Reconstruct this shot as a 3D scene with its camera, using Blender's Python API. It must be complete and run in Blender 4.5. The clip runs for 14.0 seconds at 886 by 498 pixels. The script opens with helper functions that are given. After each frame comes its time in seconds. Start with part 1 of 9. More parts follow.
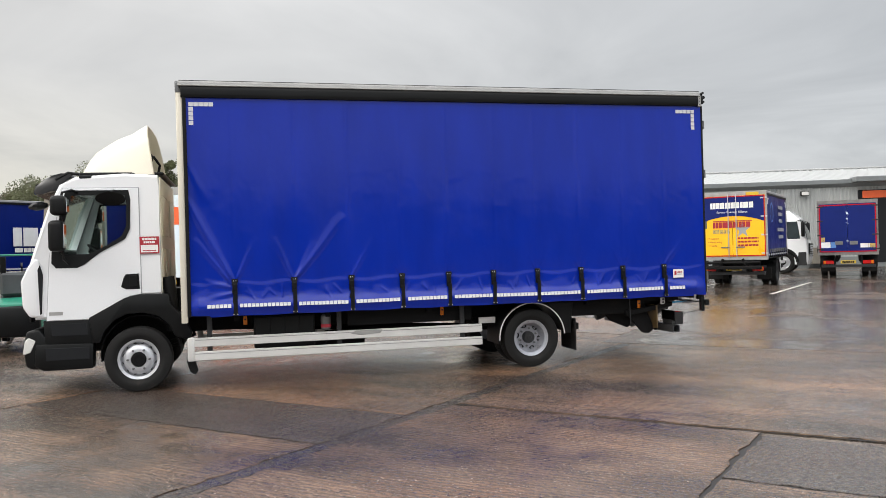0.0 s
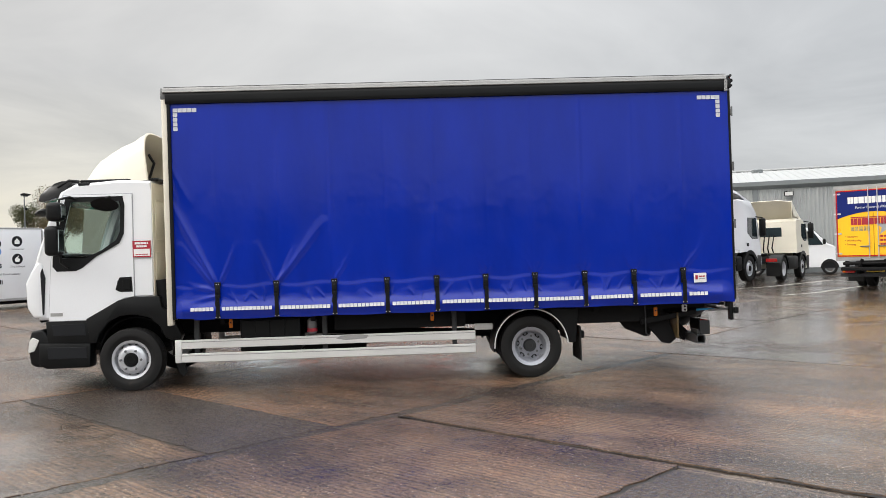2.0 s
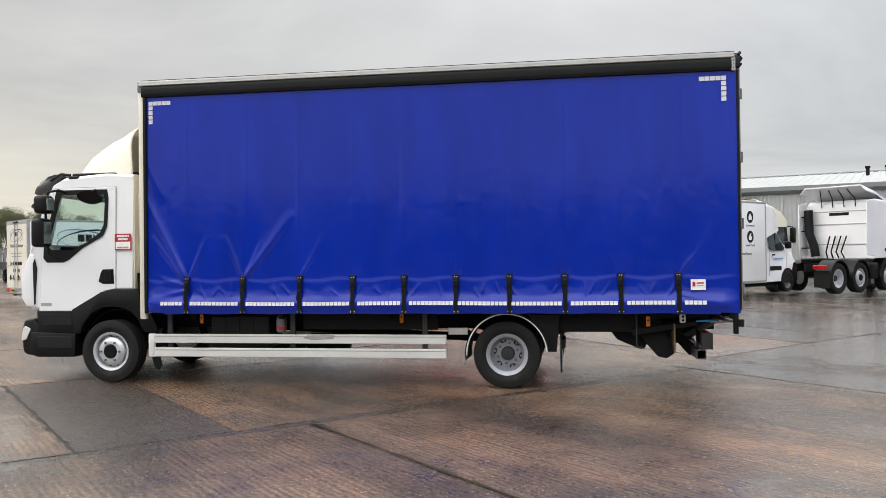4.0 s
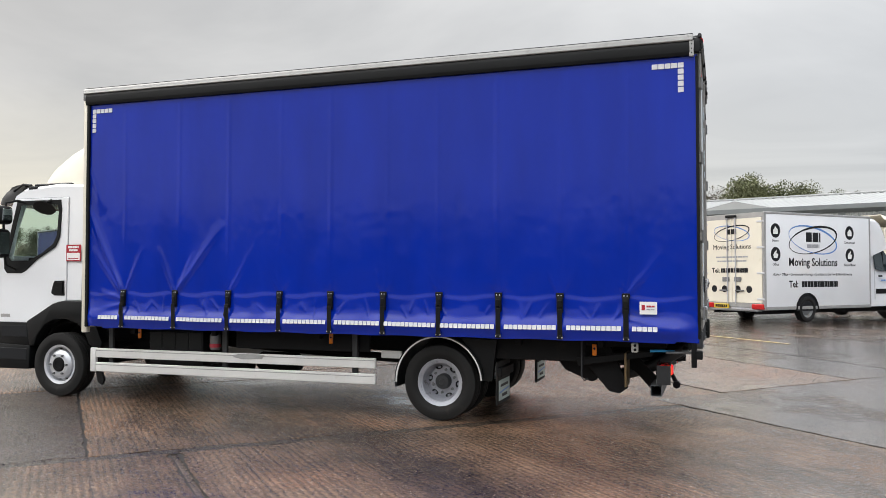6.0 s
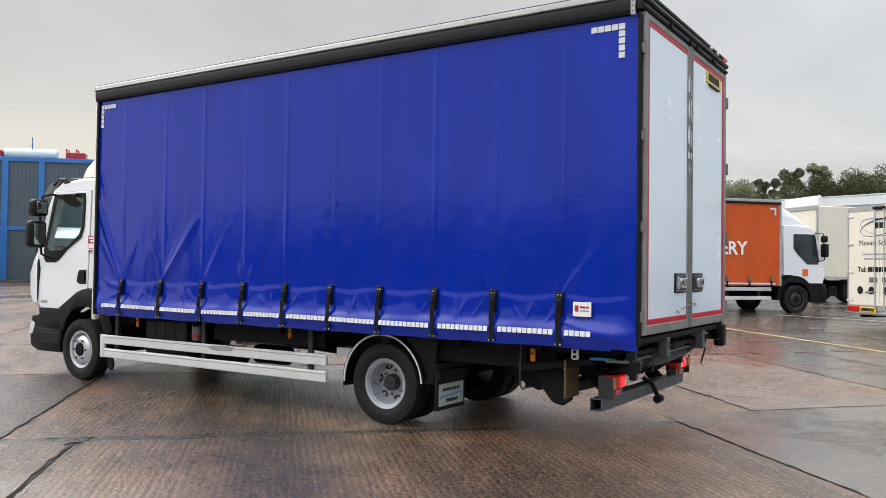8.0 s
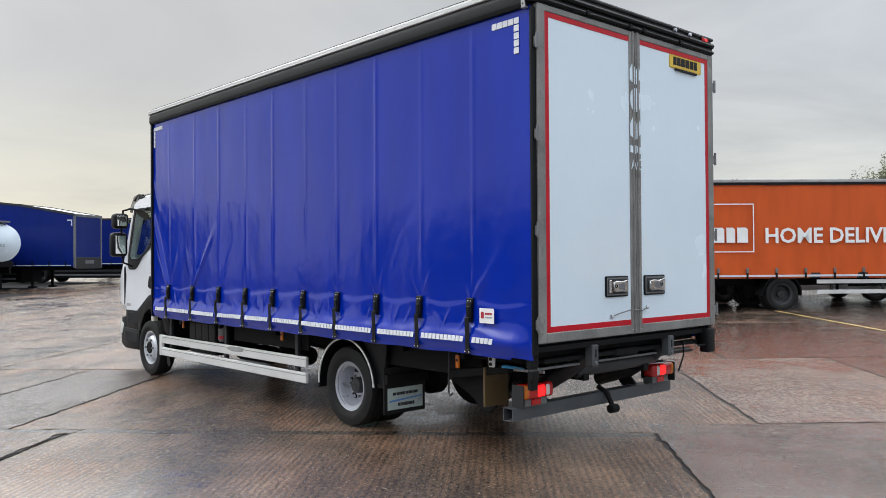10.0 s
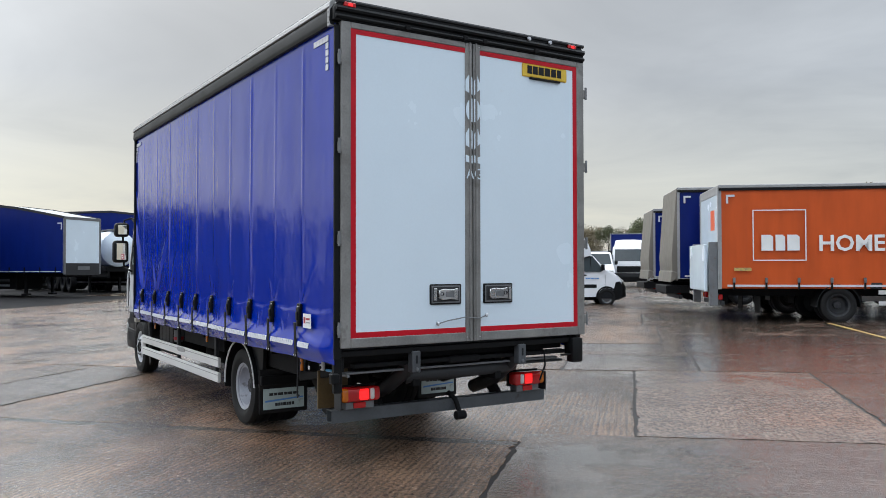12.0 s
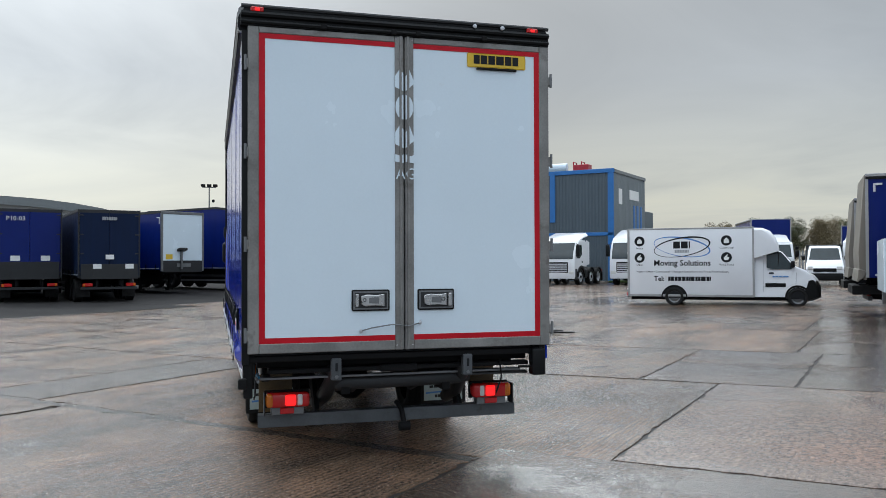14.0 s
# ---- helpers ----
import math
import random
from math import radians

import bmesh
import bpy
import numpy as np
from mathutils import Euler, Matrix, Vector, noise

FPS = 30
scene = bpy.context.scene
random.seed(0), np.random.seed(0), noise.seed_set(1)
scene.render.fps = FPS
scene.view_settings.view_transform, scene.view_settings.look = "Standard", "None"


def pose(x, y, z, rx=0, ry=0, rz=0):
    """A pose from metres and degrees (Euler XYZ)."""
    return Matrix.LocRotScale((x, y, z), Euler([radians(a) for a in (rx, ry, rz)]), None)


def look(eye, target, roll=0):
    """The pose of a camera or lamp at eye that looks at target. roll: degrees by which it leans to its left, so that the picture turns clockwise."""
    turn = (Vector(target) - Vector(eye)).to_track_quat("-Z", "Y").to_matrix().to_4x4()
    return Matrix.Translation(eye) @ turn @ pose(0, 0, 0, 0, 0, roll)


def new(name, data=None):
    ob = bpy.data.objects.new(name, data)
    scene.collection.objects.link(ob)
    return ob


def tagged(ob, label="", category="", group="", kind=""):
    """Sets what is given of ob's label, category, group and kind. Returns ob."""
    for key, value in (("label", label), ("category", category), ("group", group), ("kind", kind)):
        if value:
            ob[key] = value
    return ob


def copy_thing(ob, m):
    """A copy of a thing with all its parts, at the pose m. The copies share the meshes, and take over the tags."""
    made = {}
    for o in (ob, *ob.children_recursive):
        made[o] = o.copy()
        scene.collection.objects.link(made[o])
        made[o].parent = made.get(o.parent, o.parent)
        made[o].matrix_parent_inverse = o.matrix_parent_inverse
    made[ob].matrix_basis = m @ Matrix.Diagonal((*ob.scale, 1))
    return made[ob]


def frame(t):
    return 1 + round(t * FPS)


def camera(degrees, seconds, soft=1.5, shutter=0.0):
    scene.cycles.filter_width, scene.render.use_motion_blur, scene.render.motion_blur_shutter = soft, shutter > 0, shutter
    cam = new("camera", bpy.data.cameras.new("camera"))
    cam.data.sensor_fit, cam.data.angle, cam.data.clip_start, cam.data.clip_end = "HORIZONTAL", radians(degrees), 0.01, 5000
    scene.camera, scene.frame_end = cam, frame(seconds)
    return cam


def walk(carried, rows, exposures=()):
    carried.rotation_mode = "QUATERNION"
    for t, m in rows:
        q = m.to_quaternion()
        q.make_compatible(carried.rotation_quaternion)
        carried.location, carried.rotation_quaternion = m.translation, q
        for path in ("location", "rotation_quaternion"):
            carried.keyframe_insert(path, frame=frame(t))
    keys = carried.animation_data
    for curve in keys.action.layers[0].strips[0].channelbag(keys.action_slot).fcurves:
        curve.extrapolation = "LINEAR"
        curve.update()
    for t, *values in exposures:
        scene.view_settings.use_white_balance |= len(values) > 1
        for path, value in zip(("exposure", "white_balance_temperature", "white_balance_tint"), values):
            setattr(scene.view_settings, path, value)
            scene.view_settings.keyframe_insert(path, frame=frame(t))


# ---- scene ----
cam = camera(57.2, 14.0, 0.4)
PATH = [
    (0, (-0.16, -0.272, 1.59), (0.294, 1.676, 1.591), -1.6),
    (0.5, (0.435, -0.229, 1.583), (0.79, 1.739, 1.587), -1.8),
    (1, (0.999, -0.175, 1.595), (1.254, 1.808, 1.602), -1.8),
    (1.5, (1.576, -0.158, 1.578), (1.724, 1.837, 1.588), -1.8),
    (2, (2.141, -0.089, 1.569), (2.181, 1.911, 1.58), -1.8),
    (2.5, (2.722, 0.024, 1.569), (2.661, 2.023, 1.579), -1.7),
    (3, (3.247, 0.176, 1.558), (3.09, 2.169, 1.562), -1.6),
    (3.2, (3.456, 0.257, 1.552), (3.258, 2.247, 1.558), -1.4),
    (5.3, (5.541, 1.703, 1.476), (4.987, 3.624, 1.523), -0.4),
    (5.5, (5.713, 1.832, 1.488), (5.127, 3.743, 1.542), -0.4),
    (6, (6.22, 2.189, 1.492), (5.546, 4.071, 1.552), 0.0),
    (6.5, (6.683, 2.566, 1.481), (5.906, 4.407, 1.541), 0.5),
    (7, (7.214, 2.953, 1.47), (6.326, 4.745, 1.528), 0.9),
    (7.5, (7.717, 3.326, 1.461), (6.718, 5.058, 1.512), 1.1),
    (7.7, (7.884, 3.539, 1.472), (6.841, 5.244, 1.522), 1.0),
    (9.8, (9.779, 5.279, 1.588), (8.304, 6.63, 1.607), -0.6),
    (10, (9.953, 5.434, 1.61), (8.451, 6.755, 1.636), -0.4),
    (10.5, (10.372, 5.863, 1.633), (8.815, 7.117, 1.681), -0.3),
    (11, (10.755, 6.301, 1.616), (9.153, 7.495, 1.677), -0.2),
    (11.5, (11.21, 6.77, 1.613), (9.562, 7.902, 1.672), -0.1),
    (12, (11.611, 7.284, 1.608), (9.914, 8.34, 1.652), -0.1),
    (12.5, (11.9, 7.879, 1.619), (10.142, 8.832, 1.651), -0.2),
    (13, (12.114, 8.514, 1.644), (10.288, 9.329, 1.668), -0.1),
    (13.5, (12.218, 9.097, 1.663), (10.334, 9.768, 1.692), -0.2),
    (14, (12.31, 9.722, 1.681), (10.379, 10.241, 1.714), -0.2),
]
walk(cam, [(t, look(eye, target, roll)) for t, eye, target, roll in PATH], [(0, 0.03, 6500, 10), (7.5, 0.03, 6320, 10), (10, -0.03, 6050, 9), (11, -0.1, 5880, 8), (12.5, -0.25, 5850, 8), (14, -0.4, 5760, 6)])

# ---- world and light ----
world = bpy.data.worlds.new("overcast")
scene.world = world
world.use_nodes = True
wn, wl = world.node_tree.nodes, world.node_tree.links
wn.clear()


def wnode(kind, **values):
    n = wn.new(kind)
    for k, v in values.items():
        n.inputs[k].default_value = v
    return n


def wmath(op, a, b=None, clamp=False):
    n = wn.new("ShaderNodeMath")
    n.operation, n.use_clamp = op, clamp
    for i, v in enumerate((a, b)):
        if v is None:
            continue
        if isinstance(v, (int, float)):
            n.inputs[i].default_value = v
        else:
            wl.new(v, n.inputs[i])
    return n.outputs[0]


SUN_AZ, SUN_EL = -70.0, 32.0
sky = wn.new("ShaderNodeTexSky")
sky.sky_type, sky.sun_disc = "NISHITA", False
sky.sun_elevation, sky.sun_rotation = radians(SUN_EL), radians(SUN_AZ)
coord = wn.new("ShaderNodeTexCoord")
sep = wn.new("ShaderNodeSeparateXYZ")
wl.new(coord.outputs["Generated"], sep.inputs[0])
height = wmath("MAXIMUM", sep.outputs[2], 0.0)
# cloud sheets: the direction flattened on a high plane
plane = wn.new("ShaderNodeCombineXYZ")
drop = wmath("ADD", height, 0.09)
wl.new(wmath("DIVIDE", sep.outputs[0], drop), plane.inputs[0])
wl.new(wmath("DIVIDE", sep.outputs[1], drop), plane.inputs[1])
clouds = wnode("ShaderNodeTexNoise", Scale=0.5, Detail=6.0, Roughness=0.56, Distortion=0.8)
wl.new(plane.outputs[0], clouds.inputs["Vector"])
ramp = wn.new("ShaderNodeValToRGB")
ramp.color_ramp.elements[0].position, ramp.color_ramp.elements[1].position = 0.30, 0.72
ramp.color_ramp.elements[0].color = (5.15, 5.1, 5.0, 1)
ramp.color_ramp.elements[1].color = (7.95, 7.8, 7.55, 1)
wl.new(clouds.outputs[0], ramp.inputs[0])
# the overcast vault grows brighter to the zenith
vault = wn.new("ShaderNodeMapRange")
vault.interpolation_type = "SMOOTHSTEP"
for k, v in ((1, 0.28), (2, 0.66), (3, 1.0), (4, 3.7)):
    vault.inputs[k].default_value = v
wl.new(height, vault.inputs[0])
lit = wn.new("ShaderNodeMixRGB")
lit.blend_type = "MULTIPLY"
lit.inputs[0].default_value = 1.0
wl.new(ramp.outputs[0], lit.inputs[1])
wl.new(vault.outputs[0], lit.inputs[2])
# thin cloud low in the west lets a warm glow through
west = wmath("ADD", wmath("MULTIPLY", sep.outputs[0], -0.90), wmath("MULTIPLY", sep.outputs[1], 0.20))
west = wmath("MAXIMUM", west, 0.0)
low = wmath("SUBTRACT", 1.0, wmath("MULTIPLY", wmath("ABSOLUTE", wmath("SUBTRACT", height, 0.07)), 7.0), True)
glow = wmath("MULTIPLY", wmath("MULTIPLY", west, low), wmath("MULTIPLY", clouds.outputs[0], 1.7), True)
warm = wn.new("ShaderNodeMixRGB")
wl.new(glow, warm.inputs[0])
wl.new(lit.outputs[0], warm.inputs[1])
warm.inputs[2].default_value = (8.8, 8.2, 6.7, 1)
# cooler cloud to the east, warmer to the west
tone = wn.new("ShaderNodeMixRGB")
wl.new(wmath("MULTIPLY_ADD", sep.outputs[0], 0.5, False), tone.inputs[0])
tone.inputs[0].links[0].from_node.inputs[2].default_value = 0.5
tone.inputs[1].default_value, tone.inputs[2].default_value = (1.03, 1.0, 0.955, 1), (0.93, 0.985, 1.06, 1)
toned = wn.new("ShaderNodeMixRGB")
toned.blend_type = "MULTIPLY"
toned.inputs[0].default_value = 1.0
wl.new(warm.outputs[0], toned.inputs[1])
wl.new(tone.outputs[0], toned.inputs[2])
# and the cloud thins to the south
south = wmath("ADD", wmath("MULTIPLY", sep.outputs[0], -0.35), wmath("MULTIPLY", sep.outputs[1], -0.94))
south = wmath("ADD", wmath("MULTIPLY", wmath("MAXIMUM", south, 0.0), 0.45), 1.0)


def lobe(direction, power, gain):
    """A broad patch of lighter or heavier cloud round one direction: 1 far from it."""
    d = Vector(direction).normalized()
    dot = wmath("ADD", wmath("ADD", wmath("MULTIPLY", sep.outputs[0], d.x), wmath("MULTIPLY", sep.outputs[1], d.y)), wmath("MULTIPLY", sep.outputs[2], d.z))
    return wmath("ADD", wmath("MULTIPLY", wmath("POWER", wmath("MAXIMUM", dot, 0.0), power), gain), 1.0)


# the hidden sun brightens the cloud high in the south-west, and a heavier bank hangs in the west
south = wmath("MULTIPLY", south, lobe((-0.76, -0.22, 0.60), 13.0, 1.5))
south = wmath("MULTIPLY", south, lobe((-0.72, 0.62, 0.36), 60.0, -0.18))
south = wmath("MULTIPLY", south, lobe((-0.93, 0.28, 0.30), 32.0, -0.30))
# unseen brightness added high in the north to lift the wet ground's sheen
south = wmath("MULTIPLY", south, lobe((0.05, 0.74, 0.67), 10.0, 0.42))
thin = wn.new("ShaderNodeMixRGB")
thin.blend_type = "MULTIPLY"
thin.inputs[0].default_value = 1.0
wl.new(toned.outputs[0], thin.inputs[1])
wl.new(south, thin.inputs[2])
cover = wn.new("ShaderNodeMixRGB")
cover.inputs[0].default_value = 0.9
wl.new(sky.outputs[0], cover.inputs[1])
wl.new(thin.outputs[0], cover.inputs[2])
back = wnode("ShaderNodeBackground", Strength=0.1)
wl.new(cover.outputs[0], back.inputs[0])
wl.new(back.outputs[0], wn.new("ShaderNodeOutputWorld").inputs[0])

sun = new("sun", bpy.data.lights.new("sun", "SUN"))
sun.data.energy, sun.data.angle, sun.data.color = 0.55, radians(25), (1.0, 0.96, 0.9)
sun.matrix_world = look((0, 0, 60), Vector((0, 0, 60)) - 10 * Vector((math.sin(radians(SUN_AZ)) * math.cos(radians(SUN_EL)), math.cos(radians(SUN_AZ)) * math.cos(radians(SUN_EL)), math.sin(radians(SUN_EL)))))

# ---- materials ----


def shader(name):
    m = bpy.data.materials.new(name)
    m.use_nodes = True
    return m, m.node_tree.nodes, m.node_tree.links, m.node_tree.nodes["Principled BSDF"]


def mat(name, colour, rough=0.5, metal=0.0, var=0.12, scale=3.0, fine=60.0, bump=0.05, dirt=None, dirt_at=0.62, coat=0.0, each=0.0, rvar=0.1, spec=0.5):
    """A surface with variation at two scales, fine relief, and patches of dirt."""
    m, n, l, b = shader(name)
    tc = n.new("ShaderNodeTexCoord")
    big, small = n.new("ShaderNodeTexNoise"), n.new("ShaderNodeTexNoise")
    big.inputs["Scale"].default_value, big.inputs["Detail"].default_value = scale, 5
    small.inputs["Scale"].default_value, small.inputs["Detail"].default_value = fine, 3
    l.new(tc.outputs["Object"], big.inputs["Vector"])
    l.new(tc.outputs["Object"], small.inputs["Vector"])
    add = n.new("ShaderNodeMath")
    add.operation = "MULTIPLY_ADD"
    l.new(small.outputs[0], add.inputs[0])
    add.inputs[1].default_value = 0.4
    l.new(big.outputs[0], add.inputs[2])
    r = n.new("ShaderNodeValToRGB")
    r.color_ramp.elements[0].position, r.color_ramp.elements[1].position = 0.45, 0.95
    lo, hi = [c * (1 - var) for c in colour], [min(1, c * (1 + var)) for c in colour]
    r.color_ramp.elements[0].color, r.color_ramp.elements[1].color = (*lo, 1), (*hi, 1)
    l.new(add.outputs[0], r.inputs[0])
    out = r.outputs[0]
    if each:
        info, hsv = n.new("ShaderNodeObjectInfo"), n.new("ShaderNodeHueSaturation")
        mr = n.new("ShaderNodeMapRange")
        mr.inputs[3].default_value, mr.inputs[4].default_value = 1 - each, 1 + each
        l.new(info.outputs["Random"], mr.inputs[0])
        l.new(mr.outputs[0], hsv.inputs["Value"])
        l.new(out, hsv.inputs["Color"])
        out = hsv.outputs[0]
    if dirt:
        d = n.new("ShaderNodeTexNoise")
        d.inputs["Scale"].default_value, d.inputs["Detail"].default_value, d.inputs["Roughness"].default_value = scale * 1.7, 8, 0.65
        l.new(tc.outputs["Object"], d.inputs["Vector"])
        dr = n.new("ShaderNodeValToRGB")
        dr.color_ramp.elements[0].position, dr.color_ramp.elements[1].position = dirt_at, dirt_at + 0.15
        l.new(d.outputs[0], dr.inputs[0])
        mx = n.new("ShaderNodeMixRGB")
        l.new(dr.outputs[0], mx.inputs[0])
        l.new(out, mx.inputs[1])
        mx.inputs[2].default_value = (*dirt, 1)
        out = mx.outputs[0]
    l.new(out, b.inputs["Base Color"])
    rr = n.new("ShaderNodeMapRange")
    rr.inputs[3].default_value, rr.inputs[4].default_value = max(0.02, rough - rvar), min(1, rough + rvar)
    l.new(big.outputs[0], rr.inputs[0])
    l.new(rr.outputs[0], b.inputs["Roughness"])
    b.inputs["Metallic"].default_value = metal
    b.inputs["Specular IOR Level"].default_value = spec
    b.inputs["Coat Weight"].default_value = coat
    b.inputs["Coat Roughness"].default_value = 0.08
    if bump:
        bp = n.new("ShaderNodeBump")
        bp.inputs["Strength"].default_value, bp.inputs["Distance"].default_value = bump, 0.01
        l.new(add.outputs[0], bp.inputs["Height"])
        l.new(bp.outputs[0], b.inputs["Normal"])
    return m


def glass(name, tint=(0.75, 0.85, 0.82), rough=0.02):
    m, n, l, b = shader(name)
    b.inputs["Base Color"].default_value = (*tint, 1)
    b.inputs["Transmission Weight"].default_value = 1.0
    b.inputs["Roughness"].default_value, b.inputs["IOR"].default_value = rough, 1.1
    b.inputs["Specular IOR Level"].default_value = 0.9
    return m


def lamp_mat(name, colour, strength):
    m, n, l, b = shader(name)
    b.inputs["Base Color"].default_value = (*colour, 1)
    b.inputs["Roughness"].default_value = 0.15
    b.inputs["Emission Color"].default_value = (*colour, 1)
    b.inputs["Emission Strength"].default_value = strength
    return m


def vinyl(name, colour, rough=0.3, spec=0.5):
    """PVC curtain: a woven sheet, glossy, with dulled streaks and smears."""
    m, n, l, b = shader(name)
    tc, mp = n.new("ShaderNodeTexCoord"), n.new("ShaderNodeMapping")
    mp.inputs["Scale"].default_value = (1.6, 1.6, 0.35)
    l.new(tc.outputs["Object"], mp.inputs[0])
    big = n.new("ShaderNodeTexNoise")
    big.inputs["Scale"].default_value, big.inputs["Detail"].default_value = 2.2, 6
    l.new(mp.outputs[0], big.inputs["Vector"])
    r = n.new("ShaderNodeValToRGB")
    r.color_ramp.elements[0].position, r.color_ramp.elements[1].position = 0.3, 0.75
    r.color_ramp.elements[0].color = (*[c * 0.88 for c in colour], 1)
    r.color_ramp.elements[1].color = (*[min(1, c * 1.12) for c in colour], 1)
    l.new(big.outputs[0], r.inputs[0])
    l.new(r.outputs[0], b.inputs["Base Color"])
    smear = n.new("ShaderNodeTexNoise")
    smear.inputs["Scale"].default_value, smear.inputs["Detail"].default_value = 5.0, 8
    l.new(tc.outputs["Object"], smear.inputs["Vector"])
    rr = n.new("ShaderNodeMapRange")
    rr.inputs[1].default_value, rr.inputs[2].default_value = 0.3, 0.75
    rr.inputs[3].default_value, rr.inputs[4].default_value = rough - 0.04, rough + 0.07
    l.new(smear.outputs[0], rr.inputs[0])
    l.new(rr.outputs[0], b.inputs["Roughness"])
    b.inputs["Specular IOR Level"].default_value = spec
    weave = n.new("ShaderNodeTexNoise")
    weave.inputs["Scale"].default_value = 220
    l.new(tc.outputs["Object"], weave.inputs["Vector"])
    bp = n.new("ShaderNodeBump")
    bp.inputs["Strength"].default_value, bp.inputs["Distance"].default_value = 0.04, 0.004
    l.new(weave.outputs[0], bp.inputs["Height"])
    l.new(bp.outputs[0], b.inputs["Normal"])
    return m


def wet_concrete(name, dry, wet, each=0.1, along=0.0, groove=1.0, stones=1.0, puddle=0.5):
    """Brushed yard concrete, rained on: damp stains, rust tints, brush grooves, showing stones and a film of water.
    along: degrees by which the grooves are turned; puddle: how much of it lies under standing water."""
    m, n, l, b = shader(name)

    def node(kind, **values):
        o = n.new("ShaderNode" + kind)
        for k, v in values.items():
            o.inputs[k].default_value = v
        return o

    def calc(op, a, b=None, c=None, clamp=False):
        o = n.new("ShaderNodeMath")
        o.operation, o.use_clamp = op, clamp
        for i, v in enumerate((a, b, c)):
            if isinstance(v, (int, float)):
                o.inputs[i].default_value = v
            elif v is not None:
                l.new(v, o.inputs[i])
        return o.outputs[0]

    def span(value, lo, hi, to_lo, to_hi):
        o = n.new("ShaderNodeMapRange")
        for i, v in enumerate((lo, hi, to_lo, to_hi)):
            o.inputs[i + 1].default_value = v
        l.new(value, o.inputs[0])
        return o.outputs[0]

    def blend(kind, factor, a, b):
        o = n.new("ShaderNodeMixRGB")
        o.blend_type = kind
        for i, v in enumerate((factor, a, b)):
            if isinstance(v, (int, float)):
                o.inputs[i].default_value = v
            elif isinstance(v, tuple):
                o.inputs[i].default_value = (*v, 1)
            else:
                l.new(v, o.inputs[i])
        return o.outputs[0]

    def cloud(scale, detail, rough, stretch=None, distort=0.0):
        o = node("TexNoise", Scale=scale, Detail=detail, Roughness=rough, Distortion=distort)
        if stretch:
            mp = n.new("ShaderNodeMapping")
            mp.inputs["Scale"].default_value = stretch
            l.new(turn.outputs[0], mp.inputs[0])
            l.new(mp.outputs[0], o.inputs["Vector"])
        else:
            l.new(turn.outputs[0], o.inputs["Vector"])
        return o.outputs[0]

    geo, turn = n.new("ShaderNodeTexCoord"), n.new("ShaderNodeMapping")
    turn.inputs["Rotation"].default_value = (0, 0, radians(-45 + along))
    l.new(geo.outputs["Object"], turn.inputs[0])
    damp, stain, rust = cloud(0.28, 8, 0.6), cloud(1.9, 8, 0.7), cloud(0.55, 5, 0.55)
    worn = cloud(0.9, 4, 0.6, (1.0, 0.35, 1.0))
    # base colour: wet to dry, rust tints, one shade a slab
    r = n.new("ShaderNodeValToRGB")
    r.color_ramp.elements[0].position, r.color_ramp.elements[1].position = 0.36, 0.66
    r.color_ramp.elements[0].color, r.color_ramp.elements[1].color = (*wet, 1), (*dry, 1)
    l.new(calc("MULTIPLY_ADD", stain, 0.6, calc("MULTIPLY", damp, 0.42)), r.inputs[0])
    hsv = n.new("ShaderNodeHueSaturation")
    l.new(span(n.new("ShaderNodeObjectInfo").outputs["Random"], 0, 1, 1 - each, 1 + each), hsv.inputs["Value"])
    l.new(r.outputs[0], hsv.inputs["Color"])
    tinted = blend("MULTIPLY", span(rust, 0.50, 0.68, 0.0, 0.8), hsv.outputs[0], (1.16, 0.95, 0.84))
    # brush grooves: uneven bands, worn away in places
    band = node("TexWave", Scale=5.6, Distortion=4.5, Detail=3.0)
    band.inputs["Detail Scale"].default_value = 3.0
    band.wave_type, band.bands_direction = "BANDS", "X"
    l.new(turn.outputs[0], band.inputs["Vector"])
    streak = cloud(1.0, 4, 0.6, (26.0, 1.6, 1.0), 0.2)
    ridges = calc("MULTIPLY", calc("ADD", calc("MULTIPLY", band.outputs["Fac"], 0.30), calc("MULTIPLY", streak, 0.8)), span(worn, 0.36, 0.62, 0.25 * groove, groove))
    # stones that the wear has bared, in drifts; their pale tone also paints wet glints
    grit = node("TexVoronoi", Scale=62.0, Randomness=1.0)
    l.new(turn.outputs[0], grit.inputs["Vector"])
    pick = n.new("ShaderNodeSeparateColor")
    l.new(grit.outputs["Color"], pick.inputs[0])
    drift = span(cloud(2.2, 5, 0.65), 0.40, 0.66, 0.93, 0.70)
    shown = calc("MULTIPLY", calc("GREATER_THAN", pick.outputs[0], drift), calc("LESS_THAN", grit.outputs["Distance"], span(pick.outputs[1], 0, 1, 0.18, 0.46)))
    pale = calc("MULTIPLY", shown, span(pick.outputs[2], 0.2, 1.0, 0.05, 0.85 * stones))
    grain = cloud(75, 4, 0.65)
    rough_top = cloud(24, 6, 0.7)
    # the relief's shade is painted into the colour: grooves darkened, crests lightened
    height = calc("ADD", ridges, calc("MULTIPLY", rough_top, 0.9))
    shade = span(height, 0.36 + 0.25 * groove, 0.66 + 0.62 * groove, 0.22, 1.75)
    relief_shaded = blend("MULTIPLY", 1.0, tinted, shade)
    l.new(blend("MIX", pale, relief_shaded, (0.50, 0.42, 0.33)), b.inputs["Base Color"])
    l.new(span(damp, 0.38, 0.62, 0.45, 0.7), b.inputs["Roughness"])
    b.inputs["Specular IOR Level"].default_value = 0.2
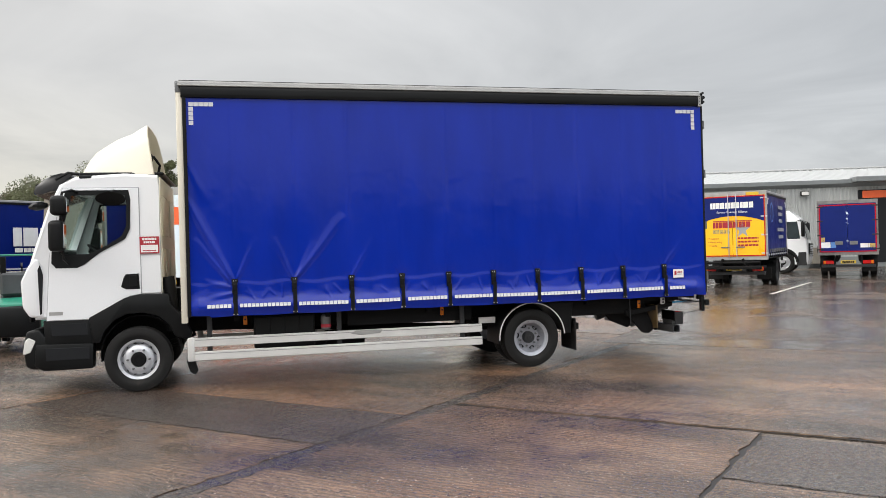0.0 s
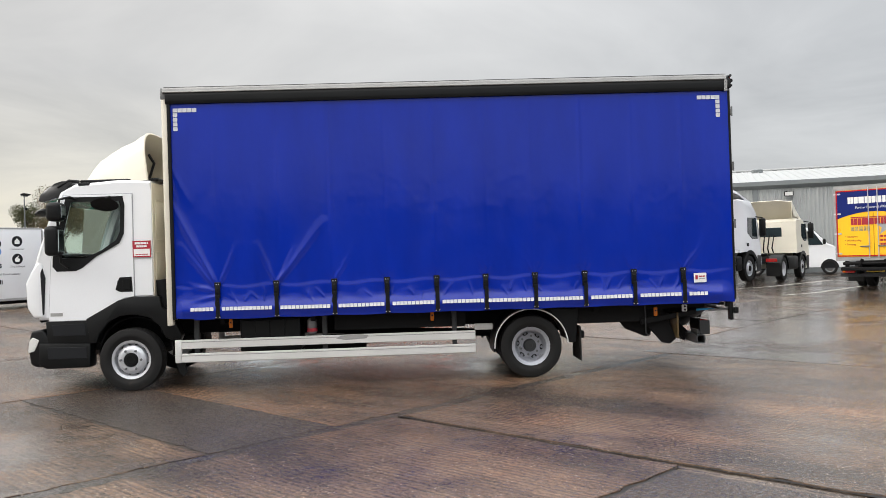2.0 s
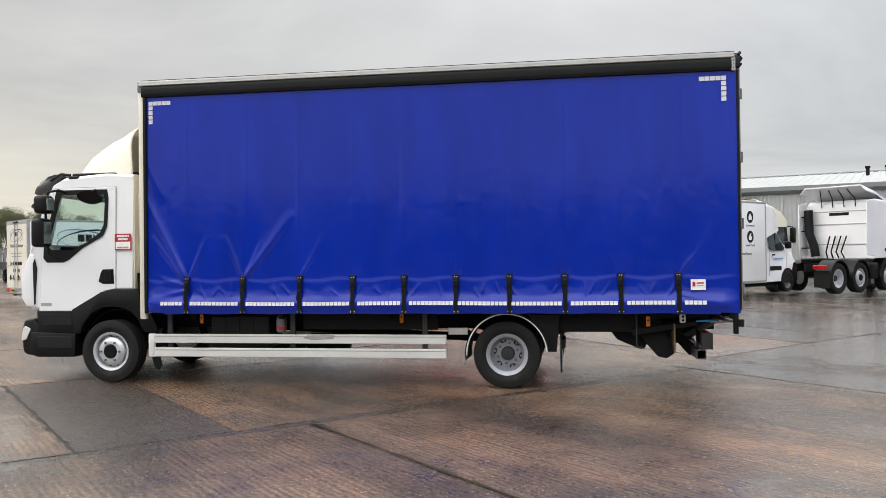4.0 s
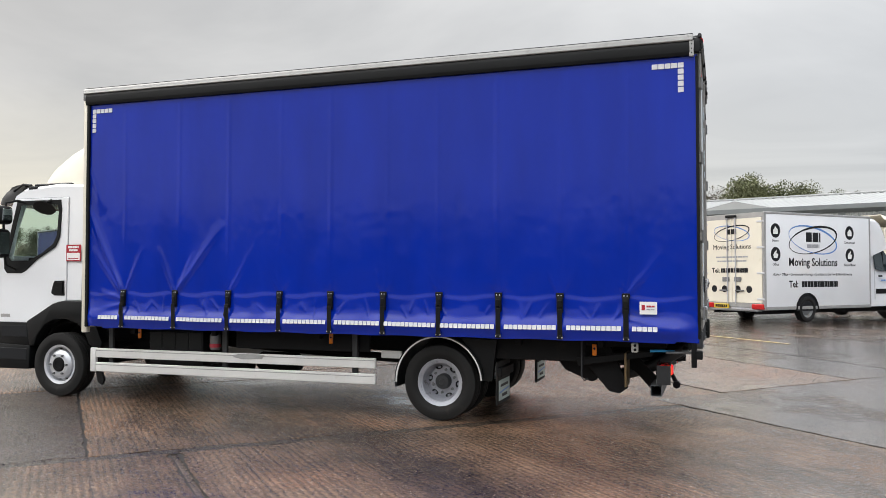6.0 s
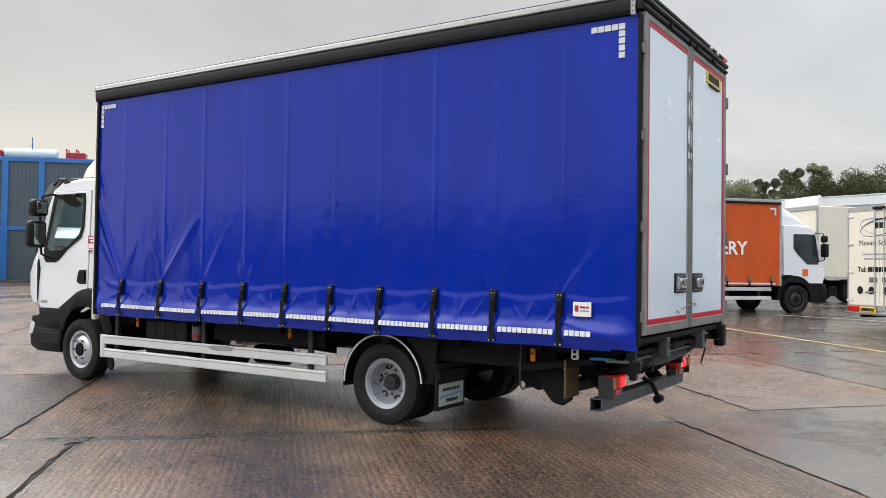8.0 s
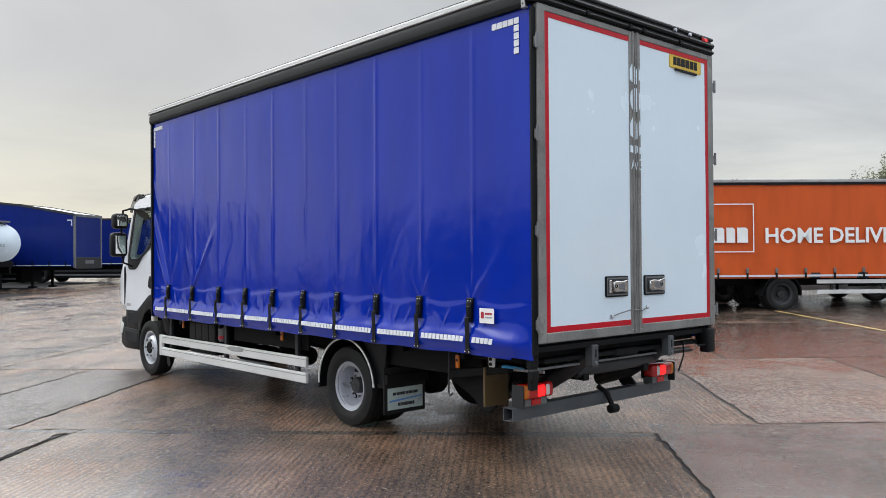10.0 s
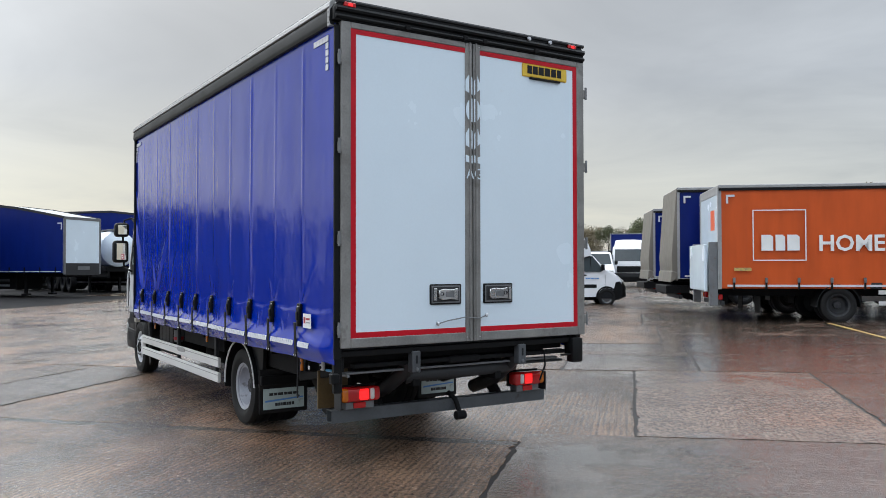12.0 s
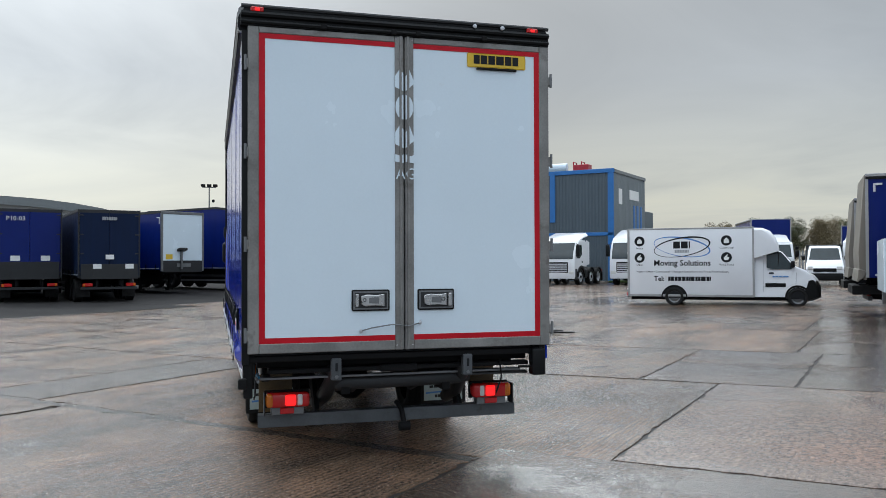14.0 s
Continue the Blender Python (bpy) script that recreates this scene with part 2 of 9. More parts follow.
    # the film of rain water lies over it as a clear coat; it fills the relief where it stands
    deep = calc("ADD", damp, calc("MULTIPLY", calc("SUBTRACT", stain, 0.5), 0.35))
    edge = 0.34 + 0.22 * puddle
    pits = span(cloud(34, 5, 0.75), 0.40, 0.60, 0.22, 1.0)
    stands = span(deep, edge - 0.06, edge + 0.06, 1.0, 0.0)
    l.new(calc("MAXIMUM", pits, stands), b.inputs["Coat Weight"])
    l.new(span(deep, edge - 0.05, edge + 0.10, 0.07, 0.14), b.inputs["Coat Roughness"])
    b.inputs["Coat IOR"].default_value = 2.3
    bp = node("Bump", Distance=0.03)
    l.new(span(deep, edge - 0.05, edge + 0.10, 0.3, 0.9), bp.inputs["Strength"])
    l.new(calc("ADD", height, calc("MULTIPLY", shown, 0.25)), bp.inputs["Height"])
    l.new(bp.outputs[0], b.inputs["Normal"])
    skim = node("Bump", Distance=0.0075)
    l.new(span(deep, edge - 0.05, edge + 0.10, 0.35, 1.0), skim.inputs["Strength"])
    l.new(calc("ADD", calc("ADD", height, calc("MULTIPLY", grain, 0.7)), calc("MULTIPLY", shown, 0.35)), skim.inputs["Height"])
    l.new(skim.outputs[0], b.inputs["Coat Normal"])
    return m


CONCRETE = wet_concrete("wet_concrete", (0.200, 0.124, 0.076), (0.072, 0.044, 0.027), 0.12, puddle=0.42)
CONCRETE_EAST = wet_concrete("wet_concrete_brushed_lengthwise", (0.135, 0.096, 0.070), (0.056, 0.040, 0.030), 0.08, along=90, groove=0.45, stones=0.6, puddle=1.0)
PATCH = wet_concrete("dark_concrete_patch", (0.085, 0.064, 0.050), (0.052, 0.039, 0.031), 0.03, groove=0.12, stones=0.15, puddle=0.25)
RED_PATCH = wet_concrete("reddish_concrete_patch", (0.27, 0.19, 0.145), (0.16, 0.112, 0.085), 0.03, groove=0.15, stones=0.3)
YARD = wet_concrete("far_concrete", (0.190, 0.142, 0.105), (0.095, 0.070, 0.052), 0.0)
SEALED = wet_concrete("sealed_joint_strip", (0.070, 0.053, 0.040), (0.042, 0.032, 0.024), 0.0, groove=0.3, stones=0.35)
# dark tone stands in for the trailers' shade and reflection on the ground
DARK_APRON = mat("dark_apron_ground", (0.030, 0.029, 0.029), 0.85, var=0.3, scale=0.5, fine=90, bump=0.2, spec=0.06, dirt=(0.05, 0.047, 0.044), dirt_at=0.58)
JOINT = mat("joint_dirt", (0.012, 0.010, 0.009), 0.7, var=0.4)
LINE_WHITE = mat("worn_white_line", (0.55, 0.54, 0.5), 0.45, dirt=(0.2, 0.17, 0.14), dirt_at=0.5, scale=6)
LINE_YELLOW = mat("worn_yellow_line", (0.5, 0.36, 0.1), 0.45, dirt=(0.2, 0.16, 0.11), dirt_at=0.48, scale=6)
BLUE = vinyl("blue_vinyl", (0.0015, 0.019, 0.30), 0.13, 0.38)
BLUE_DULL = vinyl("dull_blue_vinyl", (0.002, 0.012, 0.135), 0.36, 0.2)
NAVY = vinyl("navy_vinyl", (0.002, 0.010, 0.040), 0.5, 0.2)
ORANGE = vinyl("orange_vinyl", (0.50, 0.078, 0.009), 0.5, 0.3)
WHITE = mat("white_paint", (0.74, 0.75, 0.77), 0.22, var=0.03, scale=1.5, bump=0.01, coat=0.5, dirt=(0.62, 0.60, 0.56), dirt_at=0.68)
DOOR_WHITE = mat("white_door_skin", (0.64, 0.73, 0.80), 0.25, var=0.03, scale=1.2, bump=0.015, coat=0.3, dirt=(0.6, 0.63, 0.64), dirt_at=0.66)
CREAM = mat("cream_paint", (0.68, 0.64, 0.54), 0.35, var=0.05, scale=1.5, bump=0.01, dirt=(0.5, 0.45, 0.34), dirt_at=0.62)
BLACK = mat("black_plastic", (0.0045, 0.005, 0.0055), 0.45, spec=0.2, var=0.25, bump=0.08, fine=140)
CHASSIS = mat("dirty_black_steel", (0.0045, 0.0045, 0.005), 0.7, spec=0.18, var=0.35, bump=0.15, dirt=(0.014, 0.011, 0.009), dirt_at=0.6)
RUBBER = mat("tyre_rubber", (0.009, 0.0088, 0.0088), 0.7, spec=0.25, var=0.2, bump=0.15, dirt=(0.024, 0.020, 0.017), dirt_at=0.6)
STEEL = mat("grey_steel", (0.17, 0.175, 0.18), 0.5, 0.55, var=0.2, bump=0.06, dirt=(0.14, 0.11, 0.09), dirt_at=0.6)
DARK_STEEL = mat("dark_grey_steel", (0.017, 0.018, 0.020), 0.55, 0.1, var=0.25, bump=0.08, dirt=(0.05, 0.04, 0.035))
BEAM_GREY = mat("worn_grey_beam", (0.065, 0.070, 0.076), 0.5, 0.2, var=0.25, scale=5, bump=0.06, dirt=(0.04, 0.035, 0.03), dirt_at=0.6)
SILVER = mat("silver_wheel_paint", (0.54, 0.55, 0.58), 0.32, 0.45, var=0.12, bump=0.03, dirt=(0.25, 0.22, 0.2), dirt_at=0.62, scale=6)
RIM_GREY = mat("weathered_grey_rim", (0.36, 0.37, 0.41), 0.35, 0.5, var=0.15, bump=0.03, dirt=(0.12, 0.105, 0.095), dirt_at=0.58, scale=6)
ALLOY = mat("extruded_aluminium", (0.34, 0.34, 0.335), 0.5, 0.35, var=0.12, bump=0.03, dirt=(0.34, 0.32, 0.3), dirt_at=0.6, scale=5)
DOOR_FRAME = mat("weathered_aluminium", (0.21, 0.205, 0.195), 0.5, 0.4, var=0.28, scale=4, bump=0.06, dirt=(0.14, 0.13, 0.12), dirt_at=0.55)
LOCK_STEEL = mat("bright_lock_steel", (0.50, 0.50, 0.50), 0.28, 0.85, var=0.12, scale=9, bump=0.03, dirt=(0.2, 0.19, 0.18), dirt_at=0.62)
ROOF_RAIL = mat("weathered_roof_rail", (0.25, 0.25, 0.245), 0.48, 0.4, var=0.16, bump=0.03, dirt=(0.15, 0.145, 0.135), dirt_at=0.58, scale=3)
RAIL_WHITE = mat("anodised_rail", (0.66, 0.655, 0.64), 0.35, 0.25, var=0.06, bump=0.02, dirt=(0.5, 0.47, 0.43), dirt_at=0.63)
RED_TAPE = mat("red_tape", (0.42, 0.003, 0.012), 0.4, spec=0.25, var=0.12, scale=5, bump=0.02)
TAPE = mat("reflective_tape", (0.60, 0.61, 0.64), 0.4, 0.1, var=0.06, scale=9, fine=200, bump=0.1)
AMBER = mat("amber_lens", (0.50, 0.13, 0.006), 0.15, var=0.1, bump=0.02)
RED_LENS = mat("red_lens", (0.42, 0.012, 0.012), 0.12, var=0.1, bump=0.02)
RED_LIT = lamp_mat("lit_red_lens", (1.0, 0.012, 0.012), 1.4)
WHITE_LENS = mat("clear_lens", (0.6, 0.6, 0.58), 0.1, var=0.1, bump=0.02)
PLATE_YELLOW = mat("yellow_plate", (0.62, 0.42, 0.03), 0.35, var=0.06, bump=0.0)
INK = mat("dark_print_and_hollows", (0.010, 0.011, 0.013), 0.6, var=0.1, bump=0.0, spec=0.2)
INK_MID = mat("blue_print", (0.09, 0.22, 0.52), 0.4, var=0.1, bump=0.0)
INK_GREY = mat("grey_print", (0.30, 0.31, 0.33), 0.5, var=0.1, bump=0.0)
INK_WHITE = mat("white_print", (0.75, 0.75, 0.73), 0.45, var=0.06, bump=0.0)
INK_RED = mat("crimson_print", (0.35, 0.015, 0.03), 0.4, var=0.08, bump=0.0)
INK_ORANGE = mat("orange_red_print", (0.75, 0.12, 0.03), 0.4, var=0.08, bump=0.0)
PAPER = mat("label_paper", (0.75, 0.75, 0.74), 0.5, var=0.04, bump=0.0)
YELLOW = mat("yellow_doors", (0.92, 0.50, 0.010), 0.3, var=0.04, scale=2, bump=0.01, coat=0.3)
DEEP_BLUE = mat("deep_blue_panel", (0.004, 0.014, 0.13), 0.35, spec=0.25, var=0.08, scale=2, bump=0.02)
BEIGE = vinyl("beige_cover", (0.16, 0.145, 0.12), 0.55)
GREEN = mat("green_machine_paint", (0.02, 0.20, 0.13), 0.35, var=0.1, bump=0.02)
BLUE_SIGNAL = mat("blue_tap", (0.02, 0.25, 0.5), 0.35, bump=0.0)
BROWN_FLAP = mat("brown_grease", (0.10, 0.065, 0.025), 0.5, var=0.35, bump=0.2)
FLAP_PANEL = mat("pale_sign_panel", (0.40, 0.47, 0.45), 0.5, var=0.12, scale=5, dirt=(0.2, 0.19, 0.16), dirt_at=0.6)
SEAT = mat("seat_cloth", (0.06, 0.065, 0.07), 0.85, var=0.25, bump=0.15)
CABIN = mat("cabin_trim", (0.10, 0.10, 0.10), 0.7, var=0.2, bump=0.1)
SMOKED = mat("smoked_acrylic", (0.012, 0.012, 0.013), 0.12, var=0.1, bump=0.01)
MIRROR = mat("mirror_glass", (0.85, 0.87, 0.88), 0.04, 1.0, var=0.02, bump=0.0, rvar=0.02)
GLASS = glass("side_glass")
DARK_GLASS = mat("dark_window", (0.02, 0.03, 0.034), 0.08, var=0.2, bump=0.0, rvar=0.03)
CLADDING = mat("grey_cladding", (0.33, 0.345, 0.34), 0.45, var=0.06, scale=0.6, bump=0.02, dirt=(0.24, 0.245, 0.23), dirt_at=0.6)
ROOF = mat("pale_roof_sheet", (0.34, 0.35, 0.35), 0.5, var=0.05, scale=0.4, bump=0.02)
TRIM_GREY = mat("dark_grey_trim", (0.16, 0.175, 0.18), 0.45, var=0.08, bump=0.02)
CLADDING_SIDE = mat("grey_slate_cladding", (0.20, 0.225, 0.235), 0.45, var=0.08, scale=0.5, bump=0.02)
SLATE = mat("slate_cladding", (0.075, 0.100, 0.120), 0.45, var=0.08, scale=0.5, bump=0.02)
BUILD_BLUE = mat("blue_trim", (0.03, 0.15, 0.42), 0.4, var=0.08, bump=0.02)
FENCE = mat("galvanised_fence", (0.22, 0.23, 0.24), 0.5, 0.3, var=0.15, bump=0.03)
GRASS = mat("rough_grass", (0.05, 0.085, 0.02), 0.8, var=0.4, scale=8, bump=0.3)
BARK = mat("bark", (0.07, 0.055, 0.045), 0.85, var=0.3, scale=9, bump=0.4)
# leaf green lightened so that its colour holds the haze of distance
LEAF = mat("autumn_green_leaves", (0.10, 0.11, 0.05), 0.7, var=0.45, scale=0.9, bump=0.0, each=0.25)
LEAF_BROWN = mat("browning_leaves", (0.14, 0.11, 0.055), 0.7, var=0.4, scale=0.9, bump=0.0, each=0.2)

# ---- builders ----


def finish(bm, name, smooth=True, sharp=35):
    bmesh.ops.recalc_face_normals(bm, faces=bm.faces)
    me = bpy.data.meshes.new(name)
    bm.to_mesh(me)
    bm.free()
    if smooth:
        me.shade_smooth()
        me.set_sharp_from_angle(angle=radians(sharp))
    return me


def part(name, bm, material, parent=None, label="", m=None, smooth=True):
    """Links a bmesh as one mesh object under a thing or a part."""
    me = bm if isinstance(bm, bpy.types.Mesh) else finish(bm, name, smooth)
    if not me.materials:
        me.materials.append(material)
    ob = new(name, me)
    if parent:
        ob.parent = parent
    if m is not None:
        ob.matrix_basis = m
    if label:
        ob["label"] = label
    return ob


def thing(name, label, category, m=None, group="", kind=""):
    ob = new(name)
    ob.empty_display_size = 0.3
    if m is not None:
        ob.matrix_basis = m
    return tagged(ob, label, category, group, kind)


def box(x0, x1, y0, y1, z0, z1, bevel=0.0, bm=None, seg=1):
    bm2 = bmesh.new()
    bmesh.ops.create_cube(bm2, size=1)
    for v in bm2.verts:
        v.co = Vector((x0 + (v.co.x + 0.5) * (x1 - x0), y0 + (v.co.y + 0.5) * (y1 - y0), z0 + (v.co.z + 0.5) * (z1 - z0)))
    if bevel:
        bmesh.ops.bevel(bm2, geom=list(bm2.edges), offset=bevel, segments=seg, affect="EDGES", profile=0.5)
    return join(bm, bm2)


def join(bm, other):
    """Adds other to bm (or returns it where there is no bm yet)."""
    if bm is None:
        return other
    me = bpy.data.meshes.new("tmp")
    other.to_mesh(me)
    other.free()
    bm.from_mesh(me)
    bpy.data.meshes.remove(me)
    return bm


def prism(points, y0, y1, bevel=0.0, bm=None, axis="y", seg=1):
    """An outline in x and z pushed from y0 to y1 (axis 'x': outline in y and z, 'z': in x and y)."""
    bm2 = bmesh.new()

    def at(p, d):
        return (p[0], d, p[1]) if axis == "y" else (d, p[0], p[1]) if axis == "x" else (p[0], p[1], d)
    a = [bm2.verts.new(at(p, y0)) for p in points]
    b = [bm2.verts.new(at(p, y1)) for p in points]
    bm2.faces.new(a)
    bm2.faces.new(b[::-1])
    for i in range(len(points)):
        j = (i + 1) % len(points)
        bm2.faces.new((a[i], b[i], b[j], a[j]))
    bmesh.ops.recalc_face_normals(bm2, faces=bm2.faces)
    if bevel:
        bmesh.ops.bevel(bm2, geom=list(bm2.edges), offset=bevel, segments=seg, affect="EDGES", profile=0.5)
    return join(bm, bm2)


def loft(rings, bm=None, caps=True):
    """Skins rings of equal length."""
    bm2 = bmesh.new()
    vs = [[bm2.verts.new(p) for p in ring] for ring in rings]
    for a, b in zip(vs, vs[1:]):
        for i in range(len(a)):
            j = (i + 1) % len(a)
            bm2.faces.new((a[i], a[j], b[j], b[i]))
    if caps:
        bm2.faces.new(vs[0][::-1])
        bm2.faces.new(vs[-1])
    bmesh.ops.recalc_face_normals(bm2, faces=bm2.faces)
    return join(bm, bm2)


def lathe(profile, n=36, bm=None, axis="y", closed=True):
    """Turns a profile of (along, radius) round an axis."""
    bm2 = bmesh.new()
    rows = []
    for a, r in profile:
        row = []
        for i in range(n):
            t = 2 * math.pi * i / n
            c, s = r * math.cos(t), r * math.sin(t)
            row.append(bm2.verts.new((c, a, s) if axis == "y" else (a, c, s) if axis == "x" else (c, s, a)))
        rows.append(row)
    pairs = list(zip(rows, rows[1:])) + ([(rows[-1], rows[0])] if closed else [])
    for a, b in pairs:
        for i in range(n):
            j = (i + 1) % n
            bm2.faces.new((a[i], a[j], b[j], b[i]))
    if not closed:
        if profile[0][1] > 1e-5:
            bm2.faces.new(rows[0])
        if profile[-1][1] > 1e-5:
            bm2.faces.new(rows[-1][::-1])
    bmesh.ops.remove_doubles(bm2, verts=bm2.verts, dist=1e-5)
    bmesh.ops.recalc_face_normals(bm2, faces=bm2.faces)
    return join(bm, bm2)


def tube(points, r, n=8, bm=None):
    """A round bar along points."""
    pts = [Vector(p) for p in points]
    rings = []
    for i, p in enumerate(pts):
        d = (pts[min(i + 1, len(pts) - 1)] - pts[max(i - 1, 0)]).normalized()
        s = d.orthogonal().normalized() if i == 0 else (side - d * side.dot(d)).normalized()
        side = s
        u = d.cross(s)
        rings.append([p + r * (math.cos(2 * math.pi * k / n) * s + math.sin(2 * math.pi * k / n) * u) for k in range(n)])
    return loft(rings, bm)


def moved(bm, m):
    bmesh.ops.transform(bm, matrix=m, verts=bm.verts)
    return bm


def words(name, text, size, m, material, parent, label="", squeeze=1.0, bold=0.0, align="LEFT"):
    """Lettering as a thin mesh; its own x runs along the line, its y up."""
    cu = bpy.data.curves.new(name, "FONT")
    cu.body, cu.size, cu.extrude, cu.offset, cu.align_x = text, size, 0.0015, bold, align
    cu.resolution_u = 2
    ob = bpy.data.objects.new("tmp", cu)
    scene.collection.objects.link(ob)
    bpy.context.view_layer.update()
    me = bpy.data.meshes.new_from_object(ob.evaluated_get(bpy.context.evaluated_depsgraph_get()))
    bpy.data.objects.remove(ob)
    bpy.data.curves.remove(cu)
    for v in me.vertices:
        v.co.x *= squeeze
    me.materials.clear()
    me.materials.append(material)
    return part(name, me, material, parent, label, m)


def plaque(w, h, d=0.003, bm=None, x=0.0, y=0.0, r=0.0):
    """A flat sign in x and y, standing d proud of z 0."""
    return box(x - w / 2, x + w / 2, y - h / 2, y + h / 2, 0, d, r, bm)


def ring_plate(rx, ry, width, d=0.003, n=48, tilt=0.0, cx=0.0, cy=0.0):
    """A flat elliptical band."""
    bm = bmesh.new()
    rows = []
    for z in (0, d):
        for k in (1, 0):
            row = []
            for i in range(n):
                t = 2 * math.pi * i / n
                wv = width * (0.65 + 0.35 * math.cos(t - 0.8))
                x, y = (rx - k * wv) * math.cos(t), (ry - k * wv) * math.sin(t)
                row.append(bm.verts.new((cx + x * math.cos(tilt) - y * math.sin(tilt), cy + x * math.sin(tilt) + y * math.cos(tilt), z)))
            rows.append(row)
    for a, b in ((rows[0], rows[1]), (rows[1], rows[3]), (rows[3], rows[2]), (rows[2], rows[0])):
        for i in range(n):
            bm.faces.new((a[i], a[(i + 1) % n], b[(i + 1) % n], b[i]))
    return bm


# poses of flat signs on a vehicle's sides (its x forward, y left)
def on_left(x, y, z):
    return Matrix.Translation((x, y, z)) @ Matrix(((-1, 0, 0, 0), (0, 0, 1, 0), (0, 1, 0, 0), (0, 0, 0, 1)))


def on_right(x, y, z):
    return Matrix.Translation((x, y, z)) @ Matrix(((1, 0, 0, 0), (0, 0, -1, 0), (0, 1, 0, 0), (0, 0, 0, 1)))


def on_rear(x, y, z):
    return Matrix.Translation((x, y, z)) @ Matrix(((0, 0, -1, 0), (-1, 0, 0, 0), (0, 1, 0, 0), (0, 0, 0, 1)))


def on_front(x, y, z):
    return Matrix.Translation((x, y, z)) @ Matrix(((0, 0, 1, 0), (1, 0, 0, 0), (0, 1, 0, 0), (0, 0, 0, 1)))


def gz(x, y):
    """Height of the yard, which rises gently to the north-west."""
    return 0.021 * max(0, min(y, 26) - 12) * min(1, max(0, (x + 45) / 20)) * (1 - min(1, max(0, (x - 7) / 7))) + min(0.4, 0.012 * max(0, -x - 24))


def stand(x, y, heading):
    return pose(x, y, gz(x, y), 0, 0, heading)


# ---- wheels ----
WHEELS = {}


def wheel_parts(r, w, rim, style):
    """Tyre, rim and hub meshes with the outer face towards +y."""
    key = (r, w, rim, style)
    if key in WHEELS:
        return WHEELS[key]
    h = w / 2
    tyre = lathe([(-h * 0.72, rim), (-h * 0.96, rim + (r - rim) * 0.35), (-h, rim + (r - rim) * 0.6), (-h * 0.88, r * 0.975), (-h * 0.7, r), (-h * 0.36, r), (-h * 0.34, r - 0.012), (-h * 0.26, r - 0.012), (-h * 0.24, r),
                  (h * 0.24, r), (h * 0.26, r - 0.012), (h * 0.34, r - 0.012), (h * 0.36, r), (h * 0.7, r), (h * 0.88, r * 0.975), (h, rim + (r - rim) * 0.6), (h * 0.99, rim + (r - rim) * 0.42), (h * 0.96, rim + (r - rim) * 0.35), (h * 0.72, rim)], 48)
    tyre_me = finish(tyre, "tyre")
    rimr = rim + 0.012
    if style == "front":      # the dish bulges outward
        prof = [(-h * 0.7, rim - 0.02), (h * 0.72, rim - 0.015), (h * 0.80, rimr), (h * 0.70, rimr + 0.004), (h * 0.62, rim - 0.018), (h * 0.12, rim - 0.030), (h * 0.10, rim * 0.80), (h * 0.46, rim * 0.785), (h * 0.62, rim * 0.76), (h * 0.84, rim * 0.64), (h * 0.90, rim * 0.56), (h * 0.90, rim * 0.40), (h * 0.6, rim * 0.36), (h * 0.6, 0.001), (-h * 0.2, 0.001)]
    elif style == "rear":     # deep dish
        prof = [(-h * 0.7, rim - 0.02), (h * 0.72, rim - 0.015), (h * 0.80, rimr), (h * 0.70, rimr + 0.004), (h * 0.6, rim - 0.03), (h * 0.1, rim - 0.05), (-h * 0.25, rim - 0.06), (-h * 0.38, rim * 0.68), (-h * 0.40, rim * 0.35), (-h * 0.42, 0.001), (-h * 0.6, 0.001)]
    else:                     # van steel wheel with a cap
        prof = [(-h * 0.7, rim - 0.02), (h * 0.70, rim - 0.012), (h * 0.78, rimr), (h * 0.66, rimr), (h * 0.45, rim - 0.03), (h * 0.30, rim * 0.8), (h * 0.55, rim * 0.55), (h * 0.62, rim * 0.2), (h * 0.6, 0.001), (-h * 0.2, 0.001)]
    rim_me = finish(lathe(prof, 40, closed=False), "rim", True, 28)
    n_holes, n_nuts = (6, 6)
    face = {"front": h * 0.12, "rear": -h * 0.34, "van": h * 0.42}[style]
    hole = rim * {"front": 0.835, "rear": 0.66, "van": 0.76}[style]
    # a solid dark plug paints the shade in each rim hole
    slot = finish(lathe([(face - 0.02, 0.001), (face + 0.012, rim * 0.10), (face - 0.02, rim * 0.115)], 12, closed=False), "rim_slot")
    holes = (slot, hole, n_holes)
    if style == "rear":
        hub = lathe([(-h * 0.5, rim * 0.36), (h * 0.1, rim * 0.34), (h * 0.22, rim * 0.30), (h * 0.25, rim * 0.14), (h * 0.30, rim * 0.12), (h * 0.30, 0.001)], 24, closed=False)
    elif style == "front":
        hub = lathe([(h * 0.5, rim * 0.385), (h * 0.95, rim * 0.37), (h * 1.02, rim * 0.33), (h * 1.03, rim * 0.20), (h * 0.98, rim * 0.18), (h * 0.98, 0.001)], 28, closed=False)
    else:
        hub = lathe([(h * 0.4, rim * 0.22), (h * 0.72, rim * 0.18), (h * 0.72, 0.001)], 20, closed=False)
    hub_me = finish(hub, "hub")
    rn, fn = (rim * 0.545, h * 0.90) if style == "front" else (rim * 0.52, -h * 0.40) if style == "rear" else (rim * 0.36, h * 0.56)
    nut = finish(lathe([(-0.005, 0.016), (0.022, 0.014), (0.026, 0.001)], 6, closed=False), "wheel_nut", False)
    WHEELS[key] = (tyre_me, rim_me, holes, hub_me, nut, rn, fn, n_nuts)
    return WHEELS[key]


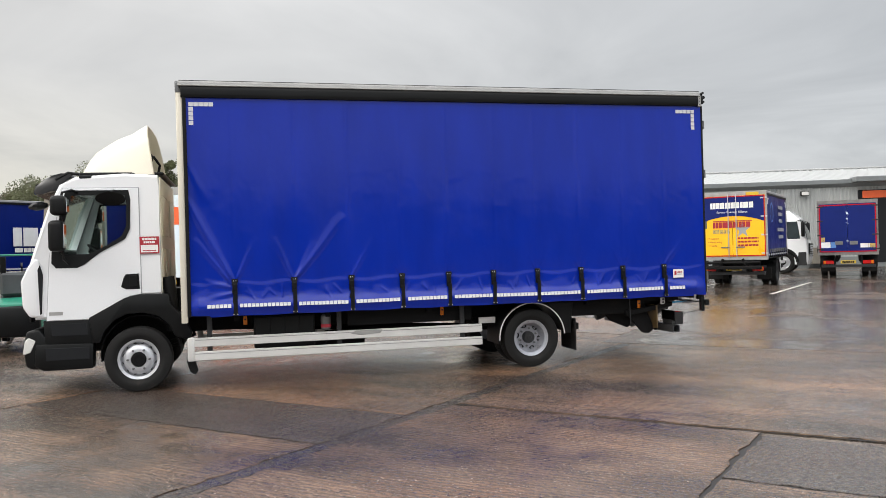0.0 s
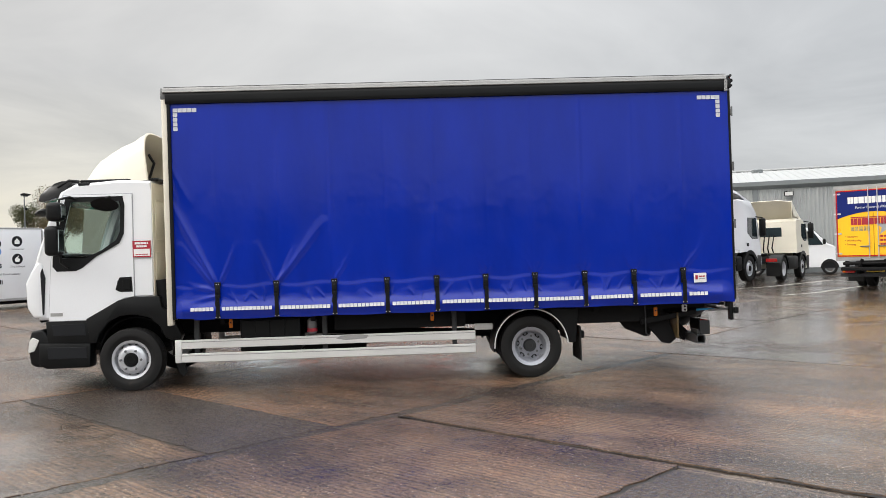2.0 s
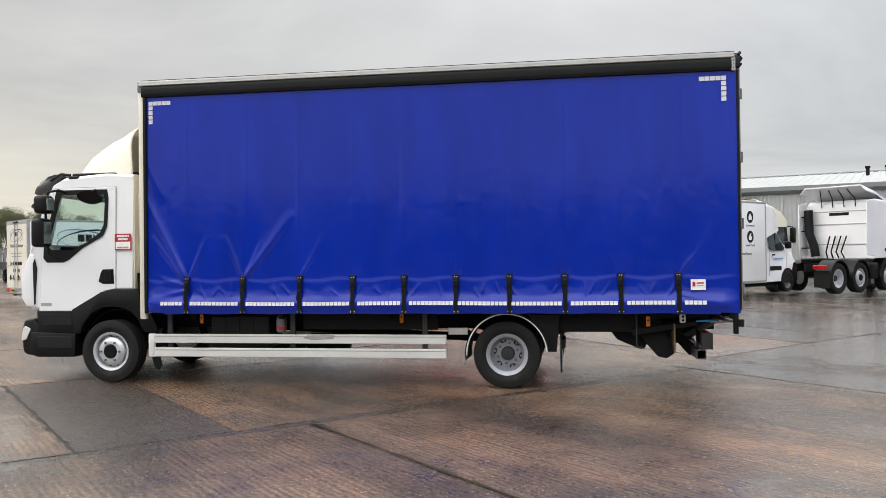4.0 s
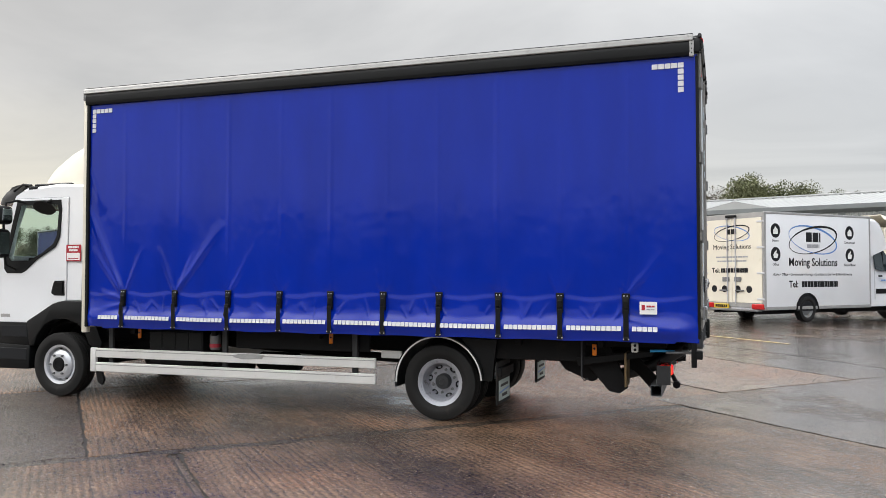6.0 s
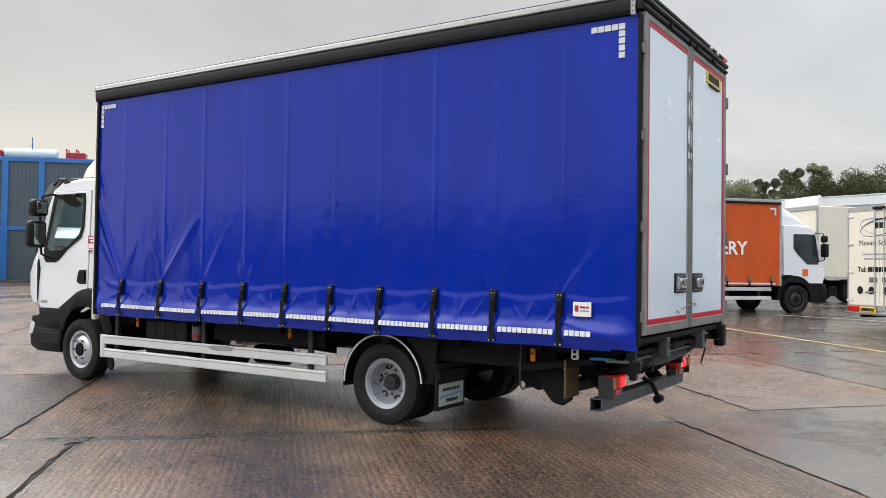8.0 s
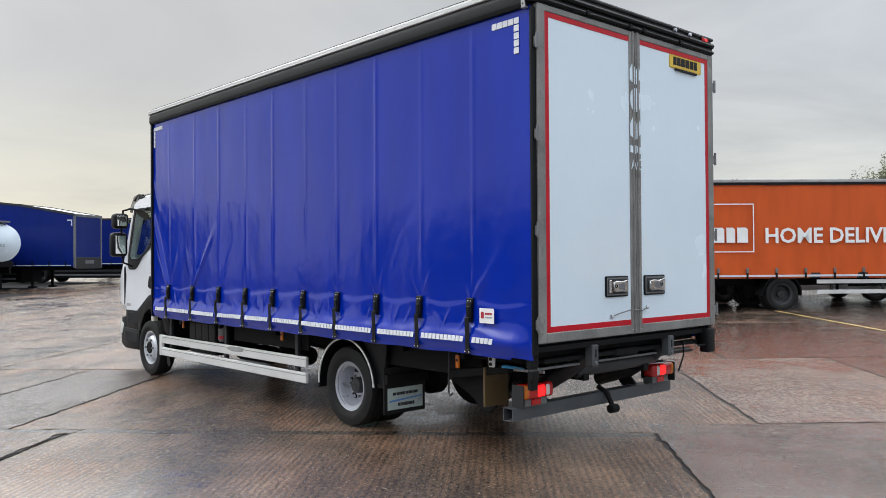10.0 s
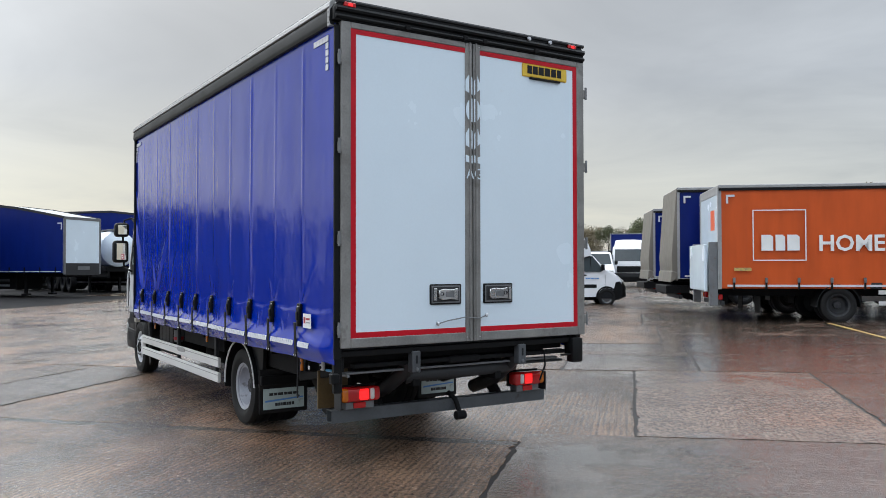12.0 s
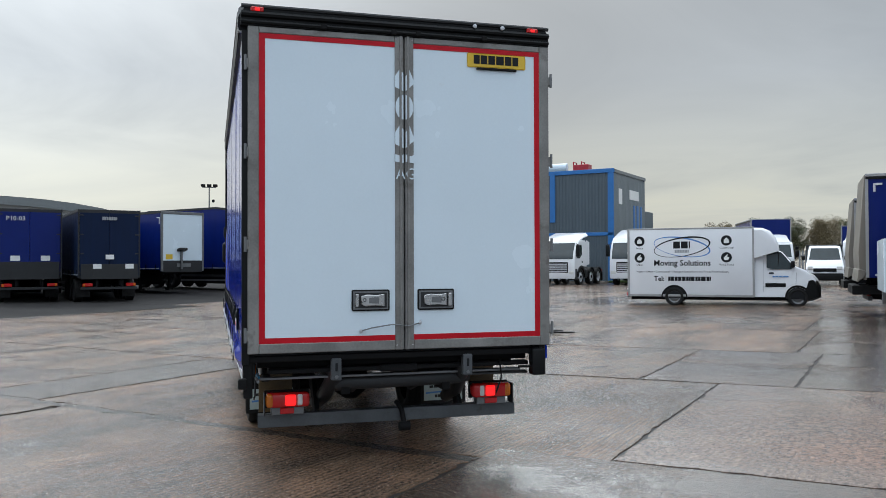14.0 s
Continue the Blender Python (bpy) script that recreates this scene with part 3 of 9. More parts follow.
def wheel(parent, x, y, z, r=0.385, w=0.24, rim=0.226, style="front", side=1, nuts=True, rim_mat=None, twin=False, turn=0.0):
    """A wheel as one part with its own pieces; side 1 shows its face to the left."""
    tyre_me, rim_me, holes, hub_me, nut, rn, fn, nn = wheel_parts(r, w, rim, style)
    m = Matrix.Translation((x, y, z)) @ (Matrix.Identity(4) if side > 0 else pose(0, 0, 0, 0, 0, 180)) @ pose(0, 0, 0, 0, turn, 0)
    wh = part("wheel", tyre_me, RUBBER, parent, "black rubber tyre on a steel rim", m)
    part("rim", rim_me, rim_mat or SILVER, wh, "silver steel rim")
    slot, hole, n_holes = holes
    for i in range(n_holes if nuts else 0):
        t = 2 * math.pi * (i + 0.5) / n_holes
        part("rim_slot", slot, INK, wh, m=Matrix.Translation((hole * math.cos(t), 0, hole * math.sin(t))) @ pose(0, 0, 0, 0, -math.degrees(t), 0) @ Matrix.Diagonal((0.7 if style == "front" else 0.85, 1, 3.0 if style == "front" else 1.5, 1)))
    part("hub", hub_me, DARK_STEEL if style == "rear" else (CHASSIS if style == "front" else STEEL), wh)
    if nuts:
        for i in range(nn):
            t = 2 * math.pi * i / nn
            part("wheel_nut", nut, STEEL, wh, m=Matrix.Translation((rn * math.cos(t), fn, rn * math.sin(t))))
    if twin:
        m2 = Matrix.Translation((x, y - side * (w + 0.05), z))
        part("wheel", tyre_me, RUBBER, parent, "inner twin tyre", m2)
    return wh


def arch_strip(cx, cz, r0, r1, y0, y1, a0, a1, n=20):
    """A curved mudguard: a band from angle a0 to a1 in degrees."""
    bm = bmesh.new()
    rows = []
    for i in range(n + 1):
        t = radians(a0 + (a1 - a0) * i / n)
        rows.append([bm.verts.new((cx + r * math.cos(t), y, cz + r * math.sin(t))) for r, y in ((r0, y0), (r1, y0), (r1, y1), (r0, y1))])
    for a, b in zip(rows, rows[1:]):
        for i in range(4):
            j = (i + 1) % 4
            bm.faces.new((a[i], a[j], b[j], b[i]))
    bm.faces.new(rows[0])
    bm.faces.new(rows[-1][::-1])
    return bm


def stripe_bars(w, h, n, d=0.003, seed=1):
    """Bars in place of a line of unreadable print."""
    rnd = random.Random(seed)
    bm, x = None, -w / 2
    while x < w / 2 - 0.02 * w:
        k = min(w / 2 - x, rnd.uniform(0.5, 1.4) * w / n)
        bm = box(x, x + k * 0.86, -h / 2, h / 2, 0, d, 0, bm)
        x += k
    return bm

# ---- ground ----
ground = tagged(new("ground"), "wet brown concrete yard, jointed into slabs", "ground", kind="structure")


# the yard's fall changes along these lines
LINES_X = sorted(set(range(-60, 61, 2)) | {-45, -25, 7})
LINES_Y = list(range(-18, 73, 2))


def sheet():
    """One sheet to the horizon, fine near the yard and coarse far off, a little below the slabs."""
    xs = [-1500, -600, -250, -120, -80] + LINES_X + [80, 120, 250, 600, 1500]
    ys = [-1500, -600, -200, -80, -40] + LINES_Y + [90, 140, 250, 600, 1500]
    bm = bmesh.new()
    g = [[bm.verts.new((x, y, gz(x, y) - 0.02)) for y in ys] for x in xs]
    for i in range(len(xs) - 1):
        for j in range(len(ys) - 1):
            bm.faces.new((g[i][j], g[i + 1][j], g[i + 1][j + 1], g[i][j + 1]))
    return bm


part("yard_sheet", sheet(), YARD, ground, "wet concrete beyond the slabs")

# ---- main truck: x forward from its tail, y to its left ----
truck = thing("curtainsider_truck", "white cab truck with a blue curtain-sided body standing on wet concrete", "truck", pose(5.902, 11.09, 0, 0, 0, 180.8))
BX, BY = 6.90, 1.26      # body length, half width
R_AXLE, F_AXLE = 2.52, 7.465
STRAPS = (6.31, 5.608, 4.91, 4.274, 3.67, 3.073, 2.47, 1.858, 1.255, 0.643)


def crease(x, z, x0, z0, x1, z1, width, depth):
    """A fold along a line that dies out to its far end."""
    dx, dz = x1 - x0, z1 - z0
    ll = math.hypot(dx, dz)
    t = ((x - x0) * dx + (z - z0) * dz) / (ll * ll)
    if t < -0.05 or t > 1:
        return 0.0
    d = abs((x - x0) * dz - (z - z0) * dx) / ll
    w = width * (0.45 + 0.8 * max(0, t))
    return depth * math.exp(-(d / w) ** 2) * (1 - max(0, t)) ** 0.7 * min(1, (t + 0.05) * 8)


CREASES = [(6.32, 1.27, 6.84, 2.26, 0.046, 0.030), (6.36, 1.27, 6.76, 1.80, 0.036, 0.020), (6.84, 2.30, 6.50, 1.55, 0.045, 0.016), (6.84, 2.75, 6.60, 2.20, 0.045, 0.012), (6.31, 1.14, 6.80, 1.04, 0.040, 0.014), (6.34, 1.20, 6.70, 1.30, 0.032, 0.012), (6.29, 1.27, 6.05, 1.80, 0.034, 0.010),
           (5.60, 1.27, 4.98, 2.06, 0.046, 0.024), (5.60, 1.27, 5.36, 1.74, 0.030, 0.012), (5.62, 1.27, 5.84, 1.80, 0.034, 0.012), (4.91, 1.27, 4.60, 1.80, 0.034, 0.006), (0.64, 1.27, 0.30, 1.70, 0.036, 0.006), (0.66, 1.08, 0.15, 0.98, 0.036, 0.012)]
# short puckers fan out above every buckle, and the hem is gathered between them
rc = random.Random(21)
for p in STRAPS:
    for lean in (-0.55, -0.2, 0.15, 0.5):
        ll = rc.uniform(0.10, 0.26)
        CREASES.append((p + 0.03 * lean, 1.29, p + ll * (lean + rc.uniform(-0.15, 0.15)), 1.29 + ll, rc.uniform(0.013, 0.022), rc.uniform(0.002, 0.006)))
    for _ in range(3):
        q, ll = p + rc.uniform(-0.34, 0.34), rc.uniform(0.08, 0.16)
        CREASES.append((q, rc.uniform(1.04, 1.10), q + rc.uniform(-0.12, 0.12), 1.08 + ll, rc.uniform(0.012, 0.022), rc.uniform(0.005, 0.011)))


def curtain_out(x, z):
    """How far the sheet stands out: pillars behind, slack between, pulled in at the buckles."""
    s = noise.noise((x * 0.9, 3.1, z * 0.35)) * 0.012 + noise.noise((x * 2.6, 7.7, z * 0.8)) * 0.004
    for k, p in enumerate(STRAPS):
        # soft upright ridges where the sheet hangs over the inner poles
        s += (0.004 + 0.006 * ((k * 7) % 5) / 4) * math.exp(-((x - p + 0.10 * noise.noise((k * 3.3, 0, 0))) / 0.024) ** 2) * min(1, max(0, (z - 1.2) * 1.1)) * (0.6 + 0.4 * noise.noise((k * 5.1, z * 0.8, 2)))
        s -= 0.010 * math.exp(-((x - p) / 0.07) ** 2) * math.exp(-((z - 1.22) / 0.13) ** 2)
        s += 0.006 * math.exp(-((x - p - 0.3) / 0.14) ** 2) * math.exp(-((z - 1.12) / 0.08) ** 2)
    # the doubled hem bulges out over the floor edge
    s += 0.045 * math.exp(-((z - 0.975) / 0.085) ** 2) + 0.005 * math.sin(x * 5.2) * math.exp(-((z - 0.93) / 0.08) ** 2) + 0.006 * noise.noise((x * 6.0, z * 9.0, 1.7)) * math.exp(-((z - 1.08) / 0.06) ** 2)
    for c in CREASES:
        if min(c[0], c[2]) - 0.08 < x < max(c[0], c[2]) + 0.08 and z < max(c[1], c[3]) + 0.1:
            s += crease(x, z, *c)
    # the doubled lower band begins in a soft step that sags between the buckles
    sag = 0.014 * math.cos(2 * math.pi * (x - 0.643) / 0.63)
    s += 0.007 / (1 + math.exp(max(-30, min(30, (z - 1.262 - sag) / 0.007))))
    # faint handling marks all over
    s += 0.0012 * noise.noise((x * 8.0, 2.2, z * 3.0)) + 0.0007 * noise.noise((x * 19.0, 5.2, z * 11.0))
    edge = min(1, max(0, (x - 0.02) / 0.15), max(0, (BX - 0.05 - x) / 0.12)) * min(1, max(0, (3.475 - z) / 0.2))
    return s * (0.15 + 0.85 * edge)


def curtain_sheet(side):
    bm = bmesh.new()
    nx, nz = 620, 190
    grid = []
    for i in range(nx + 1):
        x = 0.0 + (BX - 0.075) * i / nx
        lower = 0.862 + 0.004 * math.sin(x * 9.3) + (0.02 if abs(x - 3.4) > 3.2 else 0) - 0.02 * max(0, 1 - x / 0.5)
        col = []
        for j in range(nz + 1):
            z = lower + (3.48 - lower) * j / nz
            col.append(bm.verts.new((x, side * (BY - 0.025 + curtain_out(x, z)), z)))
        grid.append(col)
    for i in range(nx):
        for j in range(nz):
            bm.faces.new((grid[i][j], grid[i + 1][j], grid[i + 1][j + 1], grid[i][j + 1]))
    return bm


part("curtain_edge", box(BX - 0.085, BX - 0.046, BY - 0.05, BY + 0.004, 0.87, 3.47, 0.006), BLACK, truck, "black edging along the curtain")
part("curtain", curtain_sheet(1), BLUE, truck, "glossy blue vinyl side curtain, creased round its buckles")
part("curtain", box(0.05, BX - 0.06, -BY - 0.03, -BY - 0.01, 0.86, 3.48, 0.004), BLUE, truck, "glossy blue vinyl side curtain")
part("floor_deck", box(0.06, BX, -BY + 0.03, BY - 0.06, 0.95, 1.05, 0.004), DARK_STEEL, truck)
part("roof", prism([(0.0, 3.615), (0.0, 3.635), (0.05, 3.66), (BX - 0.06, 3.66), (BX, 3.635), (BX, 3.615)], -BY + 0.0, BY - 0.03), ALLOY, truck, "pale translucent roof sheet")
for sgn in (1, -1):
    # the cant rail has a bright upper lip and a dark rubber-lined track below
    part("cant_rail", prism([(sgn * (BY + 0.010), 3.600), (sgn * (BY + 0.018), 3.604), (sgn * (BY + 0.018), 3.614), (sgn * (BY + 0.010), 3.618), (sgn * (BY + 0.008), 3.645), (sgn * (BY - 0.012), 3.668), (sgn * (BY - 0.10), 3.668), (sgn * (BY - 0.10), 3.600)], 0.03, BX, 0.003, axis="x"), ROOF_RAIL, truck, "bright aluminium cant rail")
    part("rail_cap", box(0.03, BX - 0.01, min(sgn * (BY - 0.07), sgn * (BY - 0.014)), max(sgn * (BY - 0.07), sgn * (BY - 0.014)), 3.668, 3.675, 0.002), DARK_STEEL, truck, "dark roof sheet edge on the cant rail")
    part("curtain_track", prism([(sgn * (BY + 0.004), 3.600), (sgn * (BY + 0.012), 3.57), (sgn * (BY + 0.014), 3.50), (sgn * (BY + 0.004), 3.468), (sgn * (BY - 0.08), 3.468), (sgn * (BY - 0.08), 3.600)], 0.02, BX - 0.03, 0.004, axis="x"), BLACK, truck, "black curtain track seal")
    part("side_rave", box(0.1, BX - 0.05, sgn * (BY - 0.12), sgn * (BY - 0.085), 0.90, 1.05, 0.004), DARK_STEEL, truck)
    part("front_pillar", box(BX - 0.045, BX + 0.03, min(sgn * (BY - 0.10), sgn * (BY - 0.030)), max(sgn * (BY - 0.10), sgn * (BY - 0.030)), 0.80, 3.63, 0.012, seg=2), CREAM, truck, "cream painted corner pillar")
part("bulkhead", box(BX - 0.02, BX + 0.02, -BY + 0.1, BY - 0.1, 0.86, 3.63, 0.004), CREAM, truck, "cream front bulkhead")
part("bulkhead_header", box(BX - 0.03, BX + 0.035, -BY + 0.02, BY - 0.02, 3.53, 3.668, 0.012, seg=2), STEEL, truck)

# reflective marks: short squares in a row, corner angles above
sq = finish(box(-0.020, 0.020, 0, 0.004, -0.022, 0.022, 0.003), "tape_square")
x = 6.61
while x > 0.34:
    if min(abs(x - p) for p in STRAPS) > 0.042:
        z = 0.985 + 0.004 * math.sin(x * 2.2) - 0.006 * (6.6 - x) / 6.3
        part("tape_square", sq, TAPE, truck, m=pose(x, BY - 0.025 + curtain_out(x, z) + 0.003, z, 12))
    x -= 0.0465
sq2 = finish(box(-0.026, 0.026, 0, 0.004, -0.024, 0.024, 0.003), "corner_mark")
for cx, s in ((6.76, -1), (0.140, 1)):
    for k in range(5):
        x = cx + s * 0.0575 * k
        part("corner_mark", sq2, TAPE, truck, m=pose(x, BY - 0.025 + curtain_out(x, 3.37) + 0.003, 3.392))
        if k:
            z = 3.392 - 0.056 * k
            part("corner_mark", sq2, TAPE, truck, m=pose(cx, BY - 0.025 + curtain_out(cx, z) + 0.003, z))

# buckles and straps
bk = box(-0.030, 0.030, 0, 0.030, -0.095, 0.060, 0.007, seg=2)
bk = box(-0.037, 0.037, 0.0, 0.020, 0.045, 0.092, 0.005, bk)
bk = box(-0.020, 0.020, 0.02, 0.040, -0.045, 0.025, 0.005, bk)
BUCKLE = finish(bk, "buckle")
sb = box(-0.024, 0.024, 0, 0.006, -0.26, 0.0, 0.002)
sb = box(-0.028, 0.028, -0.004, 0.010, -0.285, -0.25, 0.003, sb)
STRAP = finish(sb, "strap")
lb = prism([(-0.016, 0.0), (0.018, 0.0), (0.034, -0.10), (0.012, -0.135), (0.002, -0.06)], 0.006, 0.010, 0.001)
TAIL = finish(lb, "strap_tail")
RIVET = finish(lathe([(0, 0.006), (0.004, 0.005), (0.005, 0.0005)], 8, closed=False), "rivet")
for k, p in enumerate(STRAPS):
    yy = BY - 0.025 + curtain_out(p, 1.0) + 0.006
    b = part("buckle", BUCKLE, BLACK, truck, "black over-centre curtain buckle", pose(p, BY - 0.03 + curtain_out(p, 1.2) + 0.012, 1.215))
    for dx in (-0.014, 0.014):
        part("rivet", RIVET, TAPE, b, m=Matrix.Translation((dx, 0.018, 0.068)))
    s = part("strap", STRAP, BLACK, truck, "black webbing strap", pose(p - 0.004, yy, 1.155, -1.5))
    for dx in (-0.022, 0.022):
        part("rivet", RIVET, TAPE, s, m=Matrix.Translation((dx, 0.010, -0.268)))
    if k in (0, 2):
        part("strap_tail", TAIL, BLACK, s, m=pose(0, 0, -0.02, 0, 8 * math.sin(k * 3), 0))
lab = part("maker_label", plaque(0.155, 0.115), PAPER, truck, "white maker's label with red mark", on_left(0.44, BY + 0.012, 1.175))
part("label_mark", plaque(0.03, 0.05), INK_RED, lab, m=Matrix.Translation((-0.045, 0.005, 0.003)))
part("label_print", stripe_bars(0.075, 0.016, 3), INK_RED, lab, m=Matrix.Translation((0.022, 0.016, 0.003)))
part("label_print", stripe_bars(0.075, 0.010, 4), INK_GREY, lab, m=Matrix.Translation((0.022, -0.012, 0.003)))

# ---- rear of the body ----
HR = -BY - 0.03          # the far side stands a little further out
part("rear_header", prism([(BY - 0.005, 3.50), (BY - 0.005, 3.60), (BY - 0.05, 3.662), (HR + 0.05, 3.662), (HR + 0.005, 3.60), (HR + 0.005, 3.50)], -0.030, 0.10, 0.006, axis="x"), BLACK, truck, "dark rear roof header")
for z, r, d, mt in ((3.530, 0.016, -0.036, BLACK), (3.590, 0.024, -0.034, BLACK), (3.652, 0.017, -0.028, DARK_STEEL)):
    part("header_gutter", tube([(d, BY - 0.012, z), (d - 0.004, 0, z - 0.003), (d, HR + 0.012, z)], r), mt, truck, "rounded black gutter along the rear roof edge")
for y in (0.62, 0.06, -0.14, -0.70):
    part("header_clip", box(-0.066, -0.045, y - 0.022, y + 0.022, 3.505, 3.545, 0.005), CHASSIS, truck, "small black clip under the header")
part("corner_cap", box(0.022, 0.062, BY - 0.03, BY + 0.014, 3.46, 3.60, 0.003), ALLOY, truck, "bright drilled corner cap")
for z in (3.49, 3.53, 3.57):
    part("rivet", finish(lathe([(0, 0.006), (0.003, 0.005), (0.004, 0.0005)], 8, closed=False), "rivet"), INK, truck, m=Matrix.Translation((0.042, BY + 0.014, z)))
for sgn in (1, -1):
    part("corner_post", box(0.03, 0.10, min(sgn * (BY - 0.12), sgn * (BY - 0.050)), max(sgn * (BY - 0.12), sgn * (BY - 0.050)), 0.80, 3.50, 0.006), BLACK, truck, "rear corner post")
    part("rear_seal", box(-0.014, 0.012, min(sgn * (BY - 0.075), sgn * (BY - 0.016)), max(sgn * (BY - 0.075), sgn * (BY - 0.016)), 0.90, 3.47, 0.005), BLACK, truck, "black seal behind the curtain's edge")
    lampm = part("marker_lamp", box(-0.055, -0.025, sgn * 1.13 - 0.05, sgn * 1.13 + 0.05, 3.605, 3.645, 0.008), RED_LENS, truck, "small red marker lamp")
    part("lit_bulb", box(-0.058, -0.05, sgn * 1.13 - 0.018, sgn * 1.13 + 0.018, 3.612, 3.634, 0.003), RED_LIT, lampm)
for yy in (-0.62, -0.86):
    part("roof_light", lathe([(0, 0.03), (0.03, 0.028), (0.035, 0.001)], 14, closed=False, axis="x"), SILVER, truck, "small round roof light", m=pose(-0.045, yy, 3.625, 0, 0, 180) @ Matrix.Scale(0.6, 4))


def rear_door(y0, y1):
    """One leaf between y0 (hinge side) and y1 (meeting side), with frame, skin and red tape."""
    s = 1 if y0 > y1 else -1
    d = part("rear_door", box(-0.012, 0.028, min(y0, y1), max(y0, y1), 0.985, 3.50, 0.004), DOOR_FRAME, truck, "white rear door leaf in an aluminium frame edged with red tape")
    for a, b, z0, z1 in ((y0, y0 - s * 0.085, 0.985, 3.50), (y1 + s * 0.0, y1 + s * 0.072, 0.985, 3.50)):
        part("door_stile", box(-0.034, -0.010, min(a, b), max(a, b), z0, z1, 0.006), DOOR_FRAME, d)
    lo, hi = min(y0 - s * 0.085, y1 + s * 0.072), max(y0 - s * 0.085, y1 + s * 0.072)
    part("door_rail", box(-0.033, -0.010, lo, hi, 0.985, 1.060, 0.005), DOOR_FRAME, d)
    part("door_rail", box(-0.033, -0.010, lo, hi, 3.452, 3.50, 0.005), DOOR_FRAME, d)
    part("door_skin", box(-0.024, -0.011, lo, hi, 1.060, 3.452, 0.0), DOOR_WHITE, d, "clean white door skin")
    hinge = y0 - s * 0.085
    part("red_tape", box(-0.027, -0.0235, min(hinge, hinge - s * 0.045), max(hinge, hinge - s * 0.045), 1.060, 3.452), RED_TAPE, d, "dark red conspicuity tape")
    part("red_tape", box(-0.0275, -0.0235, lo, hi, 1.061, 1.104), RED_TAPE, d, "dark red conspicuity tape")
    part("red_tape", box(-0.0275, -0.0235, lo, hi, 3.412, 3.451), RED_TAPE, d, "dark red conspicuity tape")
    for z in (1.085, 1.78, 2.49, 3.17):
        h = part("hinge", box(-0.040, 0.02, min(y0 - s * 0.01, y0 + s * 0.024), max(y0 - s * 0.01, y0 + s * 0.024), z, z + 0.08, 0.008), DOOR_FRAME, d, "steel door hinge")
        part("hinge_pin", lathe([(z - 0.012, 0.001), (z - 0.012, 0.011), (z + 0.102, 0.011), (z + 0.102, 0.001)], 10, axis="z", closed=False), STEEL, h, m=Matrix.Translation((-0.04, y0 + s * 0.018, 0)))
    for z in (1.02, 3.475):
        for k in range(2):
            part("rivet", RIVET, STEEL, d, m=pose(-0.033, y1 + s * (0.03 + 0.03 * k), z, 90, 0, 90))
    return d


dl, dr = rear_door(1.20, -0.022), rear_door(-1.28, -0.032)
for y in (0.005, -0.058):
    part("centre_seal", tube([(-0.036, y, 0.99), (-0.036, y, 3.50)], 0.011), DOOR_FRAME, dl if y > 0 else dr)
# remains of a torn letter strip on the meeting stiles: curved pieces of large letters
for z, h, k in ((3.06, 0.17, 0), (2.83, 0.20, 1), (2.60, 0.18, 0), (2.48, 0.07, 2)):
    for y0, y1, own, side in ((-0.018, 0.050, dl, 0), (-0.104, -0.036, dr, 1)):
        arc = [radians(a) for a in range(0, 181, 20)]
        cz, w = z + h / 2, (y1 - y0)
        if k == 0:      # a slanted stroke
            pts = [(y0, z + (0.06 if side else 0.0)), (y1, z + (0.0 if side else 0.03)), (y1, z + h * 0.7), ((y0 + y1) / 2, z + h), (y0, z + h * (0.5 if side else 0.85))]
        elif k == 1:    # half of a round letter
            pts = [(y0 + (w if side else 0) + (-1 if side else 1) * w * 0.95 * math.sin(a), cz - h / 2 * math.cos(a)) for a in arc]
        else:
            pts = [(y0, z), (y1, z + 0.01), (y1, z + h), (y0 + w * 0.3, z + h * 0.8), (y0, z + h)]
        part("torn_lettering", prism(pts, -0.0385, -0.034, axis="x"), DOOR_WHITE, own, "torn white strip of old lettering")
words("torn_lettering", "AG", 0.13, on_rear(-0.0385, 0.045, 2.35), DOOR_WHITE, dl, "torn white strip of old lettering", squeeze=0.9)


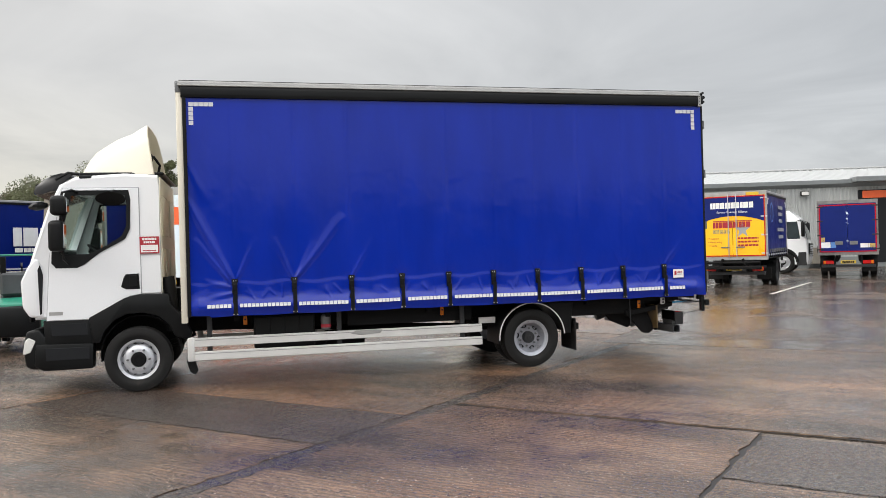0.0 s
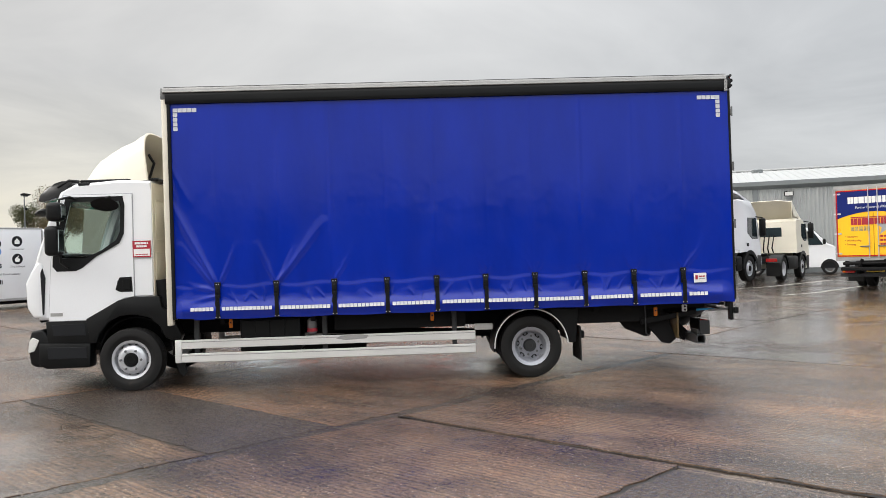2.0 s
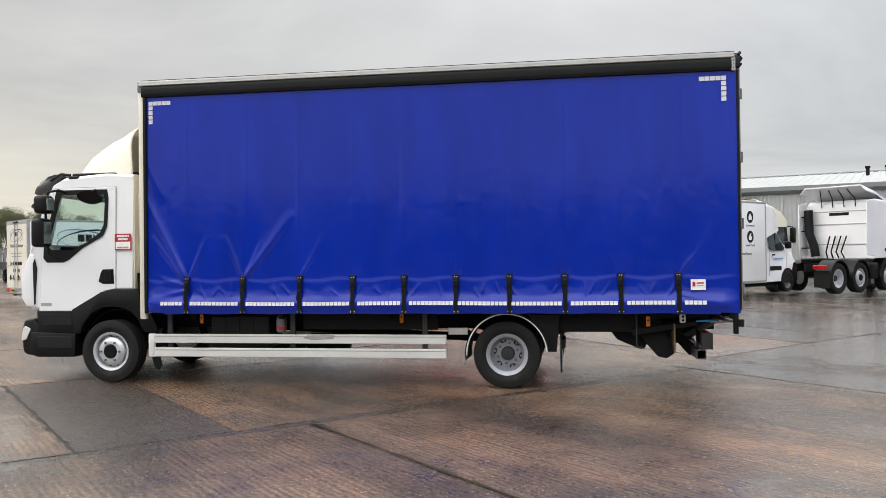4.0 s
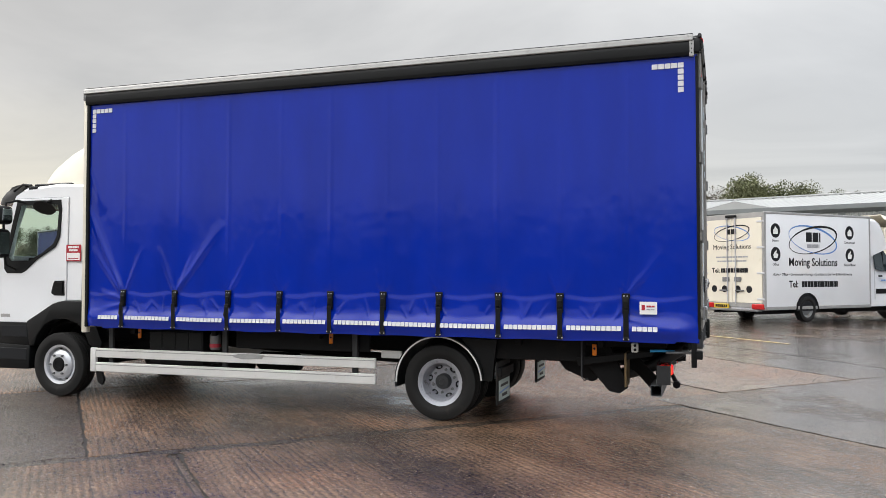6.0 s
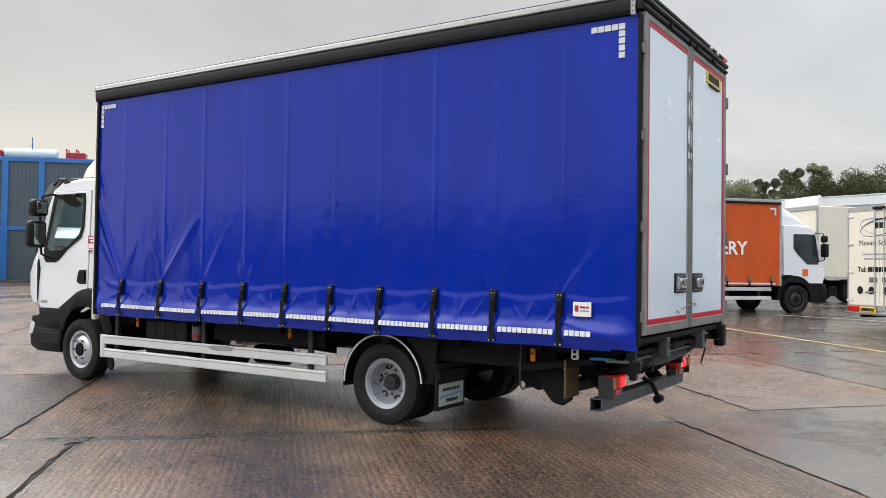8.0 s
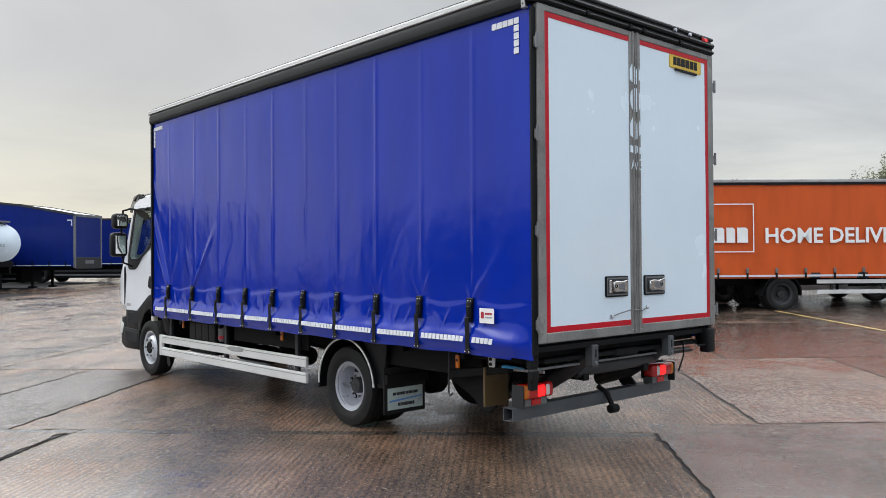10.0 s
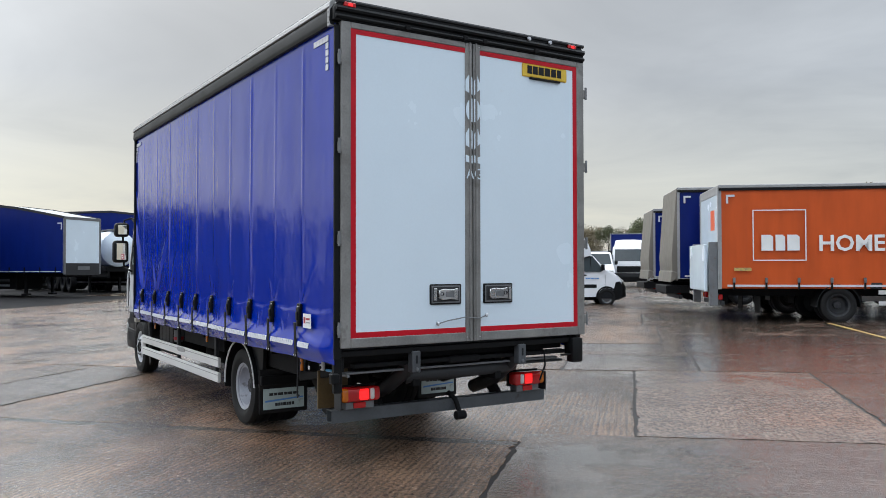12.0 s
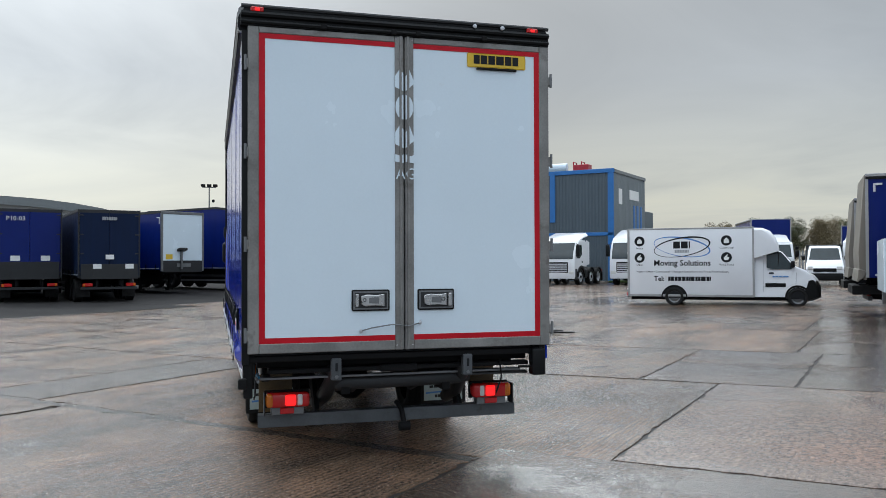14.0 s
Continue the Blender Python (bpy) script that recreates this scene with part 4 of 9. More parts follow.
def door_lock(y, s, own):
    """A sunk paddle lock: rounded black surround, grey pan, bright waisted paddle, barrel and tongue."""
    z = 1.383
    k = part("door_lock", box(-0.036, -0.022, y - 0.152, y + 0.152, z - 0.084, z + 0.084, 0.012, seg=2), BLACK, own, "steel paddle lock in a black surround")
    part("lock_rim", prism([(y - 0.140, z - 0.072), (y + 0.140, z - 0.072), (y + 0.140, z + 0.072), (y - 0.140, z + 0.072)], -0.0385, -0.035, 0.0, axis="x"), STEEL, k)
    part("lock_pan", box(-0.041, -0.038, y - 0.128, y + 0.128, z - 0.060, z + 0.060, 0.001), DARK_STEEL, k)
    py = y - s * 0.012
    part("paddle", prism([(py - 0.095, z - 0.048), (py - 0.02, z - 0.040), (py + 0.06, z - 0.046), (py + 0.092, z - 0.030), (py + 0.092, z + 0.036), (py + 0.04, z + 0.046), (py - 0.03, z + 0.040), (py - 0.095, z + 0.050)], -0.064, -0.040, 0.005, axis="x"), LOCK_STEEL, k, "bright steel paddle handle")
    part("paddle_dish", prism([(py - 0.05, z - 0.026), (py + 0.03, z - 0.022), (py + 0.03, z + 0.022), (py - 0.05, z + 0.026)], -0.067, -0.063, 0.001, axis="x"), STEEL, k)
    part("lock_barrel", lathe([(-0.05, 0.001), (-0.072, 0.014), (-0.05, 0.017)], 14, axis="x", closed=False), DARK_STEEL, k, m=Matrix.Translation((0, y + s * 0.055, z + 0.004)))
    part("lock_bracket", box(-0.060, -0.038, y + s * 0.112 - 0.014, y + s * 0.112 + 0.014, z - 0.052, z + 0.052, 0.005), LOCK_STEEL, k)


door_lock(0.25, 1, dl)
door_lock(-0.285, -1, dr)
retainer = part("door_retainer", tube([(-0.04, 0.32, 1.145), (-0.055, 0.25, 1.165), (-0.06, 0.08, 1.19), (-0.06, -0.06, 1.175), (-0.05, -0.14, 1.195)], 0.005), STEEL, dl, "loose wire door retainer")
part("retainer_eye", lathe([(-0.01, 0.012), (0, 0.02), (0.01, 0.012)], 10), SILVER, retainer, m=Matrix.Translation((-0.04, 0.33, 1.145)))
part("retainer_eye", lathe([(-0.01, 0.012), (0, 0.02), (0.01, 0.012)], 10), SILVER, retainer, m=Matrix.Translation((-0.05, -0.15, 1.20)))
plate = part("number_plate", box(-0.031, -0.023, -1.072, -0.560, 3.293, 3.410, 0.008), PLATE_YELLOW, dr, "yellow plate on the door's upper corner")
part("plate_print", stripe_bars(0.40, 0.072, 7, 0.002, 5), INK, plate, m=on_rear(-0.031, -0.816, 3.358))
part("plate_lamp", box(-0.045, -0.022, -0.99, -0.64, 3.274, 3.292, 0.004), BLACK, plate)

# ---- underneath at the tail ----
part("rear_cross_member", box(0.0, 0.10, -BY + 0.06, BY - 0.06, 0.915, 0.962, 0.006), CHASSIS, truck, "dark steel rear cross member")
lift = part("tail_lift", box(0.30, 1.25, -1.06, 1.02, 0.79, 0.86, 0.01), CHASSIS, truck, "folded black tail lift under the body")
part("lift_edge", box(0.10, 0.16, -1.06, 1.10, 0.765, 0.785, 0.004), STEEL, lift)
part("lift_edge", box(0.06, 0.14, -1.12, 1.04, 0.815, 0.85, 0.006), CHASSIS, lift)
part("lift_edge", box(0.12, 0.20, -1.14, -0.55, 0.735, 0.755, 0.004), DARK_STEEL, lift)
part("lift_tube", tube([(0.22, 0.50, 0.70), (0.20, 0.42, 0.715), (0.20, 0.0, 0.715), (0.20, -0.52, 0.725), (0.22, -0.62, 0.735)], 0.065, 14), DARK_STEEL, lift, "thick black lift torsion tube")
for yy in (0.52, -0.56):
    part("lift_arm", tube([(0.08, yy, 0.84), (0.16, yy, 0.76), (0.45, yy * 1.06, 0.58), (0.82, yy * 1.10, 0.46)], 0.062, 12), DARK_STEEL, lift, "dark lift arm")
    part("lift_ram", tube([(0.30, yy * 0.55, 0.72), (0.85, yy * 0.5, 0.56)], 0.04, 10), DARK_STEEL, lift)
    br = part("lift_bracket", box(-0.02, 0.06, yy - 0.040, yy + 0.040, 0.755, 0.93, 0.008), BEAM_GREY, lift, "grey bracket with a slot")
    # the slot's shade is a dark plate laid on the bracket
    part("bracket_slot", box(-0.023, -0.015, yy - 0.010, yy + 0.010, 0.83, 0.895, 0.003), INK, br)
    part("bracket_bolt", lathe([(0, 0.016), (0.010, 0.014), (0.011, 0.001)], 6, closed=False, axis="x"), STEEL, br, m=pose(-0.02, yy, 0.785, 0, 0, 180))
part("lift_motor", box(0.05, 0.18, -0.16, 0.16, 0.80, 0.86, 0.012), CHASSIS, lift)
bb = None
for a in ((0.34, 0.346, 0.350, 0.452), (0.434, 0.44, 0.350, 0.452), (0.346, 0.434, 0.350, 0.356), (0.346, 0.434, 0.446, 0.452)):
    bb = box(a[0], a[1], -1.10, 1.10, a[2], a[3], 0.0, bb)
beam = part("underrun_beam", bb, BEAM_GREY, truck, "grey hollow steel underrun beam")
for sgn in (1, -1):
    part("beam_hanger", prism([(0.40, 0.36), (0.46, 0.34), (0.62, 0.52), (0.90, 0.66), (0.90, 0.74), (0.62, 0.70), (0.50, 0.56), (0.40, 0.46)], sgn * 0.62 - 0.02, sgn * 0.62 + 0.02, 0.004), CHASSIS, beam, "black plate hanger")
    lamp = part("rear_lamp", box(0.26, 0.38, sgn * 0.87 - 0.175, sgn * 0.87 + 0.175, 0.515, 0.635, 0.03, seg=3), RED_LENS, truck, "red and amber rear lamp cluster, lit")
    part("amber_end", box(0.255, 0.375, sgn * 1.01 - 0.030, sgn * 1.01 + 0.038, 0.518, 0.632, 0.028, seg=3), AMBER, lamp)
    part("lit_segment", box(0.250, 0.30, sgn * 0.85 - 0.045, sgn * 0.85 + 0.045, 0.53, 0.62, 0.012), RED_LIT, lamp, "glowing red tail light")
    part("reverse_lens", box(0.252, 0.30, sgn * 0.775 - 0.024, sgn * 0.775 + 0.024, 0.53, 0.62, 0.012), WHITE_LENS, lamp)
    part("lamp_back", box(0.380, 0.392, sgn * 0.87 - 0.18, sgn * 0.87 + 0.18, 0.50, 0.645, 0.004), BLACK, lamp)
    part("lamp_foot", box(0.30, 0.40, sgn * 0.87 - 0.13, sgn * 0.87 + 0.13, 0.455, 0.515, 0.004), STEEL, lamp)
    part("lamp_guard", box(0.262, 0.385, min(sgn * 1.050, sgn * 1.06), max(sgn * 1.050, sgn * 1.06), 0.455, 0.632, 0.003), DARK_STEEL, lamp, "dark steel end guard")
    part("foot_reflector", box(0.290, 0.302, sgn * 0.87 - 0.05, sgn * 0.87 + 0.06, 0.462, 0.510, 0.004), RED_LENS, lamp)
tow = part("lift_crank", tube([(0.40, -0.05, 0.50), (0.32, -0.08, 0.44), (0.27, -0.09, 0.33)], 0.022, 10), CHASSIS, truck, "black crank hanging over the beam")
part("crank_knob", lathe([(-0.05, 0.001), (-0.045, 0.038), (0.045, 0.038), (0.05, 0.001)], 14, closed=False), CHASSIS, tow, m=Matrix.Translation((0.265, -0.09, 0.315)))
part("buffer", box(-0.06, 0.04, -1.235, -1.11, 0.735, 0.96, 0.02, seg=2), BLACK, truck, "black rubber corner buffer")
part("buffer_pin", tube([(-0.02, -1.0, 0.81), (-0.02, -1.12, 0.81)], 0.01), CHASSIS, truck)
part("corner_bracket", box(0.02, 0.07, BY - 0.10, BY - 0.03, 0.64, 0.96, 0.008), BLACK, truck, "black corner bracket")
part("corner_block", box(-0.03, 0.03, BY - 0.055, BY + 0.012, 0.72, 0.80, 0.008), BLACK, truck)
part("hook_cable", tube([(0.05, -0.86, 0.86), (0.06, -0.88, 0.72), (0.09, -0.84, 0.58)], 0.008), BLACK, truck)
part("greasy_flap", box(0.66, 0.68, 0.80, 1.08, 0.42, 0.74, 0.004), BROWN_FLAP, truck, "brown greasy mud flap")
part("greasy_flap", box(0.66, 0.68, -1.02, -0.78, 0.50, 0.76, 0.004), BROWN_FLAP, truck, "brown greasy mud flap")
part("side_beam", prism([(0.42, 0.77), (0.42, 0.715), (1.12, 0.60), (1.14, 0.68)], 1.0, 1.06, 0.008), CHASSIS, truck, "sloping steel side beam")
part("side_hanger", prism([(1.08, 0.86), (0.84, 0.84), (0.70, 0.52), (0.66, 0.40), (0.74, 0.34), (0.84, 0.36), (1.06, 0.62)], 0.92, 0.96, 0.006), CHASSIS, truck, "bent black plate bracket")
part("side_hanger", prism([(1.36, 0.84), (1.34, 0.62), (1.28, 0.54), (1.02, 0.43), (0.97, 0.45), (0.90, 0.60), (0.94, 0.84)], 0.82, 0.86, 0.006), CHASSIS, truck, "bent black plate bracket")
part("hook_rod", tube([(1.08, 1.08, 0.84), (1.08, 1.09, 0.50), (1.05, 1.10, 0.47), (1.02, 1.10, 0.49)], 0.008), DARK_STEEL, truck)
ctl = part("control_box", box(0.55, 0.615, 1.06, 1.09, 0.75, 0.84, 0.01), PAPER, truck, "small cream control box")
for z in (0.775, 0.815):
    part("control_knob", lathe([(0, 0.014), (0.012, 0.012), (0.013, 0.001)], 10, closed=False), INK, ctl, m=Matrix.Translation((0.58, 1.09, z)))
part("blue_tap", tube([(0.22, 1.10, 0.77), (0.34, 1.11, 0.775), (0.44, 1.10, 0.77)], 0.012), BLUE_SIGNAL, truck)
part("tail_bar", tube([(0.0, 1.12, 0.77), (0.3, 1.12, 0.76)], 0.012), STEEL, truck)

# ---- chassis ----
for sgn in (1, -1):
    part("chassis_rail", prism([(0.15, 0.62), (0.15, 0.86), (7.6, 0.86), (7.6, 0.64)], sgn * 0.42 - 0.035, sgn * 0.42 + 0.035, 0.004), CHASSIS, truck, "black steel chassis rail")
part("under_frame", box(0.12, BX - 0.1, -1.12, 1.12, 0.86, 0.95, 0.004), CHASSIS, truck)
for x in (0.9, 1.7, 3.9, 5.2, 6.3):
    part("cross_bearer", box(x - 0.03, x + 0.03, -1.1, 1.1, 0.79, 0.86, 0.004), CHASSIS, truck)
part("side_skirt_panel", box(3.32, 4.95, 1.0, 1.03, 0.66, 0.90, 0.006), CHASSIS, truck, "black side panel")
part("tail_skirt", box(1.05, 2.05, 1.00, 1.03, 0.64, 0.88, 0.006), CHASSIS, truck)
batt = part("battery_box", box(5.36, 6.10, 0.62, 1.06, 0.44, 0.84, 0.02, seg=2), BLACK, truck, "black ribbed battery box")
for k in range(4):
    part("box_panel", box(5.375 + 0.18 * k, 5.375 + 0.17 + 0.18 * k, 1.055, 1.068, 0.50, 0.82, 0.006), BLACK, batt)
flt = part("air_dryer", lathe([(0.63, 0.001), (0.63, 0.05), (0.655, 0.062), (0.80, 0.062), (0.82, 0.045), (0.82, 0.001)], 20, axis="z", closed=False), STEEL, truck, "silver canister", m=Matrix.Translation((5.22, 1.03, 0)))
part("canister_band", lathe([(0.66, 0.0645), (0.70, 0.0645)], 20, axis="z", closed=False), INK_RED, flt)
for k, (x, z, l) in enumerate(((5.6, 0.40, 0.9), (4.9, 0.42, 0.6))):
    part("air_tank", lathe([(0, 0.001), (0.02, 0.09), (0.06, 0.115), (l - 0.06, 0.115), (l - 0.02, 0.09), (l, 0.001)], 20, axis="x", closed=False), CHASSIS, truck, m=Matrix.Translation((x - l / 2, 0.35 - 0.2 * k, z)))
part("prop_shaft", tube([(2.6, 0, 0.45), (6.6, 0, 0.66)], 0.05, 12), CHASSIS, truck)
part("rear_axle", tube([(R_AXLE, -0.95, 0.385), (R_AXLE, 0.95, 0.385)], 0.07, 12), CHASSIS, truck)
part("axle_casing", lathe([(-0.2, 0.001), (-0.18, 0.10), (-0.06, 0.19), (0.06, 0.19), (0.18, 0.10), (0.2, 0.001)], 20, closed=False), CHASSIS, truck, m=Matrix.Translation((R_AXLE, 0, 0.385)))
part("front_axle", tube([(F_AXLE, -0.9, 0.36), (F_AXLE, 0.9, 0.36)], 0.06, 12), CHASSIS, truck)
part("engine_sump", box(6.95, 8.2, -0.42, 0.42, 0.45, 0.9, 0.05, seg=2), CHASSIS, truck)
for sgn in (1, -1):
    for x in (R_AXLE, F_AXLE):
        part("leaf_spring", tube([(x - 0.65, sgn * 0.5, 0.62), (x - 0.3, sgn * 0.5, 0.50), (x, sgn * 0.5, 0.46), (x + 0.3, sgn * 0.5, 0.50), (x + 0.65, sgn * 0.5, 0.62)], 0.035), CHASSIS, truck)
part("cab_hose", tube([(6.98, 0.75, 1.05), (6.96, 0.80, 0.90), (7.05, 0.85, 0.80)], 0.05, 10), CHASSIS, truck)
part("intake_pipe", tube([(7.06, 0.80, 0.70), (7.06, 0.86, 1.0), (7.10, 0.84, 1.35)], 0.075, 12), BLACK, truck, "black air intake pipe behind the cab")
for x in (6.62, 5.06, 3.465):
    part("guard_post", box(x - 0.03, x + 0.03, 1.05, 1.09, 0.36, 0.87, 0.005), DARK_STEEL, truck, "grey steel guard post")


def side_guard(s, x0, x1):
    for z0, z1 in ((0.505, 0.612), (0.340, 0.447)):
        r = part("guard_rail", box(x0, x1, s * 1.10, s * 1.135, z0, z1, 0.006), RAIL_WHITE, truck, "pale aluminium side guard rail")
        part("rail_groove", box(x0 + 0.01, x1 - 0.01, s * 1.134, s * 1.138, z1 - 0.030, z1 - 0.022), ALLOY, r)
    e = part("guard_end", box(x1 - 0.005, x1 + 0.075, s * 1.095, s * 1.140, 0.335, 0.617, 0.012, seg=2), RAIL_WHITE, truck, "pale aluminium guard end plate")
    for z in (0.37, 0.42, 0.53, 0.58):
        part("bolt", RIVET, INK, e, m=pose(x1 + 0.015, s * 1.140, z) if s > 0 else pose(x1 + 0.015, s * 1.140, z, 180))


side_guard(1, 3.21, 6.80)
side_guard(-1, 3.21, 6.80)
part("rail_dent", prism([(4.86, 0.605), (4.62, 0.612), (4.52, 0.60), (4.55, 0.56), (4.80, 0.548), (4.92, 0.57)], 1.130, 1.141, 0.004), ALLOY, truck, "scuffed dent in the guard rail")
part("rear_guard_stub", box(2.98, 3.21, 0.95, 0.98, 0.60, 0.68, 0.006), RAIL_WHITE, truck)
part("front_flap", prism([(6.80, 0.34), (6.90, 0.34), (6.86, 0.20), (6.80, 0.16), (6.76, 0.22)], 1.0, 1.03, 0.004), BLACK, truck, "black rubber flap")
for x, z in ((6.20, 0.795), (3.735, 0.80), (0.955, 0.765)):
    rf = part("side_reflector", box(x - 0.022, x + 0.022, 1.09, 1.11, z - 0.055, z + 0.055, 0.006), AMBER, truck, "orange side reflector")
    part("reflector_dot", lathe([(0, 0.012), (0.004, 0.011), (0.005, 0.001)], 10, closed=False), INK, rf, m=Matrix.Translation((x, 1.109, z + 0.012)))
    part("reflector_stem", box(x - 0.012, x + 0.012, 1.085, 1.10, z + 0.05, z + 0.10), CHASSIS, rf)

# wheels, mudguards, flaps
for sgn in (1, -1):
    wheel(truck, F_AXLE - 0.025, sgn * 0.99 - 0.06, 0.385, style="front", side=sgn)
    wheel(truck, R_AXLE, sgn * 0.985, 0.385, style="rear", side=sgn, twin=True, turn=20, rim_mat=RIM_GREY)
    g = part("rear_mudguard", arch_strip(R_AXLE, 0.395, 0.455, 0.475, sgn * 0.62, sgn * 1.13, -8, 172, 26), BLACK, truck, "black rear mudguard with a bright rim")
    part("guard_rim", arch_strip(R_AXLE, 0.395, 0.448, 0.462, sgn * 1.125, sgn * 1.137, -2, 176, 26), RAIL_WHITE, g, "bright edging strip")
    part("guard_skirt", prism([(R_AXLE - 0.46, 0.84), (R_AXLE - 0.22, 0.85), (R_AXLE - 0.40, 0.62), (R_AXLE - 0.46, 0.42), (R_AXLE - 0.56, 0.42), (R_AXLE - 0.60, 0.84)], sgn * 1.05, sgn * 1.09, 0.006), BLACK, g)
    fl = part("mud_flap", box(R_AXLE - 0.62, R_AXLE - 0.60, min(sgn * 0.64, sgn * 1.14), max(sgn * 0.64, sgn * 1.14), 0.19, 0.62, 0.008), RUBBER, truck, "black rubber mud flap with a pale sign panel")
    pn = part("flap_panel", plaque(0.42, 0.20, 0.004, r=0.0015), FLAP_PANEL, fl, "weathered pale green sign panel", on_rear(R_AXLE - 0.622, sgn * 0.89, 0.33))
    part("flap_print", stripe_bars(0.30, 0.026, 5, 0.002, 7), DARK_STEEL, pn, m=Matrix.Translation((0.0, 0.045, 0.004)))
    part("flap_print", prism([(-0.19, -0.03), (0.20, -0.005), (0.20, 0.008), (-0.19, -0.012)], 0.004, 0.0055, axis="z"), INK_MID, pn)
    part("flap_print", stripe_bars(0.20, 0.03, 6, 0.002, 9), DARK_STEEL, pn, m=Matrix.Translation((0.01, -0.055, 0.004)))
    part("flap_bar", box(R_AXLE - 0.66, R_AXLE - 0.60, min(sgn * 0.64, sgn * 1.13), max(sgn * 0.64, sgn * 1.13), 0.47, 0.56, 0.006), CHASSIS, fl)

# ---- cab ----
cab = part("cab", bmesh.new(), WHITE, truck, "clean white steel day cab", Matrix.Translation((-0.035, -0.08, 0)))
CY = 1.055
SIDE = [(8.60, 0.90), (8.665, 1.10), (8.675, 1.45), (8.60, 1.70), (8.44, 2.20), (8.315, 2.50), (8.14, 2.595), (7.60, 2.635), (7.22, 2.615), (7.20, 2.52), (7.20, 1.14), (7.46, 1.14), (7.70, 1.10), (8.02, 0.90)]


def cab_shell():
    """The shell lofted across the width: sides lean in to the roof, front bows forward."""
    rings = []
    for y in (-CY, -CY + 0.025, -0.80, -0.4, 0.0, 0.4, 0.80, CY - 0.025, CY):
        ring = []
        bow = 0.06 * (1 - (y / CY) ** 2)
        inset = 0.03 if abs(y) > CY - 0.01 else 0.0
        for px, pz in SIDE:
            k = max(0, min(1, (px - 8.0) / 0.6))
            xx = px + bow * k - inset * (1 if px > 8.2 else -0.3 if px < 7.3 else 0)
            lean = 0.045 * max(0, (pz - 1.7) / 0.9)
            yy = y * (1 - lean)
            zz = pz - (inset if pz > 2.5 else -inset if pz < 1.2 else 0) - (0.03 * abs(y / CY) ** 3 if pz > 2.4 else 0)
            ring.append((xx, yy, zz))
        rings.append(ring)
    return loft(rings)


def lean_y(z, extra=0.0):
    return CY * (1 - 0.045 * max(0, (z - 1.7) / 0.9)) + extra


def skin(points, off, thick=0.008, s=1):
    """A shaped sheet laid on the cab's side."""
    bm = bmesh.new()
    a = [bm.verts.new((px, s * lean_y(pz, off), pz)) for px, pz in points]
    b = [bm.verts.new((px, s * lean_y(pz, off + thick), pz)) for px, pz in points]
    bm.faces.new(a)
    bm.faces.new(b[::-1])
    for i in range(len(a)):
        j = (i + 1) % len(a)
        bm.faces.new((a[i], b[i], b[j], a[j]))
    bmesh.ops.recalc_face_normals(bm, faces=bm.faces)
    bmesh.ops.bevel(bm, geom=[e for e in bm.edges if all(abs(abs(v.co.y) - lean_y(v.co.z, off + thick)) < 1e-4 for v in e.verts)], offset=min(0.004, thick * 0.6), segments=1, affect="EDGES")
    return bm


shell = cab_shell()
# cut the side windows, windscreen and rear window out of the shell
WIN = [(8.195, 2.36), (7.58, 2.36), (7.560, 2.27), (7.57, 1.96), (7.62, 1.85), (7.80, 1.73), (8.00, 1.635), (8.31, 1.635), (8.36, 1.69)]
cab.data = finish(shell, "cab")
cab.data.materials.append(WHITE)


def cutter(bm):
    ob = new("cutter", finish(bm, "cutter", False))
    return ob


def carve(ob, cuts):
    """Cuts solids out of a mesh and keeps the result as plain mesh data."""
    for c in cuts:
        bpy.context.view_layer.update()
        c.matrix_world = ob.matrix_world.copy()
        md = ob.modifiers.new("cut", "BOOLEAN")
        md.operation, md.solver, md.object = "DIFFERENCE", "EXACT", c
        bpy.context.view_layer.update()
        me = bpy.data.meshes.new_from_object(ob.evaluated_get(bpy.context.evaluated_depsgraph_get()))
        ob.modifiers.clear()
        ob.data = me
        me.shade_smooth()
        me.set_sharp_from_angle(angle=radians(32))
        bpy.data.objects.remove(c)


